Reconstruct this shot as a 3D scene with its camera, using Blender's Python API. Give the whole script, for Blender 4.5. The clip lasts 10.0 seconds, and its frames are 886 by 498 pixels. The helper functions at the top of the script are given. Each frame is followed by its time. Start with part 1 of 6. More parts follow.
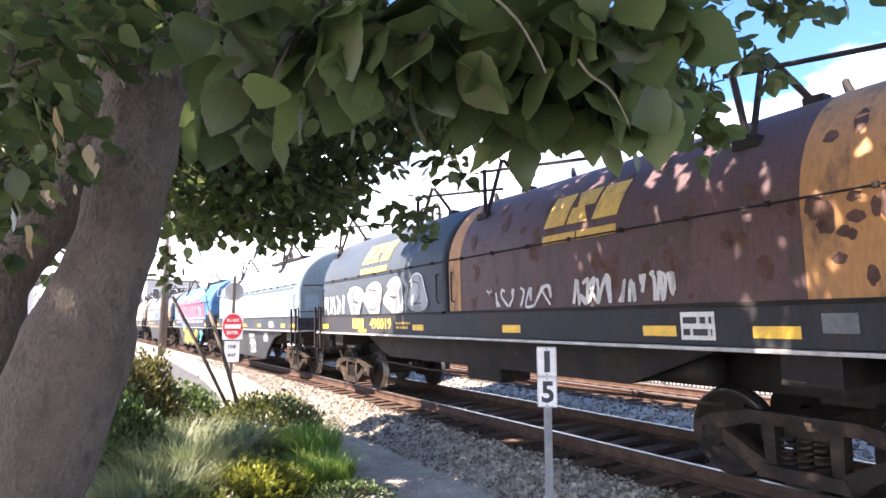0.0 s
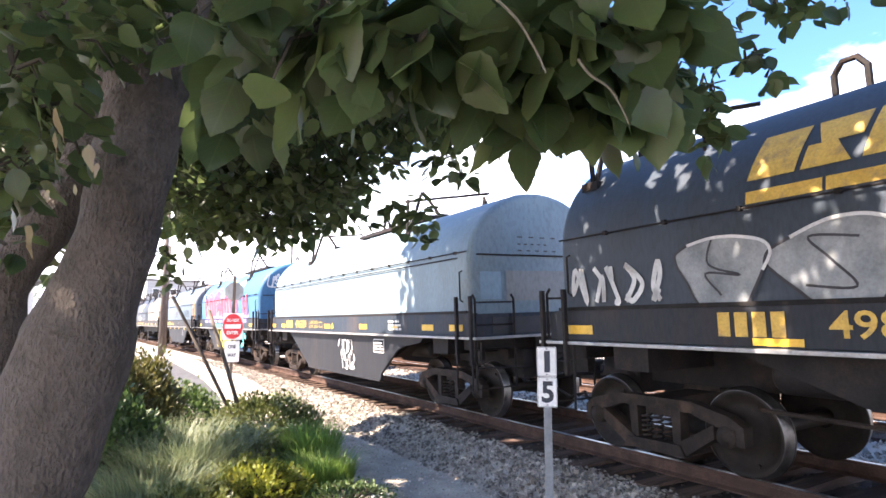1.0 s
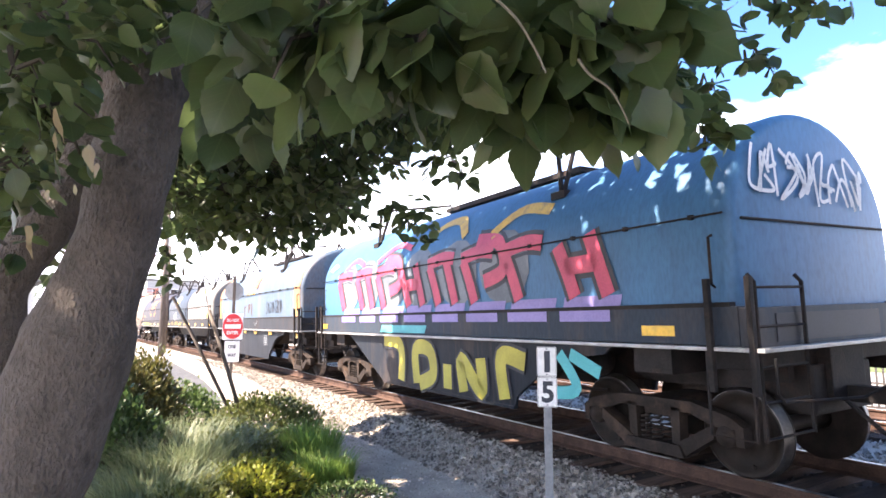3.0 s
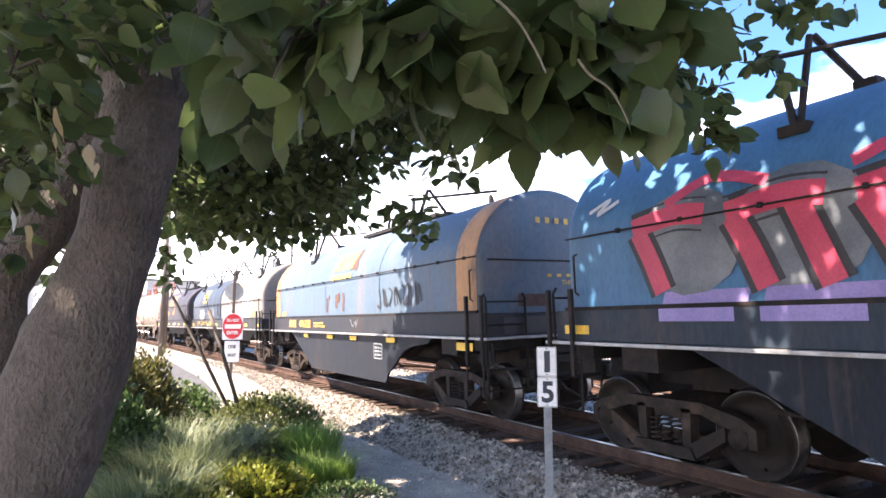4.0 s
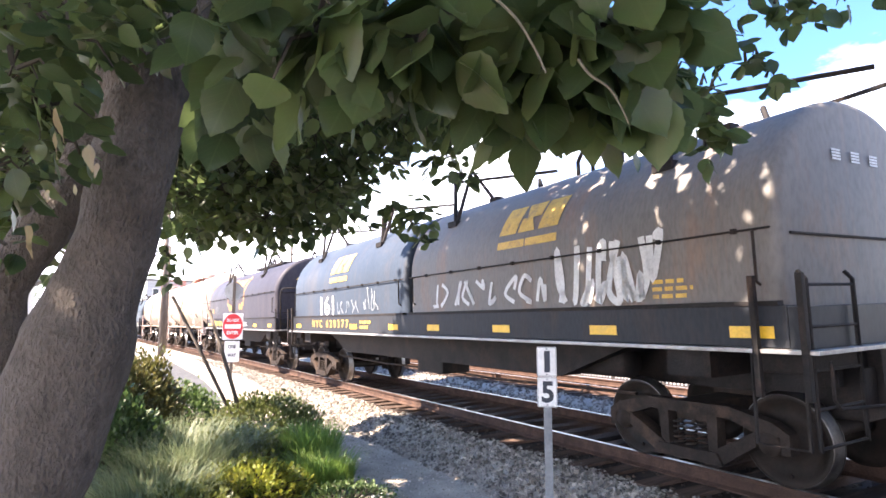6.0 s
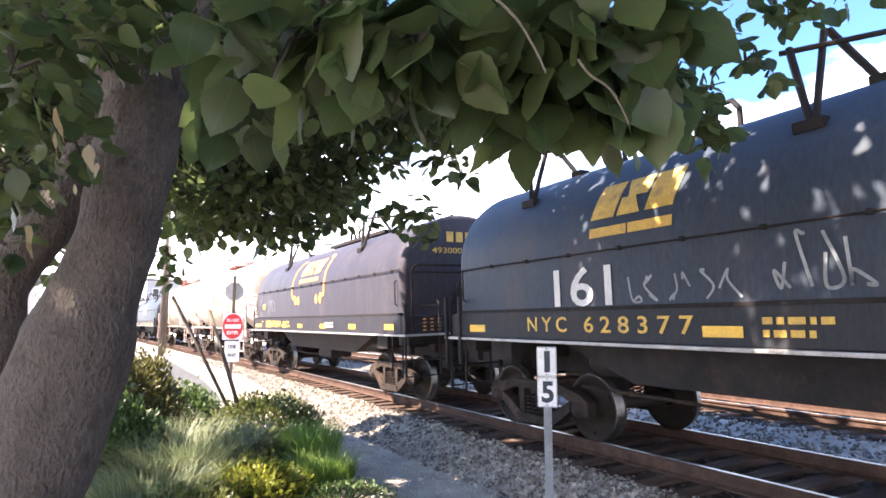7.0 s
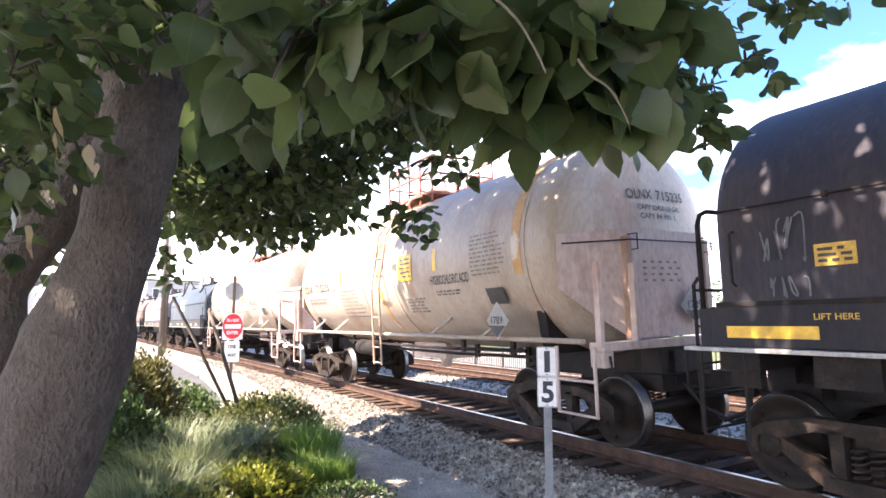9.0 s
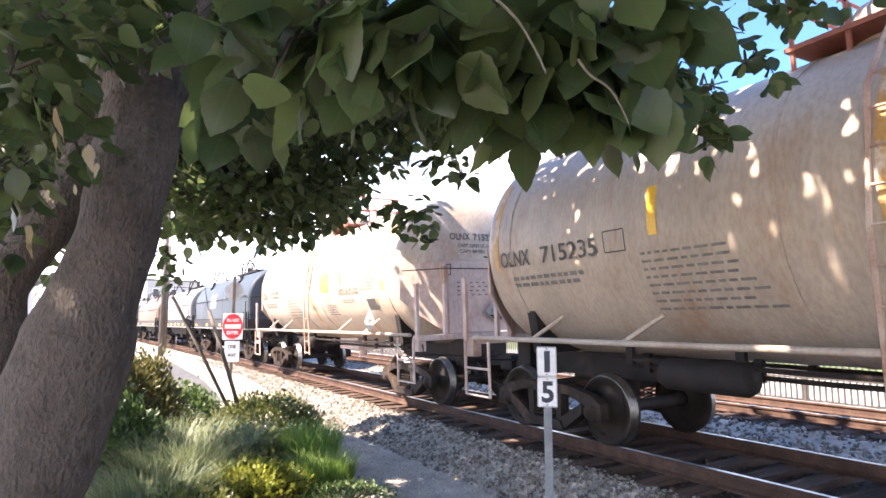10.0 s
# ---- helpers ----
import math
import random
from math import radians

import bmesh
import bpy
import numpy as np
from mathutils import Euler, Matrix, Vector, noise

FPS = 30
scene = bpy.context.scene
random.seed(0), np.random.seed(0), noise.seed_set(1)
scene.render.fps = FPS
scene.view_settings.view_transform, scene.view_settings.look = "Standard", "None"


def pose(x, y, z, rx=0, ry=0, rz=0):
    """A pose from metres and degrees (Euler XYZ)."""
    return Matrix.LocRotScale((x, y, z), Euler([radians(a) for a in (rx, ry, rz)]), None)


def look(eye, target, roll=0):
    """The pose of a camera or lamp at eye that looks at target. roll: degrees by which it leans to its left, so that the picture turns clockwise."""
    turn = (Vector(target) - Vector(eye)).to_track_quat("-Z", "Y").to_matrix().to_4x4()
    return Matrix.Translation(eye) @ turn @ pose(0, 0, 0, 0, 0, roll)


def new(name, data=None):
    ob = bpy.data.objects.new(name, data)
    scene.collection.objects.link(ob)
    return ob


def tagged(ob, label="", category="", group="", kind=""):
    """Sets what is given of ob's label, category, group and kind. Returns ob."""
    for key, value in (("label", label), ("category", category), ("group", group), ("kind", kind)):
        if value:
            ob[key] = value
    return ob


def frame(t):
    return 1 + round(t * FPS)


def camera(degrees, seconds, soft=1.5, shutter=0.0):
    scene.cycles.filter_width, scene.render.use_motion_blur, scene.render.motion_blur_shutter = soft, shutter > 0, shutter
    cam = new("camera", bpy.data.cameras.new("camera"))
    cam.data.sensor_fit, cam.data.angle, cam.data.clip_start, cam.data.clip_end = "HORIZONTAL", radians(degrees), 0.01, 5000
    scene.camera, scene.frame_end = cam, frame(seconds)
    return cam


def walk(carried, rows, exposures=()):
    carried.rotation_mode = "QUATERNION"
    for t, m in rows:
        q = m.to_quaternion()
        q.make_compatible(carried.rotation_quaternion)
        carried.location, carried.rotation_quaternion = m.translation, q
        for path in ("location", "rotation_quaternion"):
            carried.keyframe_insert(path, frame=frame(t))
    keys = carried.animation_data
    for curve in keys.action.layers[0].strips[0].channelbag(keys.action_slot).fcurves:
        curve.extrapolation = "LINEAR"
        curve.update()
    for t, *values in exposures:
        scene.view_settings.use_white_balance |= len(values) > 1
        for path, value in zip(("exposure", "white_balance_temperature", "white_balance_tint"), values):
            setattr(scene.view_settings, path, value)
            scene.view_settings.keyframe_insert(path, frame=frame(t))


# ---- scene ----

# ---------- plan: x away from the near rail's side, y along the track, z up from the near railhead ----------
CURVE, START_Y, TRACK_X = 800.0, 4.0, 6.56
SPEED = 9.25
CANT = 2.0


def track(s, off=0.0, z=0.0):
    """A point on the curved track, s metres along it."""
    a = s / CURVE
    r = CURVE + off
    return Vector((TRACK_X - CURVE + r * math.cos(a), START_Y + r * math.sin(a), z))


EYE = Vector((0.0, 0.0, 1.556))
VIEW = Vector((0.4921, 0.8618, 0.1238))
cam = camera(73.5, 10.0, soft=1.6)
walk(cam, [(0, look(EYE, EYE + VIEW)), (10, look(EYE, EYE + VIEW))], exposures=[(0, 2.55, 6500, 18), (0.5, 2.71, 6500, 18), (1.5, 2.53, 6500, 18), (2.5, 2.77, 6500, 18), (4.5, 2.53, 6500, 18), (5, 2.75, 6500, 18), (5.5, 2.80, 6500, 18), (7, 2.75, 6500, 18), (8, 2.73, 6500, 18), (9, 2.69, 6500, 18), (10, 2.69, 6500, 18)])

# ---------- world and sun ----------
SUN_AZ, SUN_EL = radians(-82), radians(50)   # azimuth from +y towards +x
sun_from = Vector((math.sin(SUN_AZ) * math.cos(SUN_EL), math.cos(SUN_AZ) * math.cos(SUN_EL), math.sin(SUN_EL)))
sun = new("sun", bpy.data.lights.new("sun", "SUN"))
sun.data.energy, sun.data.angle, sun.data.color = 5.0, radians(0.53), (1.0, 0.87, 0.70)
sun.matrix_world = look(sun_from * 60, (0, 0, 0))

world = bpy.data.worlds.new("world")
scene.world = world
world.use_nodes = True
wn, wl = world.node_tree.nodes, world.node_tree.links
wn.clear()
sky = wn.new("ShaderNodeTexSky")
sky.sky_type, sky.sun_disc, sky.sun_elevation, sky.sun_rotation = "NISHITA", False, SUN_EL, SUN_AZ
sky.air_density, sky.dust_density, sky.ozone_density = 1.0, 0.25, 3.0
tc = wn.new("ShaderNodeTexCoord")
mp = wn.new("ShaderNodeMapping")
mp.inputs["Scale"].default_value = (1.0, 1.0, 2.4)
mp.inputs["Location"].default_value = (2.3, 0.6, 1.1)
cn = wn.new("ShaderNodeTexNoise")
cn.inputs["Scale"].default_value, cn.inputs["Detail"].default_value, cn.inputs["Roughness"].default_value = 2.6, 8, 0.55
cr = wn.new("ShaderNodeValToRGB")
cr.color_ramp.elements[0].position, cr.color_ramp.elements[1].position = 0.44, 0.60
cm = wn.new("ShaderNodeMixRGB")
cm.inputs["Color2"].default_value = (8.4, 8.9, 9.6, 1)
wb = wn.new("ShaderNodeBackground")
wb.inputs["Strength"].default_value = 0.10
wo = wn.new("ShaderNodeOutputWorld")
wl.new(tc.outputs["Generated"], mp.inputs["Vector"])
wl.new(mp.outputs["Vector"], cn.inputs["Vector"])
sep = wn.new("ShaderNodeSeparateXYZ")
wl.new(tc.outputs["Generated"], sep.inputs["Vector"])
low = wn.new("ShaderNodeMapRange")
low.inputs["From Min"].default_value, low.inputs["From Max"].default_value = 0.05, 0.56
low.inputs["To Min"].default_value, low.inputs["To Max"].default_value = 0.15, -0.21
wl.new(sep.outputs["Z"], low.inputs["Value"])
add = wn.new("ShaderNodeMath")
add.operation = "ADD"
wl.new(cn.outputs["Fac"], add.inputs[0])
wl.new(low.outputs["Result"], add.inputs[1])
wl.new(add.outputs["Value"], cr.inputs["Fac"])
wl.new(cr.outputs["Color"], cm.inputs["Fac"])
deep = wn.new("ShaderNodeMixRGB")            # a clear, deep blue between the clouds
deep.blend_type = "MULTIPLY"
deep.inputs["Fac"].default_value, deep.inputs["Color2"].default_value = 1.0, (0.50, 0.68, 0.82, 1)
wl.new(sky.outputs["Color"], deep.inputs["Color1"])
wl.new(deep.outputs["Color"], cm.inputs["Color1"])
wl.new(cm.outputs["Color"], wb.inputs["Color"])
wl.new(wb.outputs["Background"], wo.inputs["Surface"])


# ---------- materials ----------
def surface(name, c1, c2, scale=3.0, rough=0.6, metal=0.0, bump=0.15, fine=40.0, stain=None, stain_scale=1.2, stain_amount=0.5, island=0.0, own=0.0, stretch=(1, 1, 1), spec=0.5, streak=None):
    """Two-scale mottled surface: c1 to c2 by broad noise, grain by fine noise, a third colour in patches."""
    m = bpy.data.materials.new(name)
    m.use_nodes = True
    n, l = m.node_tree.nodes, m.node_tree.links
    bsdf = n["Principled BSDF"]
    tex = n.new("ShaderNodeTexCoord")
    mapping = n.new("ShaderNodeMapping")
    mapping.inputs["Scale"].default_value = stretch
    l.new(tex.outputs["Object"], mapping.inputs["Vector"])
    broad = n.new("ShaderNodeTexNoise")
    broad.inputs["Scale"].default_value, broad.inputs["Detail"].default_value, broad.inputs["Roughness"].default_value = scale, 6, 0.6
    grain = n.new("ShaderNodeTexNoise")
    grain.inputs["Scale"].default_value, grain.inputs["Detail"].default_value = fine, 4
    l.new(mapping.outputs["Vector"], broad.inputs["Vector"])
    l.new(mapping.outputs["Vector"], grain.inputs["Vector"])
    ramp = n.new("ShaderNodeValToRGB")
    ramp.color_ramp.elements[0].position, ramp.color_ramp.elements[1].position = 0.35, 0.68
    ramp.color_ramp.elements[0].color, ramp.color_ramp.elements[1].color = (*c1, 1), (*c2, 1)
    l.new(broad.outputs["Fac"], ramp.inputs["Fac"])
    out = ramp.outputs["Color"]
    if stain:
        st = n.new("ShaderNodeTexNoise")
        st.inputs["Scale"].default_value, st.inputs["Detail"].default_value, st.inputs["Roughness"].default_value = stain_scale, 7, 0.68
        l.new(mapping.outputs["Vector"], st.inputs["Vector"])
        sr = n.new("ShaderNodeValToRGB")
        sr.color_ramp.elements[0].position, sr.color_ramp.elements[1].position = 0.52, 0.66
        sr.color_ramp.elements[1].color = (stain_amount, stain_amount, stain_amount, 1)
        l.new(st.outputs["Fac"], sr.inputs["Fac"])
        mix = n.new("ShaderNodeMixRGB")
        mix.inputs["Color2"].default_value = (*stain, 1)
        l.new(sr.outputs["Color"], mix.inputs["Fac"])
        l.new(out, mix.inputs["Color1"])
        out = mix.outputs["Color"]
    if streak:
        run = n.new("ShaderNodeMapping")
        run.inputs["Scale"].default_value = (7.0, 7.0, 0.35)
        l.new(tex.outputs["Object"], run.inputs["Vector"])
        rn = n.new("ShaderNodeTexNoise")
        rn.inputs["Scale"].default_value, rn.inputs["Detail"].default_value = 1.6, 5
        l.new(run.outputs["Vector"], rn.inputs["Vector"])
        rq = n.new("ShaderNodeValToRGB")
        rq.color_ramp.elements[0].position, rq.color_ramp.elements[1].position = 0.54, 0.76
        rq.color_ramp.elements[1].color = (0.75, 0.75, 0.75, 1)
        l.new(rn.outputs["Fac"], rq.inputs["Fac"])
        rx = n.new("ShaderNodeMixRGB")
        rx.inputs["Color2"].default_value = (*streak, 1)
        l.new(rq.outputs["Color"], rx.inputs["Fac"])
        l.new(out, rx.inputs["Color1"])
        out = rx.outputs["Color"]
    gm = n.new("ShaderNodeMixRGB")
    gm.blend_type = "MULTIPLY"
    gm.inputs["Fac"].default_value = 0.35
    gr = n.new("ShaderNodeValToRGB")
    gr.color_ramp.elements[0].position, gr.color_ramp.elements[1].position = 0.3, 0.6
    gr.color_ramp.elements[0].color = (0.45, 0.45, 0.45, 1)
    l.new(grain.outputs["Fac"], gr.inputs["Fac"])
    l.new(out, gm.inputs["Color1"])
    l.new(gr.outputs["Color"], gm.inputs["Color2"])
    out = gm.outputs["Color"]
    for amount, source in ((island, "geo"), (own, "info")):
        if amount:
            hv = n.new("ShaderNodeHueSaturation")
            if source == "geo":
                rnd = n.new("ShaderNodeNewGeometry").outputs["Random Per Island"]
            else:
                rnd = n.new("ShaderNodeObjectInfo").outputs["Random"]
            mr = n.new("ShaderNodeMapRange")
            mr.inputs["To Min"].default_value, mr.inputs["To Max"].default_value = 1 - amount, 1 + amount
            l.new(rnd, mr.inputs["Value"])
            l.new(mr.outputs["Result"], hv.inputs["Value"])
            l.new(out, hv.inputs["Color"])
            out = hv.outputs["Color"]
    l.new(out, bsdf.inputs["Base Color"])
    rr = n.new("ShaderNodeMapRange")
    rr.inputs["To Min"].default_value, rr.inputs["To Max"].default_value = max(0.05, rough - 0.12), min(1, rough + 0.15)
    l.new(broad.outputs["Fac"], rr.inputs["Value"])
    l.new(rr.outputs["Result"], bsdf.inputs["Roughness"])
    bsdf.inputs["Metallic"].default_value = metal
    bsdf.inputs["Specular IOR Level"].default_value = spec
    if bump:
        b = n.new("ShaderNodeBump")
        b.inputs["Strength"].default_value, b.inputs["Distance"].default_value = bump, 0.02
        l.new(grain.outputs["Fac"], b.inputs["Height"])
        l.new(b.outputs["Normal"], bsdf.inputs["Normal"])
    return m


def leafy(name, c1, c2, gloss=0.42, through_light=0.3, veins=False):
    """Leaves: glossy, a little light through them, each its own tint; veins follow the leaf's own map."""
    m = bpy.data.materials.new(name)
    m.use_nodes = True
    n, l = m.node_tree.nodes, m.node_tree.links
    bsdf, out = n["Principled BSDF"], n["Material Output"]
    geo = n.new("ShaderNodeNewGeometry")
    ramp = n.new("ShaderNodeValToRGB")
    ramp.color_ramp.elements[0].color, ramp.color_ramp.elements[1].color = (*c1, 1), (*c2, 1)
    l.new(geo.outputs["Random Per Island"], ramp.inputs["Fac"])
    tex = n.new("ShaderNodeTexCoord")
    nz = n.new("ShaderNodeTexNoise")
    nz.inputs["Scale"].default_value = 25
    l.new(tex.outputs["Object"], nz.inputs["Vector"])
    mix = n.new("ShaderNodeMixRGB")
    mix.blend_type, mix.inputs["Fac"].default_value = "MULTIPLY", 0.5
    l.new(ramp.outputs["Color"], mix.inputs["Color1"])
    l.new(nz.outputs["Color"], mix.inputs["Color2"])
    tint = mix.outputs["Color"]
    if veins:
        uv = n.new("ShaderNodeSeparateXYZ")
        l.new(n.new("ShaderNodeUVMap").outputs["UV"], uv.inputs["Vector"])

        def maths(op, a, b=None):
            node = n.new("ShaderNodeMath")
            node.operation = op
            for slot, v in zip(node.inputs, (a, b)):
                if isinstance(v, (int, float)):
                    slot.default_value = v
                elif v is not None:
                    l.new(v, slot)
            return node.outputs["Value"]

        across = maths("ABSOLUTE", uv.outputs["Y"])
        phase = maths("SUBTRACT", maths("MULTIPLY", uv.outputs["X"], 6.5), maths("MULTIPLY", across, 2.6))
        ribs = maths("GREATER_THAN", maths("SINE", maths("MULTIPLY", phase, 6.283)), 0.975)
        vein = maths("MAXIMUM", ribs, maths("LESS_THAN", across, 0.045))
        vm = n.new("ShaderNodeMixRGB")
        vm.inputs["Color2"].default_value = (c2[0] * 1.25, c2[1] * 1.2, c2[2] * 1.4, 1)
        l.new(maths("MULTIPLY", vein, 0.22), vm.inputs["Fac"])
        l.new(tint, vm.inputs["Color1"])
        tint = vm.outputs["Color"]
        bp = n.new("ShaderNodeBump")
        bp.inputs["Strength"].default_value, bp.inputs["Distance"].default_value = 0.25, 0.004
        hgt = maths("ADD", maths("MULTIPLY", vein, -0.25), nz.outputs["Fac"])
        l.new(hgt, bp.inputs["Height"])
        l.new(bp.outputs["Normal"], bsdf.inputs["Normal"])
    l.new(tint, bsdf.inputs["Base Color"])
    bsdf.inputs["Roughness"].default_value = gloss
    tr = n.new("ShaderNodeBsdfTranslucent")
    l.new(ramp.outputs["Color"], tr.inputs["Color"])
    ms = n.new("ShaderNodeMixShader")
    ms.inputs["Fac"].default_value = through_light
    l.new(bsdf.outputs["BSDF"], ms.inputs[1])
    l.new(tr.outputs["BSDF"], ms.inputs[2])
    l.new(ms.outputs["Shader"], out.inputs["Surface"])
    return m


GRAVEL = surface("gravel", (0.31, 0.27, 0.228), (0.50, 0.445, 0.38), 2.2, 0.95, bump=1.5, fine=55, stain=(0.27, 0.23, 0.19), stain_scale=0.6)
# ballast stone darkened for oil and for the shade under the train
DARK_STONE = surface("oily_shaded_ballast", (0.042, 0.033, 0.029), (0.11, 0.085, 0.073), 4, 0.9, bump=0.4, fine=60, island=0.5, stain=(0.10, 0.06, 0.04), stain_scale=1.0, spec=0.15)
STONE = surface("ballast_stone", (0.15, 0.13, 0.112), (0.36, 0.318, 0.272), 5, 0.9, bump=0.4, fine=60, island=0.65, stain=(0.2, 0.13, 0.08), stain_scale=1.0)
PATH_STONE = surface("path_stone", (0.24, 0.21, 0.175), (0.52, 0.465, 0.40), 5, 0.9, bump=0.4, fine=60, island=0.5)
TIE = surface("tie_wood", (0.045, 0.031, 0.025), (0.125, 0.082, 0.062), 4, 0.9, bump=0.6, fine=30, own=0.3, stretch=(0.4, 4, 4), spec=0.15)
RUST = surface("rail_rust", (0.052, 0.032, 0.025), (0.10, 0.06, 0.045), 5, 0.85, bump=0.3, spec=0.15)
POLISHED = surface("polished_rail", (0.36, 0.35, 0.34), (0.5, 0.49, 0.47), 8, 0.36, metal=1.0, bump=0.02)
BARK = surface("bark", (0.068, 0.053, 0.043), (0.14, 0.115, 0.095), 9, 0.9, bump=1.6, fine=70, stain=(0.035, 0.024, 0.019), stain_scale=9.0, stain_amount=0.8, stretch=(1, 1, 0.6))
TWIG = surface("twig_bark", (0.028, 0.023, 0.016), (0.06, 0.05, 0.034), 9, 0.85)
TWIG_PALE = surface("pale_twig_bark", (0.085, 0.075, 0.05), (0.15, 0.13, 0.09), 30, 0.8)
LEAF = leafy("tree_leaf", (0.045, 0.075, 0.031), (0.145, 0.19, 0.07), 0.33, 0.6, True)
STEEL_DARK = surface("dirty_steel", (0.014, 0.013, 0.0135), (0.032, 0.028, 0.027), 3, 0.7, bump=0.2, stain=(0.055, 0.034, 0.025), stain_scale=2.5, stain_amount=0.5, spec=0.15)
TRUCK = surface("truck_castings", (0.018, 0.0145, 0.013), (0.045, 0.034, 0.028), 4, 0.75, bump=0.3, stain=(0.11, 0.068, 0.045), stain_scale=3, spec=0.15)
WHEEL = surface("wheel_steel", (0.016, 0.0135, 0.012), (0.036, 0.027, 0.022), 4, 0.65, spec=0.15)
TREAD = surface("wheel_tread", (0.14, 0.13, 0.125), (0.26, 0.25, 0.24), 6, 0.4, metal=1.0)
EDGE = surface("worn_sill_edge", (0.30, 0.30, 0.30), (0.48, 0.47, 0.46), 5, 0.5, metal=0.5, stain=(0.15, 0.12, 0.1), stain_scale=4)
YELLOW = surface("reflective_yellow", (0.72, 0.42, 0.02), (0.82, 0.50, 0.04), 8, 0.35, bump=0.02, stain=(0.3, 0.2, 0.06), stain_scale=5, stain_amount=0.4)
LETTER_YELLOW = surface("yellow_lettering", (0.55, 0.34, 0.06), (0.68, 0.44, 0.09), 5, 0.6, bump=0.05, stain=(0.2, 0.15, 0.1), stain_scale=6, stain_amount=0.6)
LETTER_WHITE = surface("white_lettering", (0.55, 0.55, 0.54), (0.7, 0.7, 0.68), 5, 0.6, bump=0.03)
LETTER_BLACK = surface("black_lettering", (0.03, 0.03, 0.03), (0.06, 0.06, 0.06), 5, 0.6, bump=0.02)


def paint(name, c, dirt=(0.10, 0.07, 0.055), amount=0.45, rough=0.5, scale=0.9, spec=0.3):
    lo = tuple(v * 0.82 for v in c)
    return surface(name, lo, c, 1.1, rough, bump=0.06, fine=18, stain=dirt, stain_scale=scale, stain_amount=amount, stretch=(1, 1.6, 0.55), spec=spec, streak=tuple(0.5 * a + 0.5 * b for a, b in zip(c, dirt)))


# ---------- mesh helpers ----------
def link(name, bm, material, parent=None, label=""):
    me = bpy.data.meshes.new(name)
    bm.to_mesh(me)
    bm.free()
    me.materials.append(material)
    ob = new(name, me)
    if parent is not None:
        ob.parent = parent
    if label:
        ob["label"] = label
    return ob


part = link


def box(bm, x0, x1, y0, y1, z0, z1, bevel=0.0):
    r = bmesh.ops.create_cube(bm, size=1.0)
    vs = r["verts"]
    for v in vs:
        v.co = Vector(((x0 + x1) / 2 + v.co.x * (x1 - x0), (y0 + y1) / 2 + v.co.y * (y1 - y0), (z0 + z1) / 2 + v.co.z * (z1 - z0)))
    if bevel:
        bmesh.ops.bevel(bm, geom=list({e for v in vs for e in v.link_edges}), offset=bevel, segments=2, affect="EDGES", profile=0.7)
    return bm


def tube(bm, pts, radii, sides=8, closed=False):
    """A tube through points, with a radius at each (or one for all)."""
    pts = [Vector(p) for p in pts]
    if not hasattr(radii, "__len__"):
        radii = [radii] * len(pts)
    rings = []
    ref = None
    for i, p in enumerate(pts):
        d = (pts[min(i + 1, len(pts) - 1)] - pts[max(i - 1, 0)]).normalized()
        if ref is None:
            ref = d.orthogonal().normalized()
        a = (ref - d * ref.dot(d)).normalized()
        ref = a
        b = d.cross(a)
        rings.append([bm.verts.new(p + (a * math.cos(2 * math.pi * k / sides) + b * math.sin(2 * math.pi * k / sides)) * radii[i]) for k in range(sides)])
    for r0, r1 in zip(rings, rings[1:]):
        for k in range(sides):
            f = bm.faces.new((r0[k], r0[(k + 1) % sides], r1[(k + 1) % sides], r1[k]))
            f.smooth = sides > 6
    bm.faces.new(list(reversed(rings[0])))
    bm.faces.new(rings[-1])
    return bm


def prism(bm, outline, axis, a, b):
    """Extrude a closed outline of (u, v) between a and b along axis x or y."""
    def put(u, v, w):
        return (w, u, v) if axis == "x" else (u, w, v)
    r0 = [bm.verts.new(put(u, v, a)) for u, v in outline]
    r1 = [bm.verts.new(put(u, v, b)) for u, v in outline]
    n = len(outline)
    for k in range(n):
        bm.faces.new((r0[k], r0[(k + 1) % n], r1[(k + 1) % n], r1[k]))
    bm.faces.new(list(reversed(r0)))
    bm.faces.new(r1)
    bmesh.ops.recalc_face_normals(bm, faces=bm.faces[:])
    return bm


def smooth(ob, angle=40):
    for p in ob.data.polygons:
        p.use_smooth = True
    ob.data.set_sharp_from_angle(angle=radians(angle))
    return ob


def thing(name, label, category, m=None, group="", kind=""):
    ob = new(name)
    ob.empty_display_size = 0.2
    if m is not None:
        ob.matrix_basis = m
    return tagged(ob, label, category, group, kind)


# ---------- ground ----------
def step(a, b, v):
    v = min(1.0, max(0.0, (v - a) / (b - a)))
    return v * v * (3 - 2 * v)


def centre_x(y):
    d = max(-60.0, min(y - START_Y, 220.0))
    return TRACK_X - d * d / (2 * CURVE)


def ground_z(x, y):
    u = x - centre_x(y)                     # from the near track's middle
    rise = step(13, 20, y)
    near = -0.47 + 0.36 * rise
    z = near + (-0.235 - near) * step(-2.35, -1.5, u)
    z = z + (-0.33 + 0.235) * step(1.4, 1.9, u) * (1 - step(3.1, 3.6, u))
    z = z + (-0.30 + 0.235) * step(6.5, 7.3, u)
    return z + 0.018 * noise.noise((x * 0.8, y * 0.8, 0)) + 0.008 * noise.noise((x * 4, y * 4, 3))


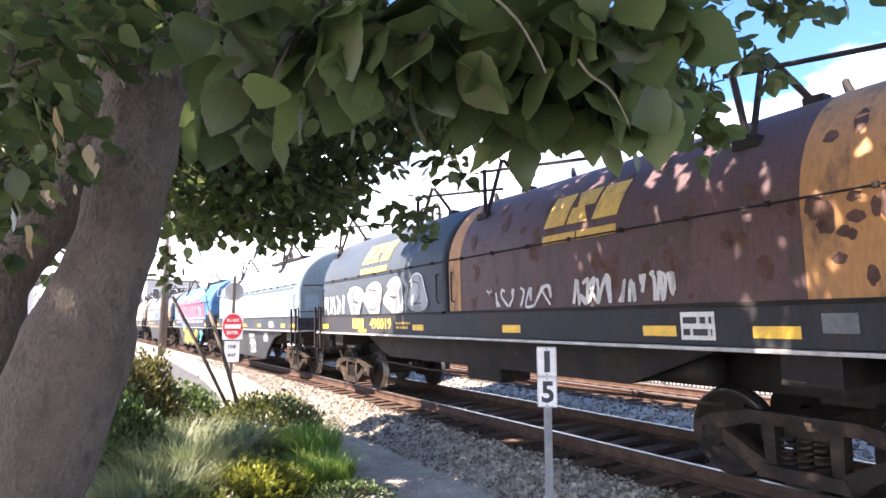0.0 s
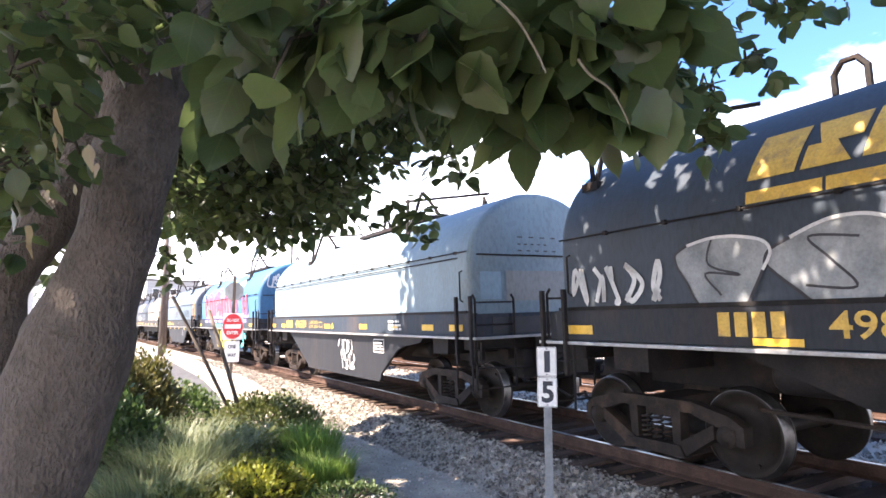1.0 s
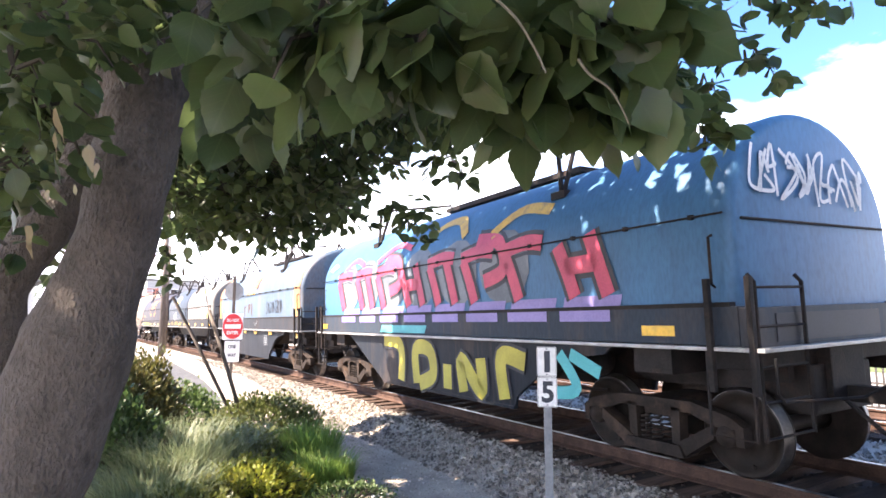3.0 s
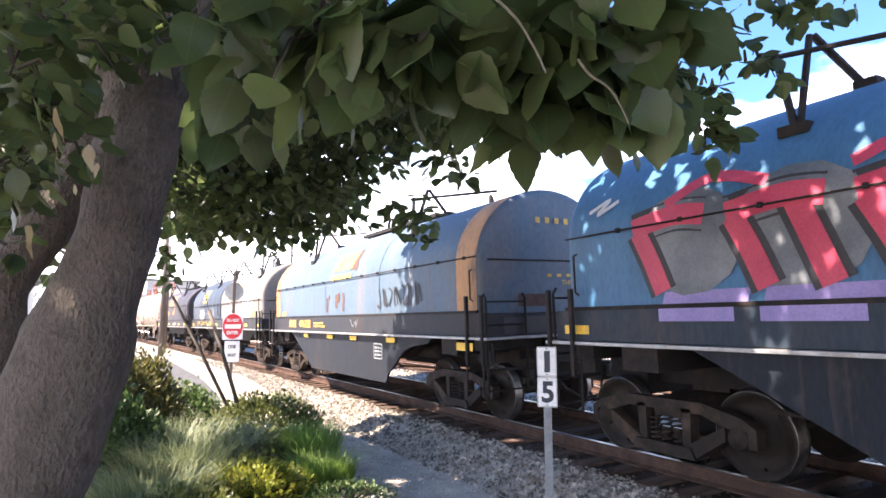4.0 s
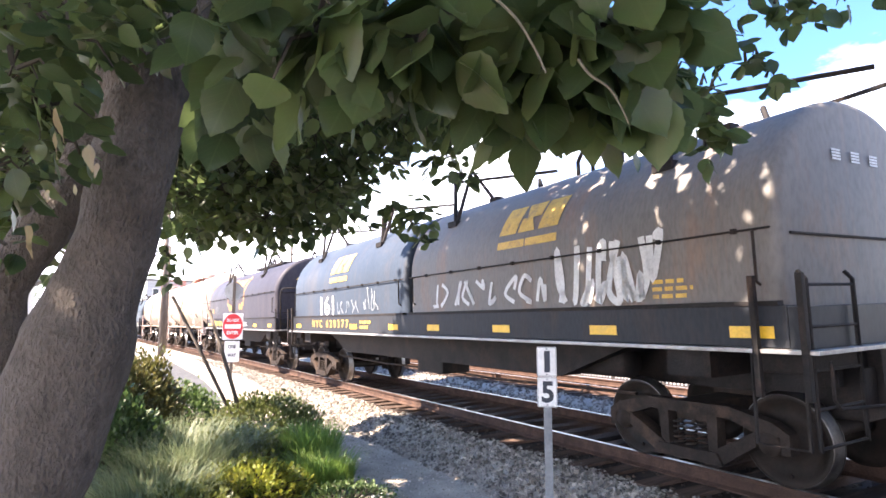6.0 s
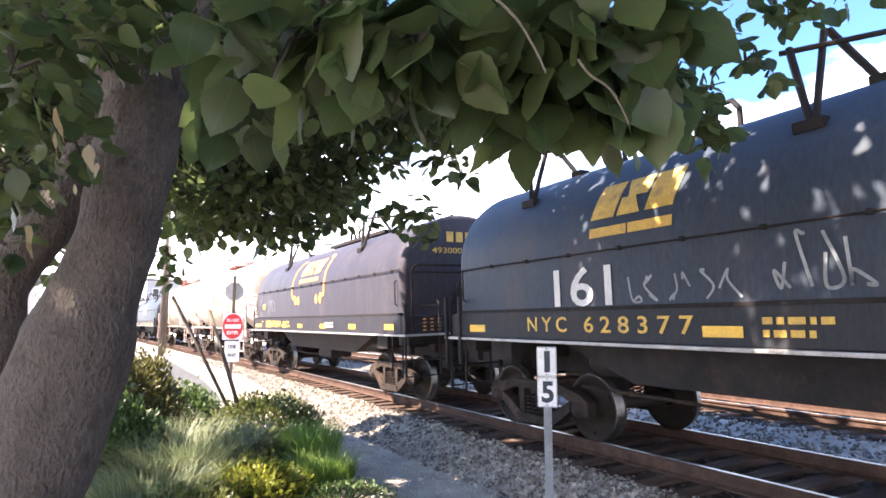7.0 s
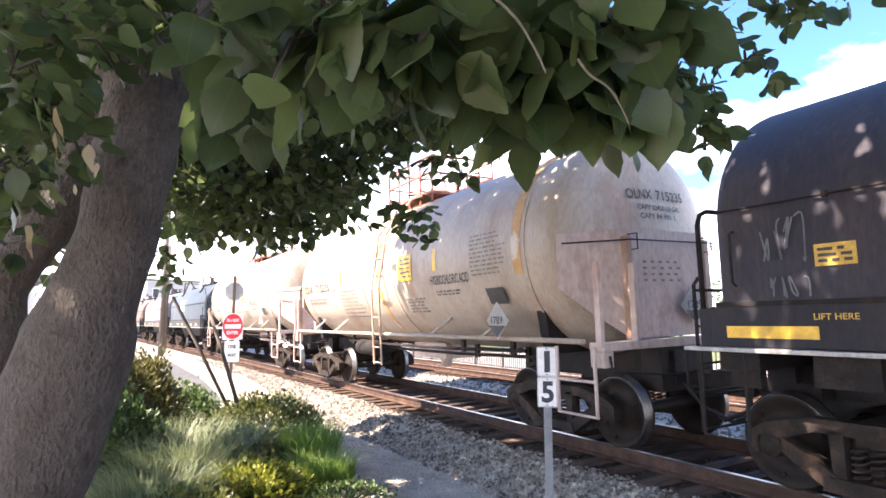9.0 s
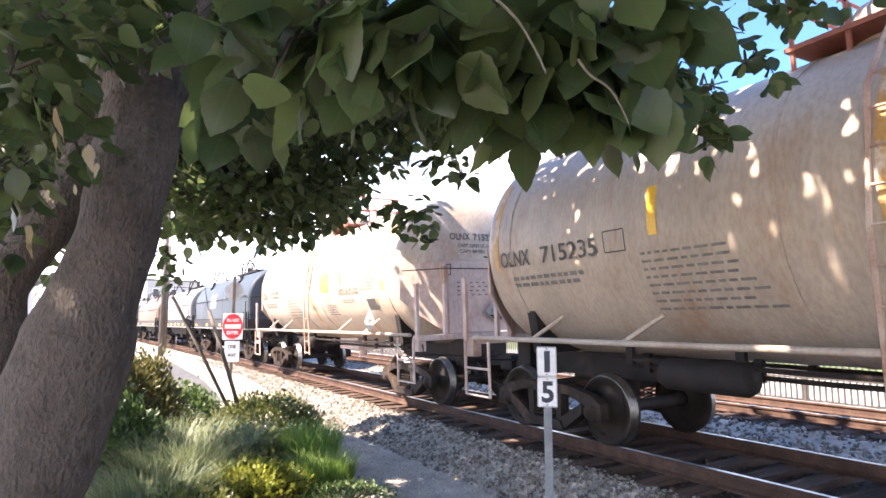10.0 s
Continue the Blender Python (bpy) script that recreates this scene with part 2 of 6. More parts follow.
def build_ground():
    xs = list(np.arange(-6, 14.01, 0.22)) + [16, 20, 26, 40, 80, 160, 400, 900]
    xs = [-900, -400, -160, -80, -40, -20, -12, -8] + xs
    ys = [-900, -300, -100, -40, -20, -10, -6] + list(np.arange(-4, 30, 0.25)) + list(np.arange(30, 70, 1.0)) + [80, 100, 130, 170, 240, 400, 900]
    verts = [(x, y, ground_z(x, y)) for y in ys for x in xs]
    w = len(xs)
    faces = [(j * w + i, j * w + i + 1, (j + 1) * w + i + 1, (j + 1) * w + i) for j in range(len(ys) - 1) for i in range(w - 1)]
    me = bpy.data.meshes.new("ground")
    me.from_pydata(verts, [], faces)
    me.materials.append(GRAVEL)
    for p in me.polygons:
        p.use_smooth = True
    return tagged(new("ground", me), "pale grey crushed gravel ground beside the railway", "ground", kind="structure")


build_ground()


# ---------- railway track ----------
RAIL = [(-0.075, -0.17), (0.075, -0.17), (0.075, -0.158), (0.012, -0.135), (0.010, -0.045), (0.036, -0.035), (0.037, -0.008), (0.030, 0.0), (-0.030, 0.0), (-0.037, -0.008), (-0.036, -0.035), (-0.010, -0.045), (-0.012, -0.135), (-0.075, -0.158)]


def sweep(profile, off, dz, s0, s1, ds=1.5):
    bm = bmesh.new()
    count = int((s1 - s0) / ds) + 1
    prev = None
    for k in range(count + 1):
        s = s0 + (s1 - s0) * k / count
        ring = [bm.verts.new(track(s, off + u, dz + v)) for u, v in profile]
        if prev:
            for i in range(len(ring)):
                bm.faces.new((prev[i], prev[(i + 1) % len(ring)], ring[(i + 1) % len(ring)], ring[i]))
        prev = ring
    bmesh.ops.recalc_face_normals(bm, faces=bm.faces[:])
    return bm


def build_track(off, label, lift):
    t = thing("railway_track", label, "railway track", group="railway tracks")
    for k, side in enumerate((-0.7525, 0.7525)):
        r = part("rail", sweep(RAIL, off + side, lift * k, -20, 170), RUST, t, "rust-brown steel rail with a shiny running surface")
        part("running_surface", sweep([(-0.028, 0.0), (0.028, 0.0), (0.027, 0.002), (-0.027, 0.002)], off + side, lift * k, -20, 170), POLISHED, r, "polished steel railhead")
    bm = bmesh.new()
    box(bm, -1.3, 1.3, -0.115, 0.115, -0.36, -0.178, 0.012)
    me = bpy.data.meshes.new("tie")
    bm.to_mesh(me)
    bm.free()
    me.materials.append(TIE)
    rnd = random.Random(int(off * 10) + 5)
    tilt = math.degrees(math.atan2(lift, 1.505))
    for k in range(150):
        s = -8 + k * 0.52 + rnd.uniform(-0.03, 0.03)
        ob = new("tie", me)
        ob.parent = t
        p = track(s, off, lift / 2 + rnd.uniform(-0.012, 0.004))
        ob.matrix_basis = pose(p.x + rnd.uniform(-0.05, 0.05), p.y, p.z, 0, -tilt, math.degrees(s / CURVE) + rnd.uniform(-1.5, 1.5))
    return t


build_track(0.0, "rusty steel rails on dark weathered timber ties", 0.055)
build_track(5.05, "second parallel track of rusty rails on timber ties", 0.0)


def build_stones(name, label, seed, count, u0, u1, s0, s1, size0, size1, material=STONE):
    rnd = np.random.RandomState(seed)
    cube = np.array([(x, y, z) for z in (-1, 1) for y in (-1, 1) for x in (-1, 1)], float)
    quads = np.array([(0, 2, 3, 1), (4, 5, 7, 6), (0, 1, 5, 4), (2, 6, 7, 3), (0, 4, 6, 2), (1, 3, 7, 5)])
    s = s0 + (s1 - s0) * rnd.rand(count) ** 1.35
    u = u0 + (u1 - u0) * rnd.rand(count)
    size = size0 + (size1 - size0) * rnd.rand(count) ** 1.6
    verts = np.zeros((count, 8, 3))
    for k in range(count):
        c = cube * (1 + 0.45 * (rnd.rand(8, 3) - 0.5)) * (0.5 * size[k]) * np.array([1.0, 0.6 + 0.5 * rnd.rand(), 0.45 + 0.4 * rnd.rand()])
        c[4:] *= 0.72
        q = np.array(Euler(rnd.rand(3) * 6.283).to_matrix())
        p = track(float(s[k]), float(u[k]))
        verts[k] = c @ q.T + np.array((p.x, p.y, ground_z(p.x, p.y) + size[k] * 0.22))
    faces = (quads[None] + 8 * np.arange(count)[:, None, None]).reshape(-1, 4)
    me = bpy.data.meshes.new(name)
    me.from_pydata(verts.reshape(-1, 3).tolist(), [], faces.tolist())
    me.materials.append(material)
    return tagged(new(name, me), label, "ballast", kind="stuff")


build_stones("ballast", "coarse grey crushed-rock ballast along the near track", 3, 16000, -2.42, -1.2, -5, 26, 0.03, 0.062)
build_stones("ballast", "ballast between the rails, coloured dark for oil and the train's shade", 13, 6000, -1.2, 1.5, -5, 24, 0.03, 0.065, DARK_STONE)
build_stones("ballast", "grey crushed-rock ballast between the two tracks", 4, 7500, 1.4, 3.9, -6, 24, 0.04, 0.08)
build_stones("ballast", "dark ballast around the second track", 14, 3500, 3.7, 6.6, -6, 22, 0.04, 0.08, DARK_STONE)
# dark sheet under the rails: oil plus the train's shade put into the colour
BED = surface("shaded_track_bed", (0.03, 0.023, 0.02), (0.075, 0.057, 0.047), 3, 0.95, bump=0.8, fine=50, spec=0.15)


def track_bed(off):
    bm = sweep([(-1.32, -0.02), (1.32, -0.02), (1.32, 0.0), (-1.32, 0.0)], off, -0.222, -20, 170, 2.5)
    return tagged(part("track_bed", bm, BED), "ground between the rails, coloured dark for oil and the train's shade", "track bed", kind="structure")


track_bed(0.0)
track_bed(5.05)
build_stones("gravel_stones", "scattered small stones on the gravel path", 6, 12000, -4.6, -2.3, -2, 16, 0.008, 0.024, PATH_STONE)
# ---------- the train ----------
HALF, HOOD_Z0, HOOD_ZV, HOOD_ZT = 1.45, 1.70, 2.50, 3.79


def hood_half(z):
    """Half-width of a coil-car hood at height z."""
    if z <= HOOD_ZV:
        return HALF
    return HALF * math.sqrt(max(0.0, 1 - ((z - HOOD_ZV) / (HOOD_ZT - HOOD_ZV)) ** 2))


def skirt_half(z):
    return 1.46


TANK_R, TANK_Z = 1.54, 2.64


def tank_half(z):
    return math.sqrt(max(0.0, TANK_R ** 2 - (z - TANK_Z) ** 2))


def wrap(bm, half, lift, y_limits=None):
    """Lay a flat mesh of (y, z, 0) on the near side of a body, cut finely where it curves."""
    if half in (hood_half, tank_half):
        zs = [v.co.y for v in bm.verts]
        z = math.floor(min(zs) * 10) / 10
        while z < max(zs):
            bmesh.ops.bisect_plane(bm, geom=bm.verts[:] + bm.edges[:] + bm.faces[:], plane_co=(0, z, 0), plane_no=(0, 1, 0))
            z += 0.1
    for v in bm.verts:
        y, z = v.co.x, v.co.y
        v.co = Vector((-half(z) - lift, y, z))
    bmesh.ops.recalc_face_normals(bm, faces=bm.faces[:])
    return bm


def text_bm(body, width, height, bold=0.012):
    """Flat letters, from (0, 0) to (width, height)."""
    cu = bpy.data.curves.new("letters", "FONT")
    cu.body, cu.resolution_u, cu.offset = body, 3, bold
    ob = bpy.data.objects.new("letters", cu)
    me = bpy.data.meshes.new_from_object(ob)
    bm = bmesh.new()
    bm.from_mesh(me)
    bpy.data.objects.remove(ob)
    bpy.data.curves.remove(cu)
    bpy.data.meshes.remove(me)
    x0, x1 = min(v.co.x for v in bm.verts), max(v.co.x for v in bm.verts)
    y0, y1 = min(v.co.y for v in bm.verts), max(v.co.y for v in bm.verts)
    for v in bm.verts:
        v.co = Vector(((v.co.x - x0) / (x1 - x0) * width, (v.co.y - y0) / (y1 - y0) * height, 0))
    return bm


def lettering(parent, body, y, z, width, height, material, half, lift=0.012, name="lettering"):
    """Letters on the near side; they start at y and run towards the front."""
    bm = text_bm(body, width, height)
    for v in bm.verts:
        v.co = Vector((y - v.co.x, z + v.co.y, 0))
    return part(name, wrap(bm, half, lift), material, parent)


def end_lettering(parent, body, x, y, z, width, height, material):
    bm = text_bm(body, width, height)
    for v in bm.verts:
        v.co = Vector((x + v.co.x, y, z + v.co.y))
    return part("lettering", bm, material, parent)


def end_patch(parent, name, x0, x1, y, z0, z1, material, label=""):
    """A painted rectangle on a car's end."""
    bm = bmesh.new()
    bm.faces.new([bm.verts.new(v) for v in ((x0, y, z0), (x1, y, z0), (x1, y, z1), (x0, y, z1))])
    return part(name, bm, material, parent, label)


def polys(outlines):
    bm = bmesh.new()
    for o in outlines:
        bm.faces.new([bm.verts.new((y, z, 0)) for y, z in o])
    return bm


def patch(parent, name, y0, y1, z0, z1, material, half, lift=0.010, slant=0.0, label=""):
    o = [(y0, z0), (y1, z0), (y1 - slant, z1), (y0 - slant, z1)]
    return part(name, wrap(polys([o]), half, lift), material, parent, label)


def bars(parent, name, y0, y1, z0, z1, rows, material, half, seed, lift=0.012):
    """Small unreadable writing as rows of short bars."""
    rnd = random.Random(seed)
    out = []
    pitch = (z1 - z0) / rows
    for r in range(rows):
        z = z1 - pitch * (r + 0.8)
        y = y1
        end = y0 + (y1 - y0) * rnd.uniform(0.0, 0.25)
        while y > end:
            w = min(rnd.uniform(0.05, 0.16), y - y0)
            out.append([(y - w, z), (y, z), (y, z + pitch * 0.55), (y - w, z + pitch * 0.55)])
            y -= w + 0.035
    return tagged(part(name, wrap(polys(out), half, lift), material, parent), kind="stuff")


def ribbon(points, width):
    """A flat brush stroke through (y, z) points."""
    pts = []
    n = len(points)
    for i in range(n - 1):
        p0, p1, p2, p3 = (Vector((*points[max(0, min(n - 1, k))], 0)) for k in (i - 1, i, i + 1, i + 2))
        for k in range(6):
            u = k / 6
            pts.append(0.5 * ((2 * p1) + (p2 - p0) * u + (2 * p0 - 5 * p1 + 4 * p2 - p3) * u * u + (3 * p1 - p0 - 3 * p2 + p3) * u ** 3))
    pts.append(Vector((*points[-1], 0)))
    sides = []
    for i, p in enumerate(pts):
        d = pts[min(i + 1, len(pts) - 1)] - pts[max(i - 1, 0)]
        if d.length < 1e-6:
            d = Vector((1, 0, 0))
        nrm = Vector((-d.y, d.x, 0)).normalized() * width / 2
        sides.append((p + nrm, p - nrm))
    return sides


def strokes(parent, name, lines, width, material, half, lift, label=""):
    """Each line is a painted stroke of its own."""
    for pts in lines:
        bm = bmesh.new()
        prev = None
        for a, b in ribbon(pts, width):
            cur = (bm.verts.new(a), bm.verts.new(b))
            if prev:
                bm.faces.new((prev[0], prev[1], cur[1], cur[0]))
            prev = cur
        for v in bm.verts:
            y, z = v.co.x, v.co.y
            v.co = Vector((-half(z) - lift, y, z))
        part(name, bm, material, parent, label)


def scribble(parent, y0, y1, z0, z1, count, width, material, half, seed, lift=0.014, label="loose spray-paint scrawl"):
    """A sprayed tag: looping letter-like strokes that spell nothing."""
    rnd = random.Random(seed)
    lines = []
    step_y = (y1 - y0) / count
    for k in range(count):
        yc = y1 - step_y * (k + 0.5)
        line = []
        for j in range(rnd.randint(4, 6)):
            line.append((yc + step_y * 0.62 * rnd.uniform(-1, 1) * 0.8, z0 + (z1 - z0) * (rnd.random() if j % 2 else rnd.choice((0.05, 0.95)))))
        lines.append(line)
    for line in lines:
        strokes(parent, "graffiti", [line], width, material, half, lift, label)


def mark(parent, y, z, width, height, material, half, lift=0.012):
    """The railway's mark as three slanted plain blocks with an underline."""
    w = width / 3.25
    out = []
    for k in range(3):
        a = y - k * (w * 1.12)
        s = height * 0.18
        out.append([(a - w, z), (a, z), (a - s, z + height), (a - w - s, z + height)])
        out[-1] = [(a - w + 0.03, z), (a, z), (a - s * 0.5, z + height * 0.5), (a - w * 0.55 - s * 0.5, z + height * 0.5)] if k == 1 else out[-1]
        if k == 1:
            out.append([(a - w - s * 0.5, z + height * 0.5), (a - w * 0.25 - s * 0.5, z + height * 0.5), (a - s, z + height), (a - w - s, z + height)])
    part("logo_mark", wrap(polys(out), half, lift), material, parent)
    bar = [[(y - width * 0.48, z - height * 0.52), (y, z - height * 0.52), (y, z - height * 0.25), (y - width * 0.48, z - height * 0.25)],
           [(y - width, z - height * 0.52), (y - width * 0.5, z - height * 0.52), (y - width * 0.5, z - height * 0.25), (y - width, z - height * 0.25)]]
    part("logo_underline", wrap(polys(bar), half, lift), material, parent)


# trucks: shared meshes
def lathe(bm, profile, x_sign, segments=32, mats=None):
    rings = []
    for x, r in profile:
        rings.append([bm.verts.new((x * x_sign, r * math.cos(2 * math.pi * k / segments), r * math.sin(2 * math.pi * k / segments))) for k in range(segments)])
    for i, (r0, r1) in enumerate(zip(rings, rings[1:])):
        for k in range(segments):
            f = bm.faces.new((r0[k], r0[(k + 1) % segments], r1[(k + 1) % segments], r1[k]))
            f.smooth = True
            if mats:
                f.material_index = mats[i]
    return bm


WHEEL_R = 0.44


def wheelset_mesh():
    bm = bmesh.new()
    prof = [(0.66, 0.12), (0.68, 0.15), (0.70, 0.30), (0.68, 0.375), (0.67, WHEEL_R + 0.026), (0.70, WHEEL_R + 0.028), (0.715, WHEEL_R + 0.004), (0.81, WHEEL_R), (0.815, WHEEL_R - 0.01), (0.812, 0.385), (0.755, 0.36), (0.735, 0.22), (0.79, 0.15), (0.81, 0.13), (0.81, 0.075), (0.98, 0.07)]
    mats = [0, 0, 0, 0, 0, 1, 1, 1, 0, 0, 0, 0, 0, 0, 0]
    for sgn in (-1, 1):
        lathe(bm, prof, sgn, 36, mats)
    lathe(bm, [(-0.68, 0.08), (0.68, 0.08)], 1, 12)
    bmesh.ops.recalc_face_normals(bm, faces=bm.faces[:])
    for k in range(3):                       # casting marks that show the turning
        a = k * 2.1
        for sgn in (-1, 1):
            r = bmesh.ops.create_cube(bm, size=0.03)
            for v in r["verts"]:
                v.co += Vector((sgn * 0.80, 0.33 * math.cos(a), 0.33 * math.sin(a)))
    me = bpy.data.meshes.new("wheelset")
    bm.to_mesh(me)
    bm.free()
    me.materials.append(WHEEL)
    me.materials.append(TREAD)
    return me


def side_frame_mesh():
    bm = bmesh.new()
    w = 0.889
    x0, x1 = -0.07, 0.07
    prism(bm, [(-w - 0.2, 0.36), (-w - 0.2, 0.55), (-w - 0.05, 0.64), (-0.5, 0.74), (0.5, 0.74), (w + 0.05, 0.64), (w + 0.2, 0.55), (w + 0.2, 0.36), (w + 0.11, 0.36), (w + 0.11, 0.52), (w - 0.11, 0.52), (0.48, 0.62), (-0.48, 0.62), (-w + 0.11, 0.52), (-w - 0.11, 0.52), (-w - 0.11, 0.36)], "x", x0, x1)
    for s in (-1, 1):
        prism(bm, [(s * (w - 0.12), 0.54), (s * (w - 0.12), 0.40), (s * 0.42, 0.17), (s * 0.30, 0.17), (s * 0.30, 0.28)], "x", x0 - 0.02, x1 + 0.02)
        prism(bm, [(s * 0.24, 0.20), (s * 0.34, 0.20), (s * 0.36, 0.66), (s * 0.24, 0.66)], "x", x0, x1)
    prism(bm, [(-0.42, 0.15), (0.42, 0.15), (0.36, 0.27), (-0.36, 0.27)], "x", x0 - 0.05, x1 + 0.05)
    me = bpy.data.meshes.new("side_frame")
    bm.to_mesh(me)
    bm.free()
    me.materials.append(TRUCK)
    return me


def spring_mesh():
    bm = bmesh.new()
    for yc in (-0.15, 0.0, 0.15):
        tube(bm, [(0.055 * math.cos(a), yc + 0.055 * math.sin(a), 0.27 + 0.27 * a / (2 * math.pi * 5)) for a in [k * math.pi / 5 for k in range(51)]], 0.014, 5)
    me = bpy.data.meshes.new("spring")
    bm.to_mesh(me)
    bm.free()
    me.materials.append(TRUCK)
    return me


def bearing_mesh():
    bm = bmesh.new()
    lathe(bm, [(0.95, 0.11), (1.07, 0.115), (1.10, 0.10), (1.10, 0.055), (1.125, 0.05), (1.125, 0.001)], -1, 18)
    bmesh.ops.recalc_face_normals(bm, faces=bm.faces[:])
    me = bpy.data.meshes.new("bearing_cap")
    bm.to_mesh(me)
    bm.free()
    me.materials.append(TRUCK)
    return me


WHEELSET, SIDE_FRAME, SPRING, BEARING = wheelset_mesh(), side_frame_mesh(), spring_mesh(), bearing_mesh()
AXLES = []


def add_truck(car, y, turning):
    bm = bmesh.new()
    box(bm, -1.0, 1.0, -0.2, 0.2, 0.52, 0.74, 0.02)
    box(bm, -0.25, 0.25, -0.25, 0.25, 0.74, 0.84)
    t = part("truck", bm, TRUCK, car, "rusty cast-steel two-axle truck")
    t.location = (0, y, 0)

    def child(name, me, loc, flip=False):
        ob = new(name, me)
        ob.parent = t
        ob.location = loc
        if flip:
            ob.rotation_euler = (0, 0, math.pi)
        return ob

    for sgn in (-1, 1):
        child("side_frame", SIDE_FRAME, (sgn * 1.02, 0, 0))
        child("spring", SPRING, (sgn * 1.03, 0, 0))
        w = child("wheelset", WHEELSET, (0, sgn * 0.889, WHEEL_R))
        if turning:
            AXLES.append((w, sgn * 0.889))
        child("bearing_cap", BEARING, (0, sgn * 0.889, WHEEL_R))
        child("bearing_cap", BEARING, (0, sgn * 0.889, WHEEL_R), True)
    return t


def coupler(car, y, sgn):
    bm = bmesh.new()
    box(bm, -0.07, 0.07, min(y, y + sgn * 0.75), max(y, y + sgn * 0.75), 0.76, 0.92, 0.01)
    box(bm, -0.16, 0.12, min(y + sgn * 0.72, y + sgn * 1.02), max(y + sgn * 0.72, y + sgn * 1.02), 0.70, 0.98, 0.04)
    tube(bm, [(-0.3, y + sgn * 0.2, 0.8), (-0.32, y + sgn * 0.5, 0.55), (-0.25, y + sgn * 0.8, 0.42), (-0.12, y + sgn * 1.02, 0.5)], 0.022, 6)
    return part("coupler", bm, STEEL_DARK, car, "dark steel knuckle coupler with air hose")


def hood_mesh(y0, y1):
    """A hollow-looking rounded hood with softened end rims."""
    outline = [(-HALF, HOOD_Z0)]
    outline += [(-HALF, HOOD_ZV)]
    for k in range(1, 30):
        a = math.pi * k / 30
        outline.append((-HALF * math.cos(a), HOOD_ZV + (HOOD_ZT - HOOD_ZV) * math.sin(a)))
    outline += [(HALF, HOOD_ZV), (HALF, HOOD_Z0)]
    bm = bmesh.new()
    rings = []
    for y, inset in ((y0, 0.10), (y0 + 0.015, 0.05), (y0 + 0.06, 0.012), (y0 + 0.12, 0.0), (y1 - 0.12, 0.0), (y1 - 0.06, 0.012), (y1 - 0.015, 0.05), (y1, 0.10)):
        ring = []
        for x, z in outline:
            k = 1 - inset / 1.45
            ring.append(bm.verts.new((x * k, y, HOOD_Z0 + (z - HOOD_Z0) * (1 - inset / 2.1))))
        rings.append(ring)
    n = len(outline)
    for r0, r1 in zip(rings, rings[1:]):
        for k in range(n):
            bm.faces.new((r0[k], r0[(k + 1) % n], r1[(k + 1) % n], r1[k]))
    bm.faces.new(rings[0])
    bm.faces.new(list(reversed(rings[-1])))
    bmesh.ops.recalc_face_normals(bm, faces=bm.faces[:])
    return bm


def band_mesh(y0, y1, lift=0.006):
    """A painted band over a hood from side to side."""
    bm = bmesh.new()
    prev = None
    pts = [(-HALF - lift, HOOD_Z0 + 0.02), (-HALF - lift, HOOD_ZV)]
    pts += [(-(HALF + lift) * math.cos(math.pi * k / 30), HOOD_ZV + (HOOD_ZT + lift - HOOD_ZV) * math.sin(math.pi * k / 30)) for k in range(1, 30)]
    pts += [(HALF + lift, HOOD_ZV), (HALF + lift, HOOD_Z0 + 0.02)]
    for x, z in pts:
        cur = (bm.verts.new((x, y0, z)), bm.verts.new((x, y1, z)))
        if prev:
            bm.faces.new((prev[0], prev[1], cur[1], cur[0]))
        prev = cur
    return bm


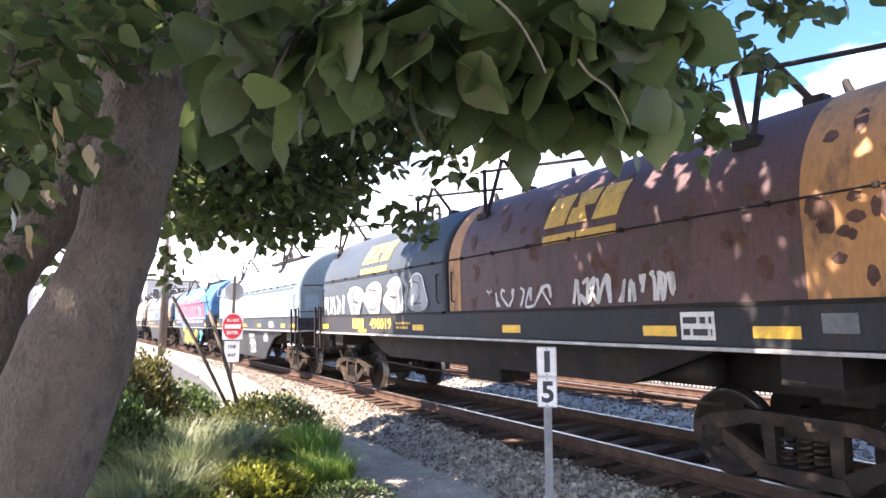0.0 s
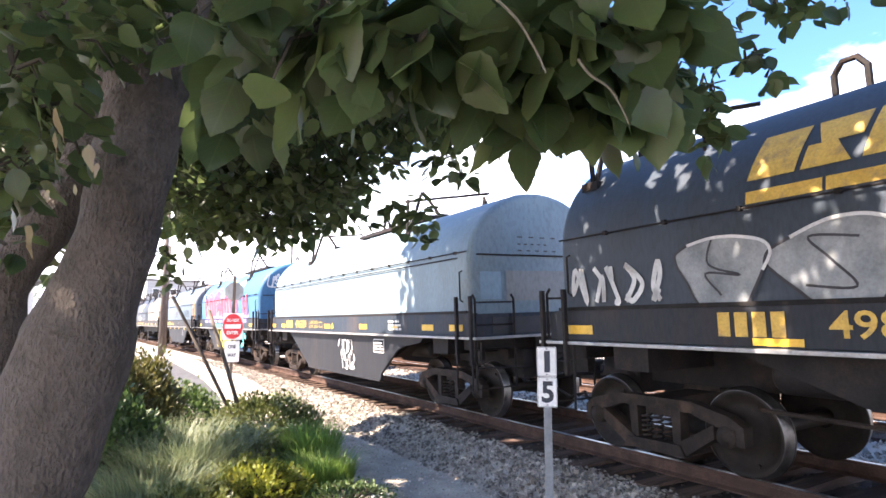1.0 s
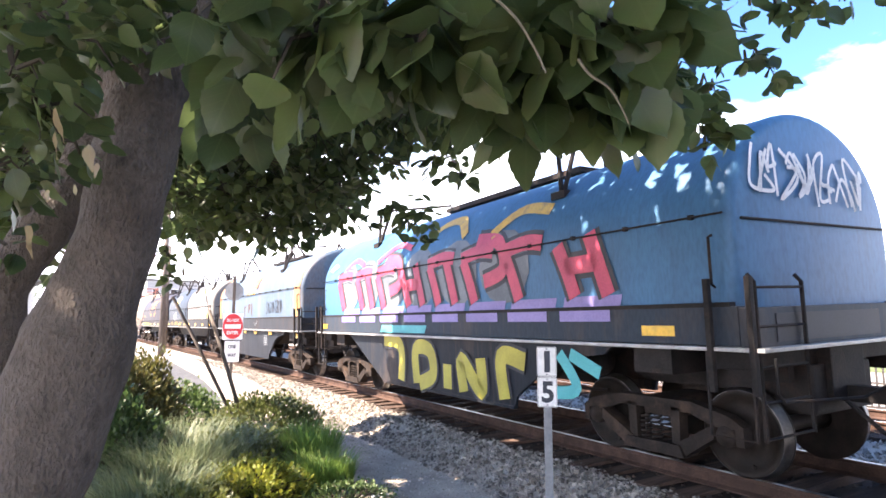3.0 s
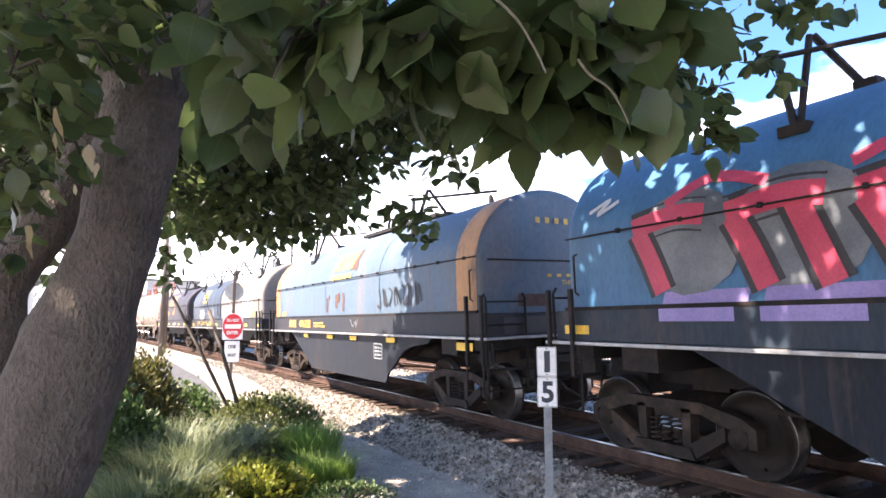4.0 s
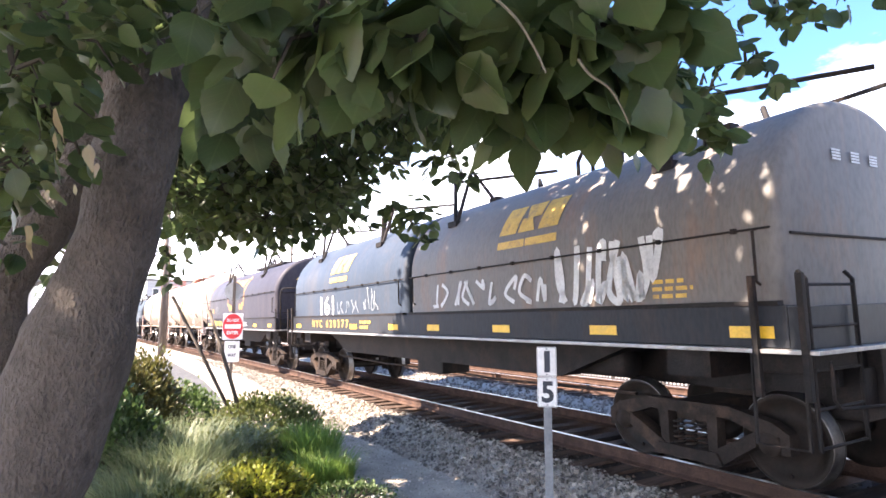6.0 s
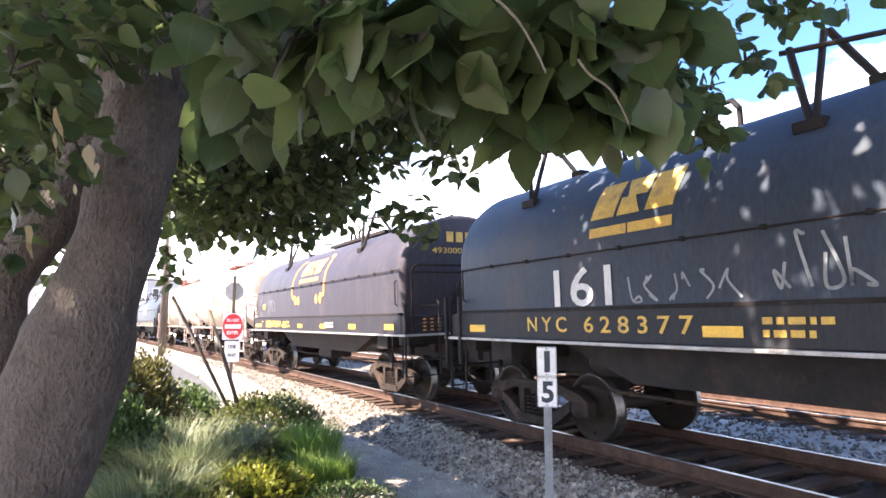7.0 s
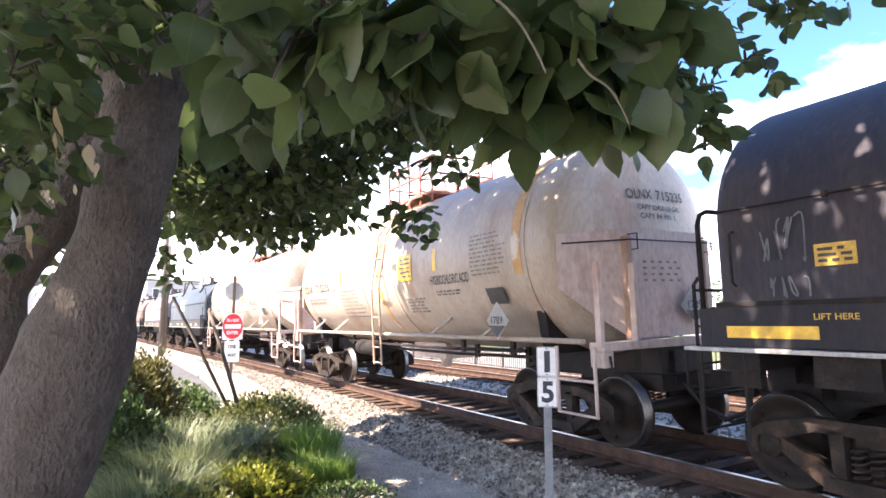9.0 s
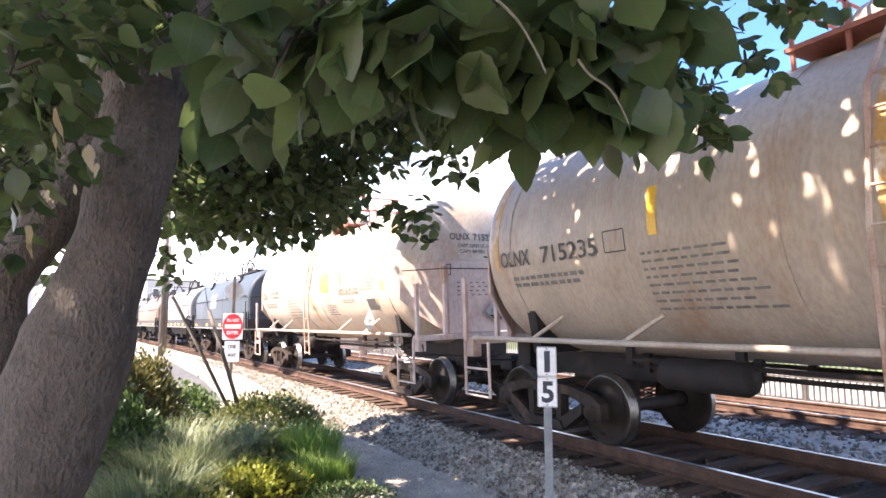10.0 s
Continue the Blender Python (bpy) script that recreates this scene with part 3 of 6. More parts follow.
def add_hood(car, y0, y1, material, label, band=None, bands=(), seam=2.62, fittings=1, ribs=(), brackets=()):
    h = smooth(part("hood", hood_mesh(y0, y1), material, car, label))
    h.scale.x, h.location.x = 1.04, 0.058          # hoods stand a little wider on the far side
    for b0, b1 in bands:
        smooth(part("painted_band", band_mesh(b0, b1), band, h, "weathered orange painted band"))
    for r in ribs:
        smooth(part("rib", band_mesh(r - 0.012, r + 0.012, 0.014), material, h))
    # side rail with small clamps
    bm = bmesh.new()
    x = -hood_half(seam) - 0.03
    tube(bm, [(x, y0 + 0.05, seam), (x, y1 - 0.05, seam)], 0.011, 6)
    y = y0 + 0.4
    while y < y1 - 0.2:
        box(bm, x - 0.015, x + 0.05, y - 0.02, y + 0.02, seam - 0.022, seam + 0.026)
        y += 0.85
    part("side_rail", bm, STEEL_DARK, h)
    if seam > 2.7:                           # a second bar runs close under the first
        bm = bmesh.new()
        x = -hood_half(seam - 0.09) - 0.03
        tube(bm, [(x, y0 + 0.3, seam - 0.09), (x, y1 - 0.3, seam - 0.09)], 0.011, 6)
        part("side_rail", bm, STEEL_DARK, h)
    for ye, sg in ((y0, 1), (y1, -1)):       # drop handle near each corner
        bm = bmesh.new()
        xe, ye = -HALF - 0.05, ye + sg * 0.2
        tube(bm, [(xe + 0.05, ye, 2.42), (xe, ye, 2.40), (xe, ye, 1.95), (xe + 0.05, ye, 1.92)], 0.014, 6)
        part("handle", bm, STEEL_DARK, h)
    bm = bmesh.new()
    tube(bm, [(-1.30, y0 - 0.02, seam - 0.05), (1.30, y0 - 0.02, seam - 0.05)], 0.014, 6)
    part("end_rail", bm, STEEL_DARK, h)
    bm = bmesh.new()
    for sgn in (-1, 1):
        box(bm, sgn * 1.47 - 0.045, sgn * 1.47 + 0.045, y0 + 0.02, y1 - 0.02, HOOD_Z0 + 0.03, HOOD_Z0 + 0.075, 0.006)
    part("flange", bm, STEEL_DARK, h, "dark bottom flange of the hood")
    # lifting fittings on the roof
    mid = (y0 + y1) / 2
    if y1 - y0 > 9:
        brackets = brackets or (mid + 2.97, mid - 3.1)
        bm = bmesh.new()
        box(bm, -0.32, 0.32, mid - 2.6, mid + 1.4, HOOD_ZT + 0.03, HOOD_ZT + 0.12, 0.01)
        part("roof_plank", bm, STEEL_DARK, h, "dark lengthwise roof plank")
    for y in brackets:
        for x in (-1.12, 1.12):
            bm = bmesh.new()
            zb = HOOD_ZV + (HOOD_ZT - HOOD_ZV) * math.sqrt(1 - (x / HALF) ** 2)
            top = HOOD_ZT + 0.34
            k = x / 1.12
            for a, b2, w in (((x, y, zb - 0.04), (x * 0.86, y + 0.22, top), 0.036), ((x, y - 0.03, zb - 0.04), (x * 0.68, y + 0.0, top + 0.14), 0.034), ((x * 0.42, y - 0.32, HOOD_ZT - 0.12), (x * 0.66, y - 0.02, top + 0.14), 0.036)):
                tube(bm, [a, b2], w, 6)
            tube(bm, [(x * 0.88, y + 0.3, top - 0.02), (k * 0.3, y - 1.75, HOOD_ZT + 0.16)], 0.026, 6)
            box(bm, x - 0.09, x + 0.09, y - 0.15, y + 0.12, zb - 0.08, zb + 0.02)
            box(bm, x * 0.42 - 0.08, x * 0.42 + 0.08, y - 0.42, y - 0.22, HOOD_ZT - 0.2, HOOD_ZT - 0.02)
            part("lifting_bracket", bm, STEEL_DARK, h)
    if fittings:
        bm = bmesh.new()
        for y in (mid - 0.3, mid + 0.3):
            tube(bm, [(0, y - 0.16, HOOD_ZT), (0, y - 0.16, HOOD_ZT + 0.3), (0, y - 0.07, HOOD_ZT + 0.42), (0, y + 0.07, HOOD_ZT + 0.42), (0, y + 0.16, HOOD_ZT + 0.3), (0, y + 0.16, HOOD_ZT)], 0.035, 6)
        part("lifting_loop", bm, STEEL_DARK, h)
    return h


def coil_car(label, length, body, skirt=None, end_posts=True, reflectors=(), turning=True, rear=1.05):
    """Flat underframe on two trucks; hoods are added afterwards. Front at -length / 2."""
    car = thing("freight_car", label, "freight car", group="cars of the freight train")
    h = length / 2
    bm = bmesh.new()
    for sgn in (-1, 1):
        box(bm, sgn * 1.42 - 0.09, sgn * 1.42 + 0.09, -h - 0.05, h + 0.05, 1.37, 1.735, 0.012)
    box(bm, -1.4, 1.4, -h - 0.05, h + 0.05, 1.40, 1.66)
    box(bm, -1.5, 1.5, -h - 0.18, -h - 0.05, 1.33, 1.72, 0.01)
    box(bm, -1.5, 1.5, h + 0.05, h + 0.18, 1.33, 1.72, 0.01)
    part("underframe", bm, body, car, "dark painted side sill and deck")
    bm = bmesh.new()
    for sgn in (-1, 1):
        box(bm, sgn * 1.5 - 0.08, sgn * 1.5 + 0.08, -h - 0.32, h + 0.32, 1.325, 1.362, 0.006)
    for sgn in (-1, 1):
        box(bm, -1.5, 1.5, sgn * (h + 0.26) - 0.06, sgn * (h + 0.26) + 0.06, 1.325, 1.362, 0.006)
    part("sill_edge", bm, EDGE, car, "scuffed bare-metal sill edge")
    bm = bmesh.new()
    box(bm, -0.32, 0.32, -h - 0.2, h + 0.2, 0.80, 1.36, 0.02)
    k = h - 2.3
    prism(bm, [(-k - 0.3, 1.33), (-k + 1.0, 0.86), (k - 1.0, 0.86), (k + 0.3, 1.33)], "x", -1.1 if not skirt else -1.2, 1.1)
    for y in [(-h + 1.05), (h - 1.05)]:
        box(bm, -1.4, 1.4, y - 0.25, y + 0.25, 1.05, 1.34)
    box(bm, -1.0, -0.4, -0.6, 0.4, 0.62, 0.9, 0.05)
    part("centre_sill", bm, STEEL_DARK, car, "rust-stained dark underframe")
    if skirt:
        for sgn in (-1, 1):
            # flat black plate: the shade inside the end sill's opening, painted on
            bm = bmesh.new()
            box(bm, -1.15, 0.75, sgn * (h + 0.184) - 0.006, sgn * (h + 0.184) + 0.006, 1.40, 1.66)
            part("end_shade_plate", bm, SPRAY_AND_SHADE_BLACK, car, "flat black plate painting the shade of an opening in the end sill")
        for near in (-1, 1):
            bm = bmesh.new()
            x0, x1 = sorted((near * 1.455, near * 1.41))
            prism(bm, [(-k - 0.75, 1.325), (-k - 0.60, 1.22), (-k + 0.05, 1.14), (-k + 0.35, 1.05), (-k + 1.1, 0.56), (-k + 1.16, 0.40), (k - 1.35, 0.40), (k + 0.1, 1.12), (k + 0.55, 1.325)], "x", x0, x1)
            x0, x1 = sorted((near * 1.475, near * 1.40))
            box(bm, x0, x1, -k + 1.16, k - 1.35, 0.385, 0.425)
            part("side_skirt", bm, skirt, car, "deep painted fish-belly side plate")
    for sgn in (-1, 1):
        add_truck(car, h - rear if sgn > 0 else 1.36 - h, turning)
        bm = bmesh.new()
        y = sgn * (h - 0.12)
        box(bm, -1.38, 1.38, y - 0.2, y + 0.2, 1.14, 1.33, 0.02)
        box(bm, -0.55, 0.55, y - 0.26, y + 0.24, 0.66, 1.14, 0.03)
        for x in (-1.25, -0.7, 0.7, 1.25):
            box(bm, x - 0.05, x + 0.05, y - 0.14, y + 0.14, 0.98, 1.14)
        part("draft_gear", bm, STEEL_DARK, car, "dark end beam and coupler housing")
        bm = bmesh.new()
        y = sgn * (h + 0.36)
        tube(bm, [(-1.5, y, 1.28), (-1.5, y, 0.98), (-1.42, y, 0.90), (-0.35, y + sgn * 0.12, 0.86), (-0.12, y + sgn * 0.3, 1.0)], 0.014, 6)
        part("uncoupling_lever", bm, STEEL_DARK, car)
        bm = bmesh.new()
        y = sgn * (h - 2.85)
        lathe(bm, [(-0.5, 0.001), (-0.5, 0.15), (-0.44, 0.19), (0.44, 0.19), (0.5, 0.15), (0.5, 0.001)], 1, 16)
        for v in bm.verts:
            v.co = Vector((v.co.y - 0.75, v.co.x + y, v.co.z + 1.06))
        part("air_reservoir", bm, STEEL_DARK, car)
        bm = bmesh.new()
        tube(bm, [(-0.9, sgn * (h - 2.2), 0.72), (-0.9, sgn * 2.0, 0.66), (-0.6, 0, 0.64)], 0.022, 6)
        part("brake_rod", bm, TRUCK, car)
        coupler(car, sgn * (h + 0.1), sgn)
        # corner ladder, stirrup and grab irons
        bm = bmesh.new()
        y = sgn * (h + 0.22)
        for x in (-1.5, -0.75):
            tube(bm, [(x, y, 0.55), (x, y, 1.95), (x, y - sgn * 0.06, 2.02)], 0.02, 6)
        for z in (0.57, 0.88, 1.19, 1.55, 1.9):
            tube(bm, [(-1.5, y, z), (-0.75, y, z)], 0.014, 5)
        tube(bm, [(-1.53, y - sgn * 0.05, 1.33), (-1.55, y - sgn * 0.05, 0.55), (-1.55, y - sgn * 0.5, 0.55), (-1.53, y - sgn * 0.5, 1.33)], 0.018, 5)
        part("ladder", bm, STEEL_DARK, car)
        if end_posts:
            bm = bmesh.new()
            for dy in (0.0, 0.42):
                box(bm, -1.61, -1.555, y - sgn * dy - 0.028, y - sgn * dy + 0.028, 0.95, 2.0, 0.01)
            part("corner_post", bm, STEEL_DARK, car)
    for y in reflectors:
        patch(car, "reflector", y - 0.21, y + 0.21, 1.45, 1.555, YELLOW, lambda z: 1.51, 0.006, label="yellow reflective strip")
    return car


ORANGE = paint("orange_paint", (0.46, 0.24, 0.10), (0.10, 0.07, 0.06), 0.8, 0.6, 2.4)
SLATE = paint("slate_body", (0.034, 0.038, 0.046), (0.06, 0.042, 0.035), amount=0.5, spec=0.12)
NAVY = paint("navy_body", (0.033, 0.046, 0.064), amount=0.4, spec=0.12)
SKIRT_GREY = paint("grey_skirt", (0.024, 0.027, 0.033), (0.05, 0.043, 0.04), 0.5, spec=0.12)
SKIRT_SLATE = paint("slate_skirt", (0.018, 0.022, 0.030), (0.05, 0.04, 0.036), 0.4, spec=0.12)
BROWN_HOOD = paint("maroon_hood", (0.115, 0.075, 0.08), (0.06, 0.05, 0.05), 0.8, 0.55, 2.0, spec=0.16)
BLUEGREY_HOOD = paint("blue_grey_hood", (0.055, 0.07, 0.09), (0.05, 0.05, 0.05), 0.4, spec=0.16)
SILVER_HOOD = paint("silver_hood", (0.205, 0.278, 0.325), (0.17, 0.205, 0.225), 0.5, 0.45)
BLUE_HOOD = paint("blue_hood", (0.055, 0.16, 0.30), (0.04, 0.09, 0.15), 0.4)
STEEL_HOOD = paint("steel_blue_hood", (0.085, 0.128, 0.178), (0.16, 0.13, 0.12), 0.5)
DUSTY_HOOD = paint("dusty_hood", (0.185, 0.175, 0.165), (0.23, 0.155, 0.115), 0.85, 0.6, 0.7)
DARKBLUE_HOOD = paint("dark_blue_hood", (0.045, 0.06, 0.085), (0.09, 0.075, 0.07), 0.4, spec=0.16)
PLUM_HOOD = paint("plum_black_hood", (0.045, 0.043, 0.056), (0.085, 0.07, 0.068), 0.4, spec=0.16)
GREY_HOOD = paint("grey_hood", (0.20, 0.21, 0.22), (0.13, 0.10, 0.09), 0.5)
RUSTY_HOOD = paint("rusty_hood", (0.16, 0.11, 0.09), (0.08, 0.06, 0.055), 0.7, 0.6, 1.6)
SPRAY_WHITE = surface("spray_white", (0.55, 0.56, 0.56), (0.72, 0.73, 0.73), 3, 0.6, bump=0.02)
SPRAY_FADED = surface("spray_faded", (0.07, 0.08, 0.09), (0.19, 0.205, 0.22), 2.2, 0.6, bump=0.02)
SPRAY_SILVER = surface("spray_silver", (0.14, 0.16, 0.175), (0.33, 0.35, 0.365), 2.6, 0.5, metal=0.1, bump=0.02)
SPRAY_PINK = surface("spray_pink", (0.42, 0.03, 0.085), (0.60, 0.08, 0.135), 1.5, 0.55, bump=0.02)
# black of the graffiti, and of the shade painted on the end sills
SPRAY_AND_SHADE_BLACK = surface("spray_and_shade_black", (0.02, 0.02, 0.025), (0.04, 0.04, 0.05), 2, 0.6, bump=0.02)
SPRAY_PURPLE = surface("spray_purple", (0.20, 0.16, 0.38), (0.30, 0.24, 0.5), 1.5, 0.55, bump=0.02)
SPRAY_YELLOW = surface("spray_yellow", (0.32, 0.28, 0.03), (0.48, 0.42, 0.06), 1.5, 0.55, bump=0.02)
SPRAY_TEAL = surface("spray_teal", (0.04, 0.33, 0.36), (0.10, 0.45, 0.47), 1.5, 0.55, bump=0.02)
GRAF_GREY = surface("spray_grey", (0.075, 0.09, 0.11), (0.20, 0.215, 0.235), 1.2, 0.55, bump=0.02)
RUST_BLOT = surface("rust_blot", (0.06, 0.03, 0.025), (0.11, 0.06, 0.045), 5, 0.85)

CARS = []      # (thing, place of its middle along the track at the clip's start)


def blots(parent, y0, y1, z0, z1, count, half, seed, size=0.16, material=None):
    rnd = random.Random(seed)
    out = []
    for _ in range(count):
        y, z, r = rnd.uniform(y0, y1), rnd.uniform(z0, z1), size * rnd.uniform(0.3, 1.0)
        k = rnd.uniform(0.6, 2.2)
        out.append([(y + r * rnd.uniform(0.75, 1.1) * math.cos(a), z + r * k * rnd.uniform(0.75, 1.1) * math.sin(a)) for a in [j * 0.4189 for j in range(15)]])
    return tagged(part("rust_patch", wrap(polys(out), half, 0.008), material or RUST_BLOT, parent, "dark rust patches where paint has flaked"), kind="stuff")


def marks_and_number(car, y, z, number, material=LETTER_YELLOW, size=0.24, gap=0.2):
    """Four plain blocks for the owner's mark, then the car's number."""
    out = []
    for k in range(4):
        a = y - k * size * 0.78
        out.append([(a - size * 0.56, z), (a, z), (a, z + size), (a - size * 0.56, z + size)])
    part("owner_mark", wrap(polys(out), lambda v: 1.51, 0.008), material, car)
    lettering(car, number, y - 4 * size * 0.78 - gap, z, len(number) * size * 0.8, size, material, lambda v: 1.51, 0.008)


def body_half(z):
    return 1.51


# car with a maroon and a blue-grey hood
def car_one():
    q0, q1 = -2.2, 11.08
    length = q1 - q0
    car = coil_car("dark slate coil car with maroon and blue-grey hoods and scrawled graffiti", length, SLATE, None, True, (-5.4, -4.17, -1.62, 1.2, 6.25))
    h = length / 2
    a = add_hood(car, -h, 0.2, BROWN_HOOD, "maroon hood with orange end bands and rust blots", ORANGE, ((-h + 0.06, -h + 0.98), (-0.22, 0.14)), fittings=0, brackets=(-0.5, -5.05))
    mark(a, -2.3, 2.82, 1.3, 0.42, LETTER_YELLOW, hood_half)
    blots(a, -5.6, -0.3, 1.8, 3.55, 60, hood_half, 5, 0.085)
    blots(a, -h + 0.1, -h + 0.95, 1.85, 3.4, 16, hood_half, 6, 0.10)
    scribble(a, -2.46, -0.95, 1.8, 2.07, 8, 0.035, SPRAY_WHITE, hood_half, 11)
    scribble(a, -4.42, -2.84, 1.8, 2.12, 11, 0.045, SPRAY_WHITE, hood_half, 12)
    b = add_hood(car, 0.3, h, BLUEGREY_HOOD, "dark blue-grey hood with silver graffiti", None, (), fittings=1, brackets=(6.3, 1.9))
    mark(b, 4.05, 2.87, 1.4, 0.42, LETTER_YELLOW, hood_half)
    for k, (yy, w) in enumerate(((4.35, 0.95), (3.35, 1.0), (2.3, 0.95), (1.3, 0.8))):
        out = [(yy + w / 2 * math.cos(t) * (1 + 0.15 * math.sin(3 * t + k)), 2.08 + 0.36 * math.sin(t) + 0.05 * math.cos(2 * t + k)) for t in [j * 0.42 for j in range(15)]]
        part("graffiti", wrap(polys([out]), hood_half, 0.010), SPRAY_SILVER, b, "silver fill of a sprayed letter")
        strokes(b, "graffiti", [out + out[:1]], 0.028, SPRAY_AND_SHADE_BLACK, hood_half, 0.018, "black outline of a sprayed letter")
        strokes(b, "graffiti", [[(yy + w * (0.22 * math.sin(j * 2.3 + k * 1.7)), 1.84 + 0.12 * j + 0.1 * math.sin(j * 1.9 + k * 2.6)) for j in range(5)]], 0.022, SPRAY_AND_SHADE_BLACK, hood_half, 0.02, "black inner line of a sprayed letter")
        strokes(b, "graffiti", [out[2:9]], 0.03, SPRAY_WHITE, hood_half, 0.022, "white sprayed highlight")
    scribble(b, 5.0, 6.4, 1.8, 2.25, 5, 0.06, SPRAY_WHITE, hood_half, 17)
    marks_and_number(car, 4.38, 1.46, "498019", size=0.22, gap=0.3)
    patch(car, "reflector", 3.6, 4.05, 1.385, 1.45, YELLOW, body_half, 0.006, label="yellow reflective strip")
    patch(car, "painted_patch", -6.05, -5.78, 1.50, 1.66, SPRAY_FADED, body_half, 0.008, label="small grey overpainted patch")
    bars(car, "stencil", 1.5, 2.1, 1.46, 1.62, 2, LETTER_YELLOW, body_half, 4)
    bm = polys([[(-4.82, 1.42), (-4.44, 1.42), (-4.44, 1.69), (-4.82, 1.69)]])
    part("route_placard", wrap(bm, body_half, 0.008), LETTER_WHITE, car, "white-framed stencilled placard")
    bars(car, "stencil", -4.79, -4.47, 1.44, 1.67, 2, SPRAY_AND_SHADE_BLACK, body_half, 8, 0.014)
    CARS.append((car, (q0 + q1) / 2))


def long_hood_car(q0, q1, label, hood_mat, hood_label, body, skirt, band=None, bands=(), reflectors=(-3.9, -2.3, -0.9, 0.6, 2.2, 5.2), end_posts=True, ribs=(), turning=True, fittings=1, seam=2.62):
    car = coil_car(label, q1 - q0, body, skirt, end_posts, reflectors, turning)
    h = (q1 - q0) / 2
    hood = add_hood(car, -h, h, hood_mat, hood_label, band, bands, seam=seam, ribs=ribs, fittings=fittings)
    CARS.append((car, (q0 + q1) / 2))
    return car, hood, h


def car_silver():
    car, hood, h = long_hood_car(13.27, 25.05, "silver-hooded coil car with a dark blue body and grey skirt", SILVER_HOOD, "plain silver-grey hood, faintly stained", NAVY, SKIRT_GREY, reflectors=(-4.6, -3.2, -1.7, 0.6, 4.56, 5.65, -5.55), ribs=(2.2,), seam=2.73)
    marks_and_number(car, 4.21, 1.45, "496329", size=0.21, gap=0.24)
    scribble(car, -1.0, 0.0, 0.86, 1.22, 5, 0.024, SPRAY_WHITE, skirt_half, 21)
    scribble(car, -1.15, -0.2, 0.52, 0.9, 5, 0.024, SPRAY_WHITE, skirt_half, 24)
    patch(hood, "stencil", 3.4, 4.9, 2.22, 2.5, paint("faded_stencil", (0.36, 0.27, 0.27), (0.4, 0.4, 0.4), 0.9, 0.6, 3.0), hood_half, 0.006)
    bars(hood, "stencil", 4.6, 5.2, 1.92, 2.05, 2, LETTER_YELLOW, hood_half, 5)
    bars(car, "stencil", -3.6, -3.0, 1.43, 1.65, 3, LETTER_WHITE, body_half, 6)
    lettering(car, "LD LMT  225700", 2.05, 1.56, 0.72, 0.075, LETTER_YELLOW, body_half, 0.008)
    lettering(car, "LT WT   60300", 2.05, 1.45, 0.70, 0.075, LETTER_YELLOW, body_half, 0.008)
    strokes(car, "stencil_frame", [[(1.22, 1.48), (1.22, 1.60)], [(0.98, 1.48), (0.98, 1.60)], [(1.22, 1.48), (0.98, 1.48)], [(1.22, 1.60), (0.98, 1.60)]], 0.016, LETTER_YELLOW, body_half, 0.008)
    part("triangle_mark", wrap(polys([[(0.30, 1.45), (0.14, 1.45), (0.22, 1.60)]]), body_half, 0.008), YELLOW, car, "yellow triangle")
    for k, z in enumerate((2.98, 2.86, 2.75)):
        end_lettering(hood, "- - - - -" if k else "- - - -", -0.5, -h - 0.02, z, 0.8 - 0.2 * (k == 1), 0.02, LETTER_BLACK)
    end_patch(hood, "painted_patch", -0.75, 0.85, -h - 0.012, 1.92, 2.42, paint("patch_grey", (0.27, 0.28, 0.28), (0.22, 0.2, 0.19), 0.6), "dull grey painted-over patch")
    end_patch(hood, "painted_patch", -1.25, -0.85, -h - 0.012, 1.95, 2.4, paint("patch_blue", (0.25, 0.37, 0.45), (0.2, 0.25, 0.3), 0.4), "pale blue touched-up patch")
    end_lettering(car, "496329", 0.45, -h - 0.20, 1.60, 0.75, 0.11, LETTER_YELLOW)
    for k in range(4):
        end_lettering(car, "- - -", 0.35, -h - 0.20, 1.40 + 0.045 * k, 0.28, 0.02, LETTER_WHITE)
    strokes(car, "route_placard", [[(-2.65, 0.98), (-2.65, 1.24)], [(-2.65, 1.24), (-2.15, 1.24)], [(-2.15, 1.24), (-2.15, 0.98)], [(-2.15, 0.98), (-2.65, 0.98)]], 0.02, LETTER_WHITE, skirt_half, 0.008, "thin white frame of a placard")
    bars(car, "stencil", -2.6, -2.2, 1.02, 1.2, 3, LETTER_WHITE, skirt_half, 22)


def block_letters(parent, y, z0, z1, forms, pitch, material, outline, half, lift=0.014):
    """Big sprayed letter forms that spell nothing: back-slanted stems under heavy bars, outlined."""
    hgt = z1 - z0
    for k, form in enumerate(forms):
        a = y - k * pitch
        lines = [[(a + 0.08, z1 - 0.06), (a - pitch * 0.4, z1 + 0.02), (a - pitch * 0.72, z1 - 0.02)]] if form != "v" else []
        lines.append([(a, z1 - 0.1), (a - hgt * 0.2, z0 + hgt * 0.45), (a - hgt * 0.38, z0)])
        if form in "nv":
            lines.append([(a - pitch * 0.5, z1), (a - pitch * 0.5 - hgt * 0.2, z0 + hgt * 0.45), (a - pitch * 0.5 - hgt * 0.36, z0)])
        if form == "v":
            lines.append([(a - hgt * 0.15, z0 + hgt * 0.5), (a - pitch * 0.6, z0 + hgt * 0.52)])
        if form == "o":
            lines.append([(a - pitch * 0.3, z1 + 0.2), (a - pitch * 0.85, z1 + 0.1), (a - pitch * 0.95, z0 + hgt * 0.6), (a - pitch * 0.5, z0 + hgt * 0.4)])
        w = pitch * 0.19
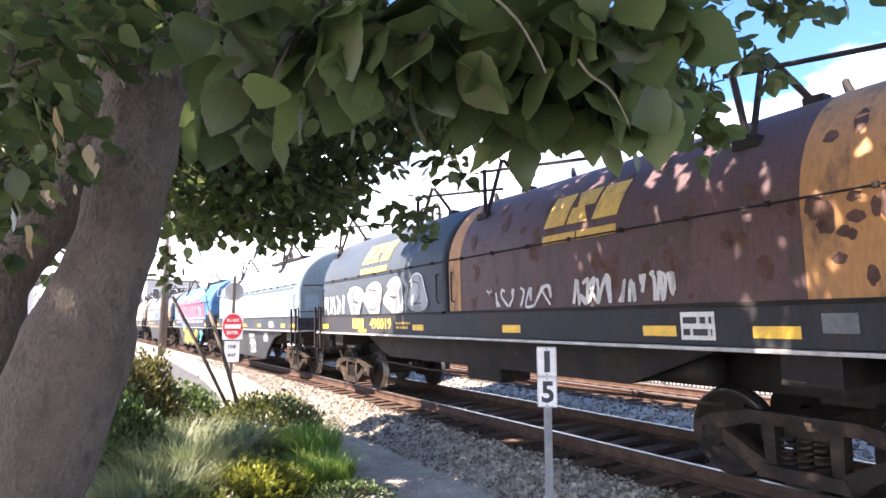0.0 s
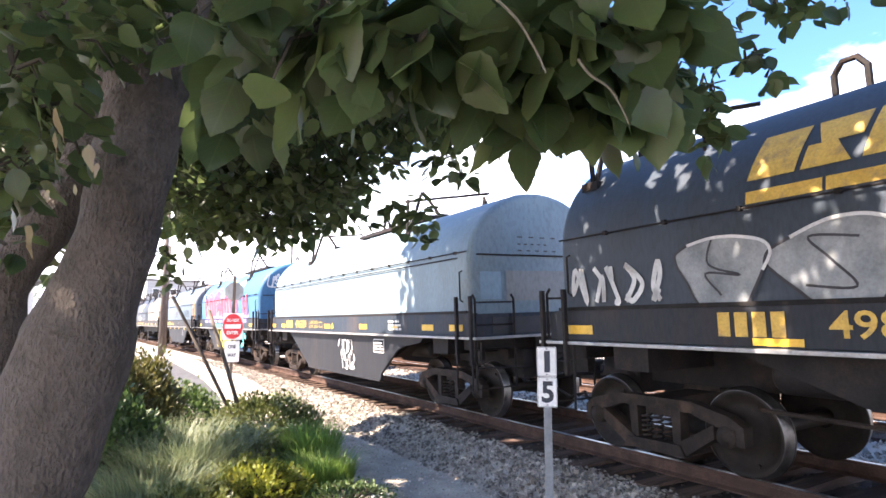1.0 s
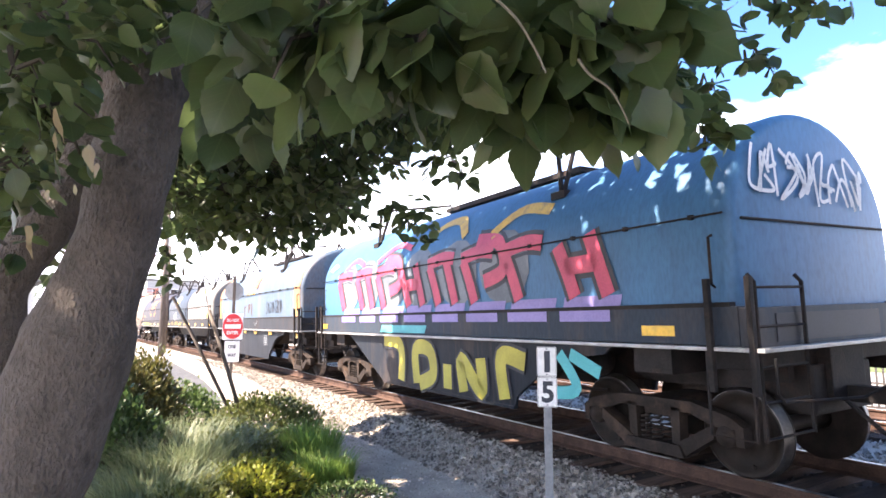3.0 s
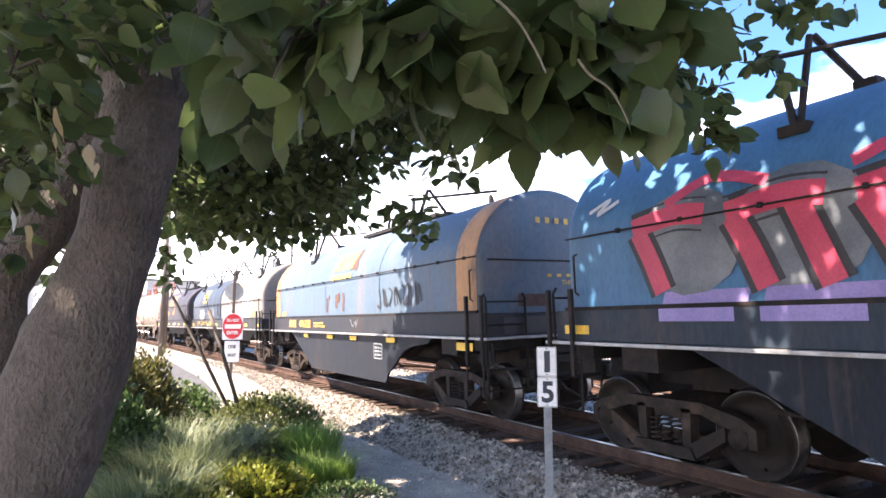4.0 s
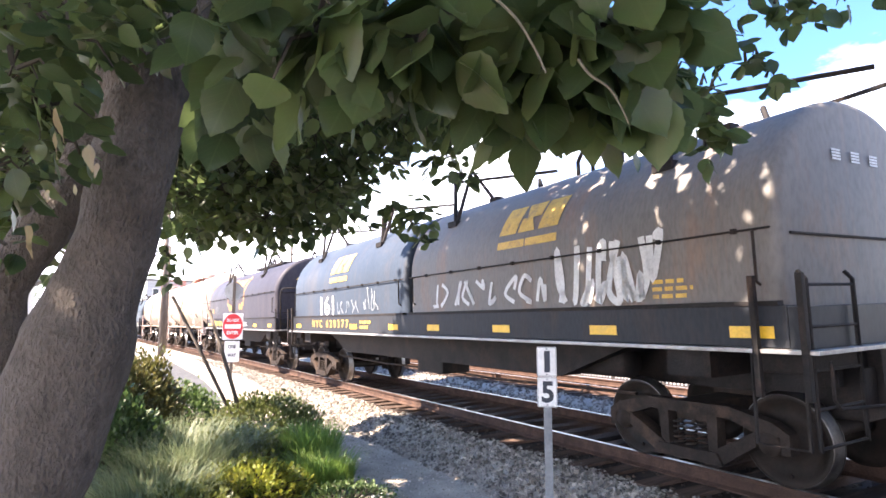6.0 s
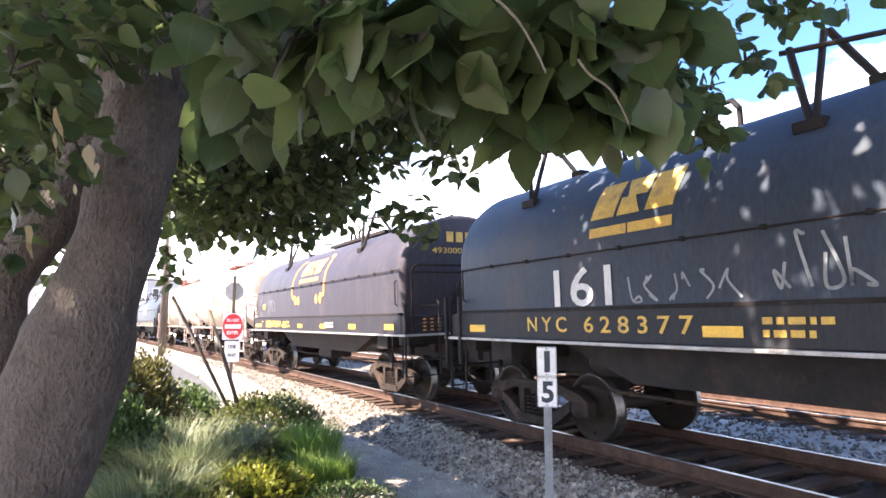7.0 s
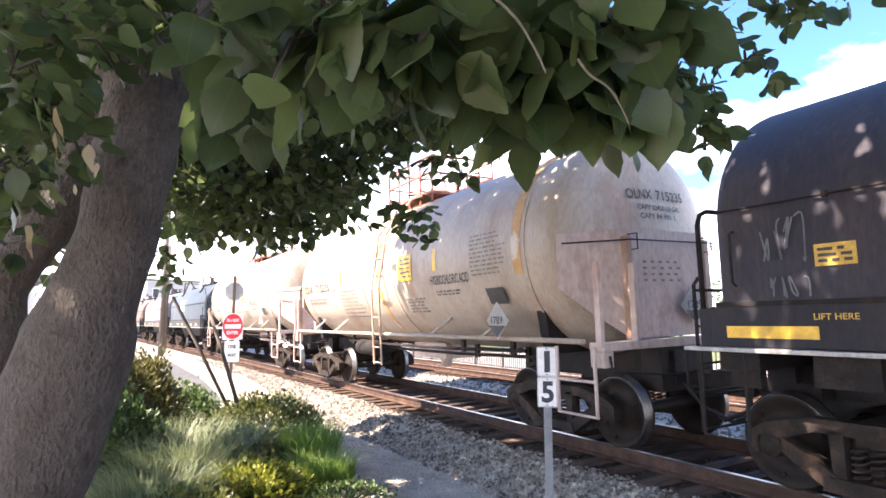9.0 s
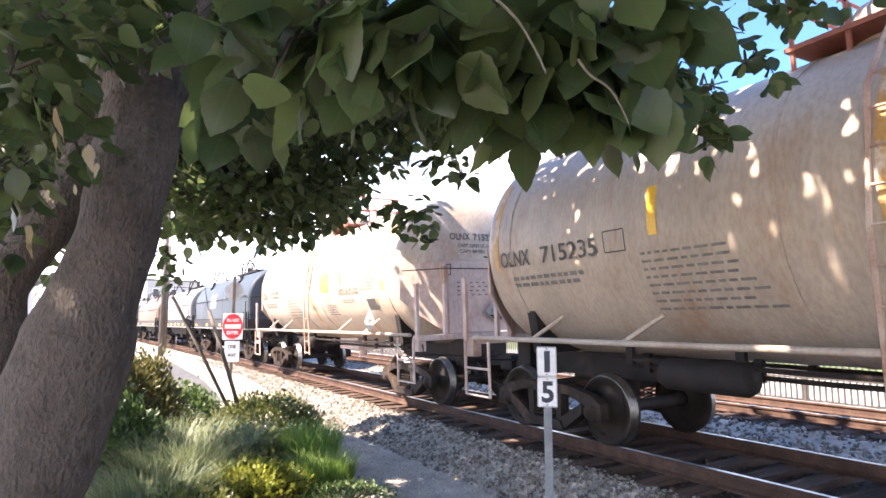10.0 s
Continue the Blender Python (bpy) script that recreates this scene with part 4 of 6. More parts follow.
        strokes(parent, "graffiti", lines, w * 1.6, outline, half, lift, "dark outline of a sprayed letter")
        strokes(parent, "graffiti", lines, w, material, half, lift + 0.006, "large pink sprayed letter form")


def car_blue():
    car, hood, h = long_hood_car(27.19, 38.7, "blue coil car covered in pink, purple and yellow graffiti", BLUE_HOOD, "bright blue hood with tags on its end", NAVY, paint("navy_skirt", (0.018, 0.023, 0.032), spec=0.12), reflectors=(5.55, -4.9), fittings=0)
    for y in (4.3, 3.2, 2.0, 0.8, -0.5, -1.8):
        blob = [(y - 0.35 + 0.62 * math.cos(a), 2.4 + 0.55 * math.sin(a)) for a in [k * 0.4833 for k in range(13)]]
        part("graffiti", wrap(polys([blob]), hood_half, 0.009 + 0.0006 * y), GRAF_GREY, hood, "grey sprayed fill behind the letters")
    block_letters(hood, 4.55, 1.9, 2.66, "fnovnofv", 1.13, SPRAY_PINK, SPRAY_AND_SHADE_BLACK, hood_half)
    strokes(hood, "graffiti", [[(4.2, 2.8), (3.7, 3.0), (3.1, 2.85)], [(2.4, 2.85), (1.6, 3.12), (0.9, 3.0)]], 0.11, SPRAY_PINK, hood_half, 0.016, "pink sprayed swash")
    strokes(hood, "graffiti", [[(0.4, 2.95), (0.0, 3.3), (-0.6, 3.32), (-1.0, 3.0)], [(-1.8, 2.9), (-2.4, 3.2), (-3.1, 3.1)]], 0.16, LETTER_YELLOW, hood_half, 0.018, "yellow sprayed arc")
    strokes(hood, "graffiti", [[(5.35, 2.9), (5.05, 3.02), (5.2, 2.86), (4.9, 2.98)]], 0.05, SPRAY_WHITE, hood_half, 0.014, "small white tag")
    for k in range(8):
        patch(hood, "graffiti", 3.35 - k * 1.1, 4.3 - k * 1.1, 1.74, 1.90, SPRAY_PURPLE, hood_half, 0.011, 0.05, "purple sprayed base of the letters")
        patch(car, "graffiti", 3.45 - k * 1.1, 4.3 - k * 1.1, 1.60, 1.73, SPRAY_PURPLE, body_half, 0.009, 0.0, "purple sprayed base of the letters")
    patch(car, "graffiti", 0.2, 2.1, 1.40, 1.54, SPRAY_TEAL, body_half, 0.008, 0.1, "teal sprayed block")
    strokes(car, "graffiti", [[(2.0, 1.25), (1.4, 1.22), (1.2, 1.0), (1.25, 0.5)], [(0.6, 0.5), (0.62, 1.1), (0.1, 1.1), (0.0, 0.7), (0.5, 0.5)], [(-0.5, 0.5), (-0.5, 0.9)], [(-1.0, 0.5), (-0.95, 1.0), (-1.5, 0.55), (-1.5, 1.05)], [(-2.1, 0.5), (-2.05, 1.1), (-2.6, 1.05)]], 0.36, SPRAY_AND_SHADE_BLACK, skirt_half, 0.012, "black outline of yellow graffiti")
    strokes(car, "graffiti", [[(2.0, 1.25), (1.4, 1.22), (1.2, 1.0), (1.25, 0.5)], [(0.6, 0.5), (0.62, 1.1), (0.1, 1.1), (0.0, 0.7), (0.5, 0.5)], [(-0.5, 0.5), (-0.5, 0.9)], [(-1.0, 0.5), (-0.95, 1.0), (-1.5, 0.55), (-1.5, 1.05)], [(-2.1, 0.5), (-2.05, 1.1), (-2.6, 1.05)]], 0.26, SPRAY_YELLOW, skirt_half, 0.018, "yellow sprayed letter forms")
    strokes(car, "graffiti", [[(-3.3, 1.2), (-3.6, 0.8), (-3.2, 0.7)], [(-3.5, 1.2), (-4.0, 1.0)]], 0.16, SPRAY_TEAL, skirt_half, 0.014, "teal tag")
    rnd = random.Random(8)
    bm = bmesh.new()
    for k in range(13):
        y = -0.95 + 0.15 * k
        line = [(y + rnd.uniform(-0.2, 0.2), 2.75 + rnd.uniform(0, 0.6)) for _ in range(5)]
        prev = None
        for a, b in ribbon(line, 0.04):
            cur = (bm.verts.new((a.x, -h - 0.03, a.y)), bm.verts.new((b.x, -h - 0.03, b.y)))
            if prev:
                bm.faces.new((prev[0], prev[1], cur[1], cur[0]))
            prev = cur
    part("graffiti", bm, SPRAY_WHITE, hood, "white scrawl on the hood end")


def car_steel():
    car, hood, h = long_hood_car(40.72, 52.58, "steel-blue coil car with an orange front band and deep skirt", STEEL_HOOD, "steel-blue hood with an orange band and black scrawl", SLATE, SKIRT_SLATE, ORANGE, ((-5.85, -5.26), (5.42, 5.85)), reflectors=(), ribs=(1.15, -2.2))
    mark(hood, 0.7, 2.85, 1.3, 0.42, LETTER_YELLOW, hood_half)
    for y, z0, z1, w in ((1.0, 1.86, 2.2, 0.11), (0.84, 2.16, 2.26, 0.08), (0.35, 1.95, 2.27, 0.13), (0.2, 2.08, 2.3, 0.12), (-0.12, 1.86, 2.3, 0.12)):
        strokes(hood, "rust_drip", [[(y + 0.01, z1), (y - 0.012, z1 - (z1 - z0) * 0.4), (y + 0.014, z1 - (z1 - z0) * 0.7), (y, z0)]], w, RUST_BLOT, hood_half, 0.009, "dark rust drip under the mark")
    blots(hood, -0.9, 0.2, 2.85, 3.1, 5, hood_half, 17, 0.14)
    scribble(hood, -4.1, -2.1, 1.9, 2.3, 11, 0.035, SPRAY_AND_SHADE_BLACK, hood_half, 31)
    marks_and_number(car, 4.14, 1.46, "496328", size=0.21, gap=0.28)
    for y in (2.68, 0.76, -0.78, -2.76):
        patch(car, "reflector", y - 0.2, y + 0.2, 1.20, 1.29, YELLOW, skirt_half, 0.03, label="yellow reflective strip")
    patch(car, "reflector", -5.6, -5.1, 1.13, 1.26, YELLOW, lambda z: 1.40, 0.0, label="yellow reflective strip")
    patch(hood, "label_plate", 4.7, 5.15, 1.8, 1.92, LETTER_YELLOW, hood_half)
    patch(hood, "body_stripe", -5.7, 5.7, 1.715, 1.76, paint("rusty_stripe", (0.16, 0.09, 0.08)), hood_half, 0.02)
    end_lettering(hood, "- - - -", -0.34, -h - 0.02, 3.2, 0.68, 0.10, LETTER_YELLOW)
    end_lettering(hood, "- - - - - - -", -0.15, -h - 0.02, 2.30, 1.3, 0.05, LETTER_YELLOW)
    end_lettering(hood, "THRU 496724", 0.15, -h - 0.02, 2.16, 0.72, 0.085, LETTER_YELLOW)
    end_lettering(car, "496328", 0.42, -h - 0.20, 1.60, 0.75, 0.11, LETTER_YELLOW)
    end_patch(hood, "rust_patch", -0.75, -0.15, -h - 0.012, 1.82, 2.02, RUST_BLOT, "dark rust patch with a number plate's ghost")
    strokes(car, "route_placard", [[(-2.3, 0.85), (-2.3, 1.15)], [(-2.3, 1.15), (-1.9, 1.15)], [(-1.9, 1.15), (-1.9, 0.85)], [(-1.9, 0.85), (-2.3, 0.85)]], 0.022, SPRAY_SILVER, skirt_half, 0.008, "pale frame of a stencilled placard")
    bars(car, "stencil", -2.26, -1.94, 0.89, 1.11, 3, SPRAY_SILVER, skirt_half, 18, 0.008)
    strokes(car, "graffiti", [[(-0.72, 1.66), (-0.86, 1.5), (-1.02, 1.62), (-1.06, 1.5), (-1.16, 1.67)]], 0.022, SPRAY_SILVER, body_half, 0.014, "thin pale tag")
    bars(car, "stencil", 1.0, 1.9, 1.46, 1.62, 2, LETTER_YELLOW, body_half, 19)


def car_two_hoods():
    q0, q1 = 54.5, 69.06
    length = q1 - q0
    car = coil_car("coil car with a dusty grey hood and a dark blue hood", length, SLATE, None, True, (-7.0, -5.2, -3.2, -1.2, 0.4, 2.5, 6.68), rear=1.38)
    h = length / 2
    a = add_hood(car, -h, -0.25, DUSTY_HOOD, "dusty grey hood, rust-brown on top, with white graffiti", None, (), seam=2.42, fittings=1, brackets=(-1.4, -5.9))
    mark(a, -3.1, 2.85, 1.3, 0.4, LETTER_YELLOW, hood_half)
    scribble(a, -6.1, -4.4, 1.8, 2.55, 8, 0.09, SPRAY_WHITE, hood_half, 41)
    scribble(a, -4.3, -1.0, 1.85, 2.25, 9, 0.06, SPRAY_WHITE, hood_half, 42)
    bars(a, "stencil", -6.4, -5.9, 1.82, 2.05, 3, LETTER_YELLOW, hood_half, 6)
    b = add_hood(car, -0.05, h, DARKBLUE_HOOD, "dark blue hood with white sprayed digits", None, (), seam=2.42, fittings=1, brackets=(5.72, 1.75))
    mark(b, 4.22, 2.8, 1.2, 0.42, LETTER_YELLOW, hood_half)
    lettering(b, "161", 4.9, 1.78, 1.0, 0.48, SPRAY_WHITE, hood_half, 0.014, "graffiti")
    scribble(b, 1.2, 2.0, 1.85, 2.35, 4, 0.03, SPRAY_SILVER, hood_half, 43)
    scribble(b, 2.3, 3.7, 1.8, 2.1, 6, 0.025, SPRAY_SILVER, hood_half, 44)
    lettering(car, "N Y C", 5.42, 1.47, 0.78, 0.19, LETTER_YELLOW, body_half, 0.008)
    lettering(car, "6 2 8 3 7 7", 4.33, 1.47, 1.53, 0.19, LETTER_YELLOW, body_half, 0.008)
    bars(car, "stencil", 1.5, 2.1, 1.44, 1.66, 2, LETTER_YELLOW, body_half, 9)
    for k in range(4):
        end_lettering(a, "- - -", -0.5, -h - 0.02, 3.12 + 0.03 * k, 0.85, 0.02, LETTER_WHITE)
    CARS.append((car, (q0 + q1) / 2))


def car_black():
    car, hood, h = long_hood_car(71.2, 82.85, "plum-black coil car with orange markings and a handbrake wheel", PLUM_HOOD, "plum-black hood with orange brackets and dots", paint("plum_body", (0.026, 0.026, 0.034), (0.05, 0.04, 0.036), 0.4, spec=0.16), None, reflectors=(-5.35, -3.4, -1.42, 0.51, 2.14, 5.1, 5.5), end_posts=False, ribs=(0.05,))
    LETTER_ORANGE = surface("orange_lettering", (0.50, 0.22, 0.05), (0.62, 0.30, 0.08), 4, 0.6, bump=0.03)
    mark(hood, 0.82, 2.92, 1.65, 0.4, LETTER_ORANGE, hood_half)
    for y, sgn in ((1.43, -1), (-1.34, 1)):
        strokes(hood, "logo_mark", [[(y + sgn * 0.3, 2.35), (y, 2.35), (y, 2.9), (y + sgn * 0.05, 3.3), (y + sgn * 0.3, 3.36)]], 0.09, LETTER_ORANGE, hood_half, 0.012, "orange painted bracket")
    for y in (1.12, 0.84, -0.75, -1.06):
        dot = [(y + 0.11 * math.cos(a), 2.22 + 0.13 * math.sin(a)) for a in [k * math.pi / 8 for k in range(16)]]
        part("logo_mark", wrap(polys([dot]), hood_half, 0.012), LETTER_ORANGE, hood, "orange painted dot")
    marks_and_number(car, 4.25, 1.44, "493099", size=0.22, gap=0.03)
    board = patch(hood, "notice_board", 4.58, 4.90, 2.04, 2.22, LETTER_YELLOW, hood_half, 0.012, label="yellow notice with dark print")
    bars(board, "stencil", 4.61, 4.87, 2.06, 2.20, 3, LETTER_BLACK, hood_half, 71, 0.018)
    scribble(hood, 4.95, 5.35, 2.1, 2.5, 4, 0.016, SPRAY_FADED, hood_half, 72)
    scribble(hood, 4.95, 5.32, 1.8, 1.98, 4, 0.016, SPRAY_FADED, hood_half, 73)
    scribble(hood, 3.3, 4.3, 1.95, 2.3, 4, 0.03, SPRAY_FADED, hood_half, 74)
    lettering(car, "LIFT HERE", 4.92, 1.61, 0.34, 0.05, LETTER_YELLOW, body_half, 0.008)
    bars(car, "stencil", 1.5, 2.2, 1.44, 1.66, 2, LETTER_YELLOW, body_half, 12)
    bars(car, "stencil", -2.2, -1.6, 1.46, 1.62, 2, LETTER_WHITE, body_half, 13)
    end_lettering(hood, "493000-493524", -0.78, -h - 0.02, 2.96, 1.45, 0.12, LETTER_YELLOW)
    out = bmesh.new()
    for k in range(4):
        r = [(-0.45 + k * 0.22, 3.2), (-0.29 + k * 0.22, 3.2), (-0.29 + k * 0.22, 3.41), (-0.45 + k * 0.22, 3.41)]
        out.faces.new([out.verts.new((x, -h - 0.02, z)) for x, z in r])
    part("owner_mark", out, LETTER_YELLOW, hood)
    end_lettering(hood, "493099", 0.45, -h - 0.02, 1.76, 0.75, 0.12, LETTER_YELLOW)
    for k in range(4):
        end_lettering(car, "- - - - - -", 0.1, -h - 0.19, 1.42 + 0.07 * k, 1.1, 0.03, LETTER_WHITE)
        end_lettering(car, "- - - - - -", -1.1, -h - 0.19, 1.42 + 0.07 * k, 0.9, 0.03, LETTER_ORANGE)
    # handbrake wheel and the tall end handrail
    bm = bmesh.new()
    ring = [(-0.05 + 0.27 * math.cos(a), -h - 0.2, 2.2 + 0.27 * math.sin(a)) for a in [k * math.pi / 12 for k in range(25)]]
    tube(bm, ring, 0.02, 6)
    for k in range(5):
        a = k * 1.2566
        tube(bm, [(-0.05, -h - 0.2, 2.2), (-0.05 + 0.27 * math.cos(a), -h - 0.2, 2.2 + 0.27 * math.sin(a))], 0.014, 5)
    lathe_y = [(-0.05 + 0.13 * math.cos(a), -h - 0.14, 2.2 + 0.13 * math.sin(a)) for a in [k * math.pi / 8 for k in range(16)]]
    f = bm.faces.new([bm.verts.new(p) for p in lathe_y])
    bmesh.ops.solidify(bm, geom=[f], thickness=0.06)
    box(bm, -0.15, 0.05, -h - 0.15, -h, 1.7, 2.1, 0.02)
    part("brake_wheel", bm, STEEL_DARK, car, "black spoked handbrake wheel")
    for sgn in (-1, 1):
        bm = bmesh.new()
        y = sgn * (h + 0.24)
        tube(bm, [(-1.35, y, 1.36), (-1.35, y, 2.55), (-1.3, y, 2.66), (-1.2, y, 2.7), (1.2, y, 2.7), (1.3, y, 2.66), (1.35, y, 2.55), (1.35, y, 1.36)], 0.026, 8)
        part("end_handrail", bm, STEEL_DARK, car)


TANK_WHITE = paint("tank_white", (0.44, 0.37, 0.30), (0.31, 0.195, 0.13), 0.8, 0.42, 0.8, 0.35)
TANK_BEIGE = paint("tank_frame", (0.55, 0.44, 0.39), (0.30, 0.16, 0.12), 0.6, 0.6, 1.5)
TANK_STAIN = surface("tank_stain", (0.42, 0.22, 0.06), (0.55, 0.34, 0.14), 2, 0.6, bump=0.03, stain=(0.6, 0.56, 0.5), stain_scale=2.5, stain_amount=0.9)
TANK_TEXT = surface("faded_black_stencil", (0.10, 0.10, 0.10), (0.22, 0.21, 0.20), 6, 0.6, bump=0.02)
LADDER_PAINT = surface("rusty_beige_paint", (0.30, 0.17, 0.12), (0.50, 0.42, 0.34), 1.6, 0.7, bump=0.1)
RUST_RED = surface("rust_red_paint", (0.22, 0.07, 0.05), (0.34, 0.13, 0.09), 3, 0.7)


def tank_car(q0, q1, turning):
    """White acid tank car. Front end sill at -length / 2."""
    length = q1 - q0
    h = length / 2
    car = thing("tank_car", "white acid tank car with orange stains and black lettering", "tank car", group="cars of the freight train")
    bm = bmesh.new()
    prof = []
    e = h - 0.35
    for k in range(9):
        a = k * math.pi / 16
        prof.append((-e + 0.55 - 0.55 * math.cos(a), max(0.001, TANK_R * math.sin(a))))
    prof += [(-e + 0.9, TANK_R), (0, TANK_R + 0.0), (e - 0.9, TANK_R)]
    for k in range(9):
        a = math.pi / 2 - k * math.pi / 16
        prof.append((e - 0.55 + 0.55 * math.cos(a), max(0.001, TANK_R * math.sin(a))))
    lathe(bm, prof, 1, 56)
    for v in bm.verts:
        v.co = Vector((v.co.y, v.co.x, v.co.z + TANK_Z))
    bmesh.ops.recalc_face_normals(bm, faces=bm.faces[:])
    tank = part("tank", bm, TANK_WHITE, car, "white painted cylindrical tank")

    def hoop(y0, y1, r, name, material, label="", a0=-2.4, a1=2.4):
        b = bmesh.new()
        prev = None
        for k in range(41):
            a = a0 + (a1 - a0) * k / 40
            cur = [b.verts.new((-rr * math.cos(a), y, TANK_Z + rr * math.sin(a))) for y, rr in ((y0, TANK_R + 0.002), (y0, r), (y1, r), (y1, TANK_R + 0.002))]
            if prev:
                for i in range(3):
                    b.faces.new((prev[i], prev[i + 1], cur[i + 1], cur[i]))
            prev = cur
        return part(name, b, material, tank, label)

    for y in (-e + 1.0, e - 1.0, -0.6, 0.95):
        hoop(y - 0.02, y + 0.02, TANK_R + 0.012, "weld_ring", TANK_WHITE)
    hoop(-4.70, -4.50, TANK_R + 0.006, "stain_band", TANK_STAIN, "orange streak down the tank", -0.25, 1.2)
    hoop(0.02, 0.16, TANK_R + 0.005, "stain_band", TANK_STAIN, "orange-stained band", -0.9, 1.5)
    hoop(5.05, 5.16, TANK_R + 0.005, "stain_band", TANK_STAIN, "orange-stained band", -0.2, 0.7)
    patch(tank, "stain_streak", -2.33, -2.21, 2.48, 2.87, YELLOW, tank_half, 0.006)
    patch(tank, "stain_streak", 2.20, 2.32, 2.5, 3.02, YELLOW, tank_half, 0.006)
    patch(tank, "placard", -1.42, -0.86, 2.37, 2.86, YELLOW, tank_half, 0.012, label="yellow notice panel")
    for k in range(5):
        patch(tank, "stencil", -1.36, -0.93 - 0.05 * (k % 2), 2.44 + 0.08 * k, 2.465 + 0.08 * k, TANK_TEXT, tank_half, 0.02)
    lettering(tank, "HYDROCHLORIC ACID", -2.1, 2.23, 1.22, 0.16, LETTER_BLACK, tank_half)
    bars(tank, "stencil", -3.05, -2.2, 2.04, 2.14, 2, TANK_TEXT, tank_half, 15)
    bars(tank, "stencil", -1.75, -0.95, 1.76, 2.05, 5, TANK_TEXT, tank_half, 16)
    for k in range(10):
        bars(tank, "stencil", -4.36, -3.42, 2.30 + k * 0.066, 2.345 + k * 0.066, 1, TANK_TEXT, tank_half, 170 + k)
    lettering(tank, "OLNX", 5.0, 2.36, 0.66, 0.22, LETTER_BLACK, tank_half)
    lettering(tank, "715235", 4.1, 2.36, 1.02, 0.22, LETTER_BLACK, tank_half)
    strokes(tank, "stencil_frame", [[(2.96, 2.38), (2.96, 2.62)], [(2.65, 2.38), (2.65, 2.62)], [(2.96, 2.38), (2.65, 2.38)], [(2.96, 2.62), (2.65, 2.62)]], 0.015, LETTER_BLACK, tank_half, 0.012)
    bars(tank, "stencil", 3.29, 4.78, 2.06, 2.24, 2, TANK_TEXT, tank_half, 18)
    for k in range(8):
        bars(tank, "stencil", 1.03 + 0.05 * k, 2.46, 1.70 + k * 0.085, 1.75 + k * 0.085, 1, TANK_TEXT, tank_half, 190 + k)
    # frame: stub sills, saddles, running rail, end platforms
    for sgn in (-1, 1):
        bm = bmesh.new()
        box(bm, -0.3, 0.3, min(sgn * h, sgn * (h - 3.0)), max(sgn * h, sgn * (h - 3.0)), 0.78, 1.2, 0.02)
        box(bm, -0.5, 0.5, sgn * (h - 0.2) - 0.16, sgn * (h - 0.2) + 0.16, 0.70, 1.24, 0.02)
        prism(bm, [(-1.15, 1.15), (1.15, 1.15), (1.25, 1.75), (0.8, 1.3), (-0.8, 1.3), (-1.25, 1.75)], "y", sgn * (h - 1.4) - 0.09, sgn * (h - 1.4) + 0.09)
        part("saddle", bm, STEEL_DARK, car, "dark stub sill and saddle under the tank")
        bm = bmesh.new()
        box(bm, -1.5, 1.5, sgn * (h - 0.12) - 0.12, sgn * (h - 0.12) + 0.12, 1.25, 1.35, 0.015)
        for x in (-1.42, 1.42):
            box(bm, x - 0.08, x + 0.08, sgn * (h - 0.12) - 0.11, sgn * (h - 0.12) + 0.11, 1.06, 1.25, 0.02)
        part("end_sill", bm, TANK_BEIGE, car, "pinkish-white painted end sill")
        bm = bmesh.new()
        y = sgn * (h + 0.04)
        tube(bm, [(-1.45, y, 1.2), (-1.42, y, 1.02), (-0.4, y + sgn * 0.12, 0.92), (-0.1, y + sgn * 0.3, 1.0)], 0.016, 6)
        part("uncoupling_lever", bm, STEEL_DARK, car)
    for sgn in (-1, 1):
        bm = bmesh.new()
        yf = sgn * (h - 0.25)
        back = yf - sgn * 0.48
        plan = [(-1.5, back, 2.02), (-1.12, (yf + back) / 2, 1.66), (-0.74, yf, 1.36), (0.74, yf, 1.36), (1.12, (yf + back) / 2, 1.66), (1.5, back, 2.02)]
        cols = [(bm.verts.new((x, yy, z)), bm.verts.new((x, yy, 2.80 - 0.06 * abs(x)))) for x, yy, z in plan]
        faces = [bm.faces.new((p[0], q[0], q[1], p[1])) for p, q in zip(cols, cols[1:])]
        bmesh.ops.recalc_face_normals(bm, faces=faces)
        bmesh.ops.solidify(bm, geom=faces, thickness=0.03)
        shield = part("head_shield", bm, TANK_BEIGE, car, "pinkish-white bent plate shielding the tank's end")
        for x in (-0.76, 0.76):
            bm = bmesh.new()
            box(bm, x - 0.05, x + 0.05, yf - 0.05, yf + 0.05, 1.34, 2.66, 0.012)
            part("stiffener", bm, LADDER_PAINT, shield, "rust-streaked upright stiffener")
        bm = bmesh.new()
        yr = yf + sgn * 0.13
        tube(bm, [(-1.5, back + sgn * 0.1, 2.58), (-0.8, yr, 2.6), (0.8, yr, 2.6), (1.5, back + sgn * 0.1, 2.58)], 0.010, 6)
        for x in (-0.72, 0.72):
            tube(bm, [(x, yf, 2.68), (x, yr + sgn * 0.02, 2.68), (x, yr + sgn * 0.02, 2.48), (x, yf, 2.48)], 0.009, 5)
        part("end_handrail", bm, STEEL_DARK, shield)
        if sgn < 0:
            for k in range(4):
                end_lettering(shield, "- - - - -", -0.5, yf - 0.022, 2.08 + 0.08 * k, 0.72 - 0.06 * (k % 2), 0.028, TANK_TEXT)
        for x in (-1.5, -0.9):
            bm = bmesh.new()
            box(bm, x - 0.03, x + 0.03, sgn * (h - 0.05) - 0.045, sgn * (h - 0.05) + 0.045, 1.3, 2.3, 0.012)
            part("end_post", bm, TANK_BEIGE, car)
        bm = bmesh.new()
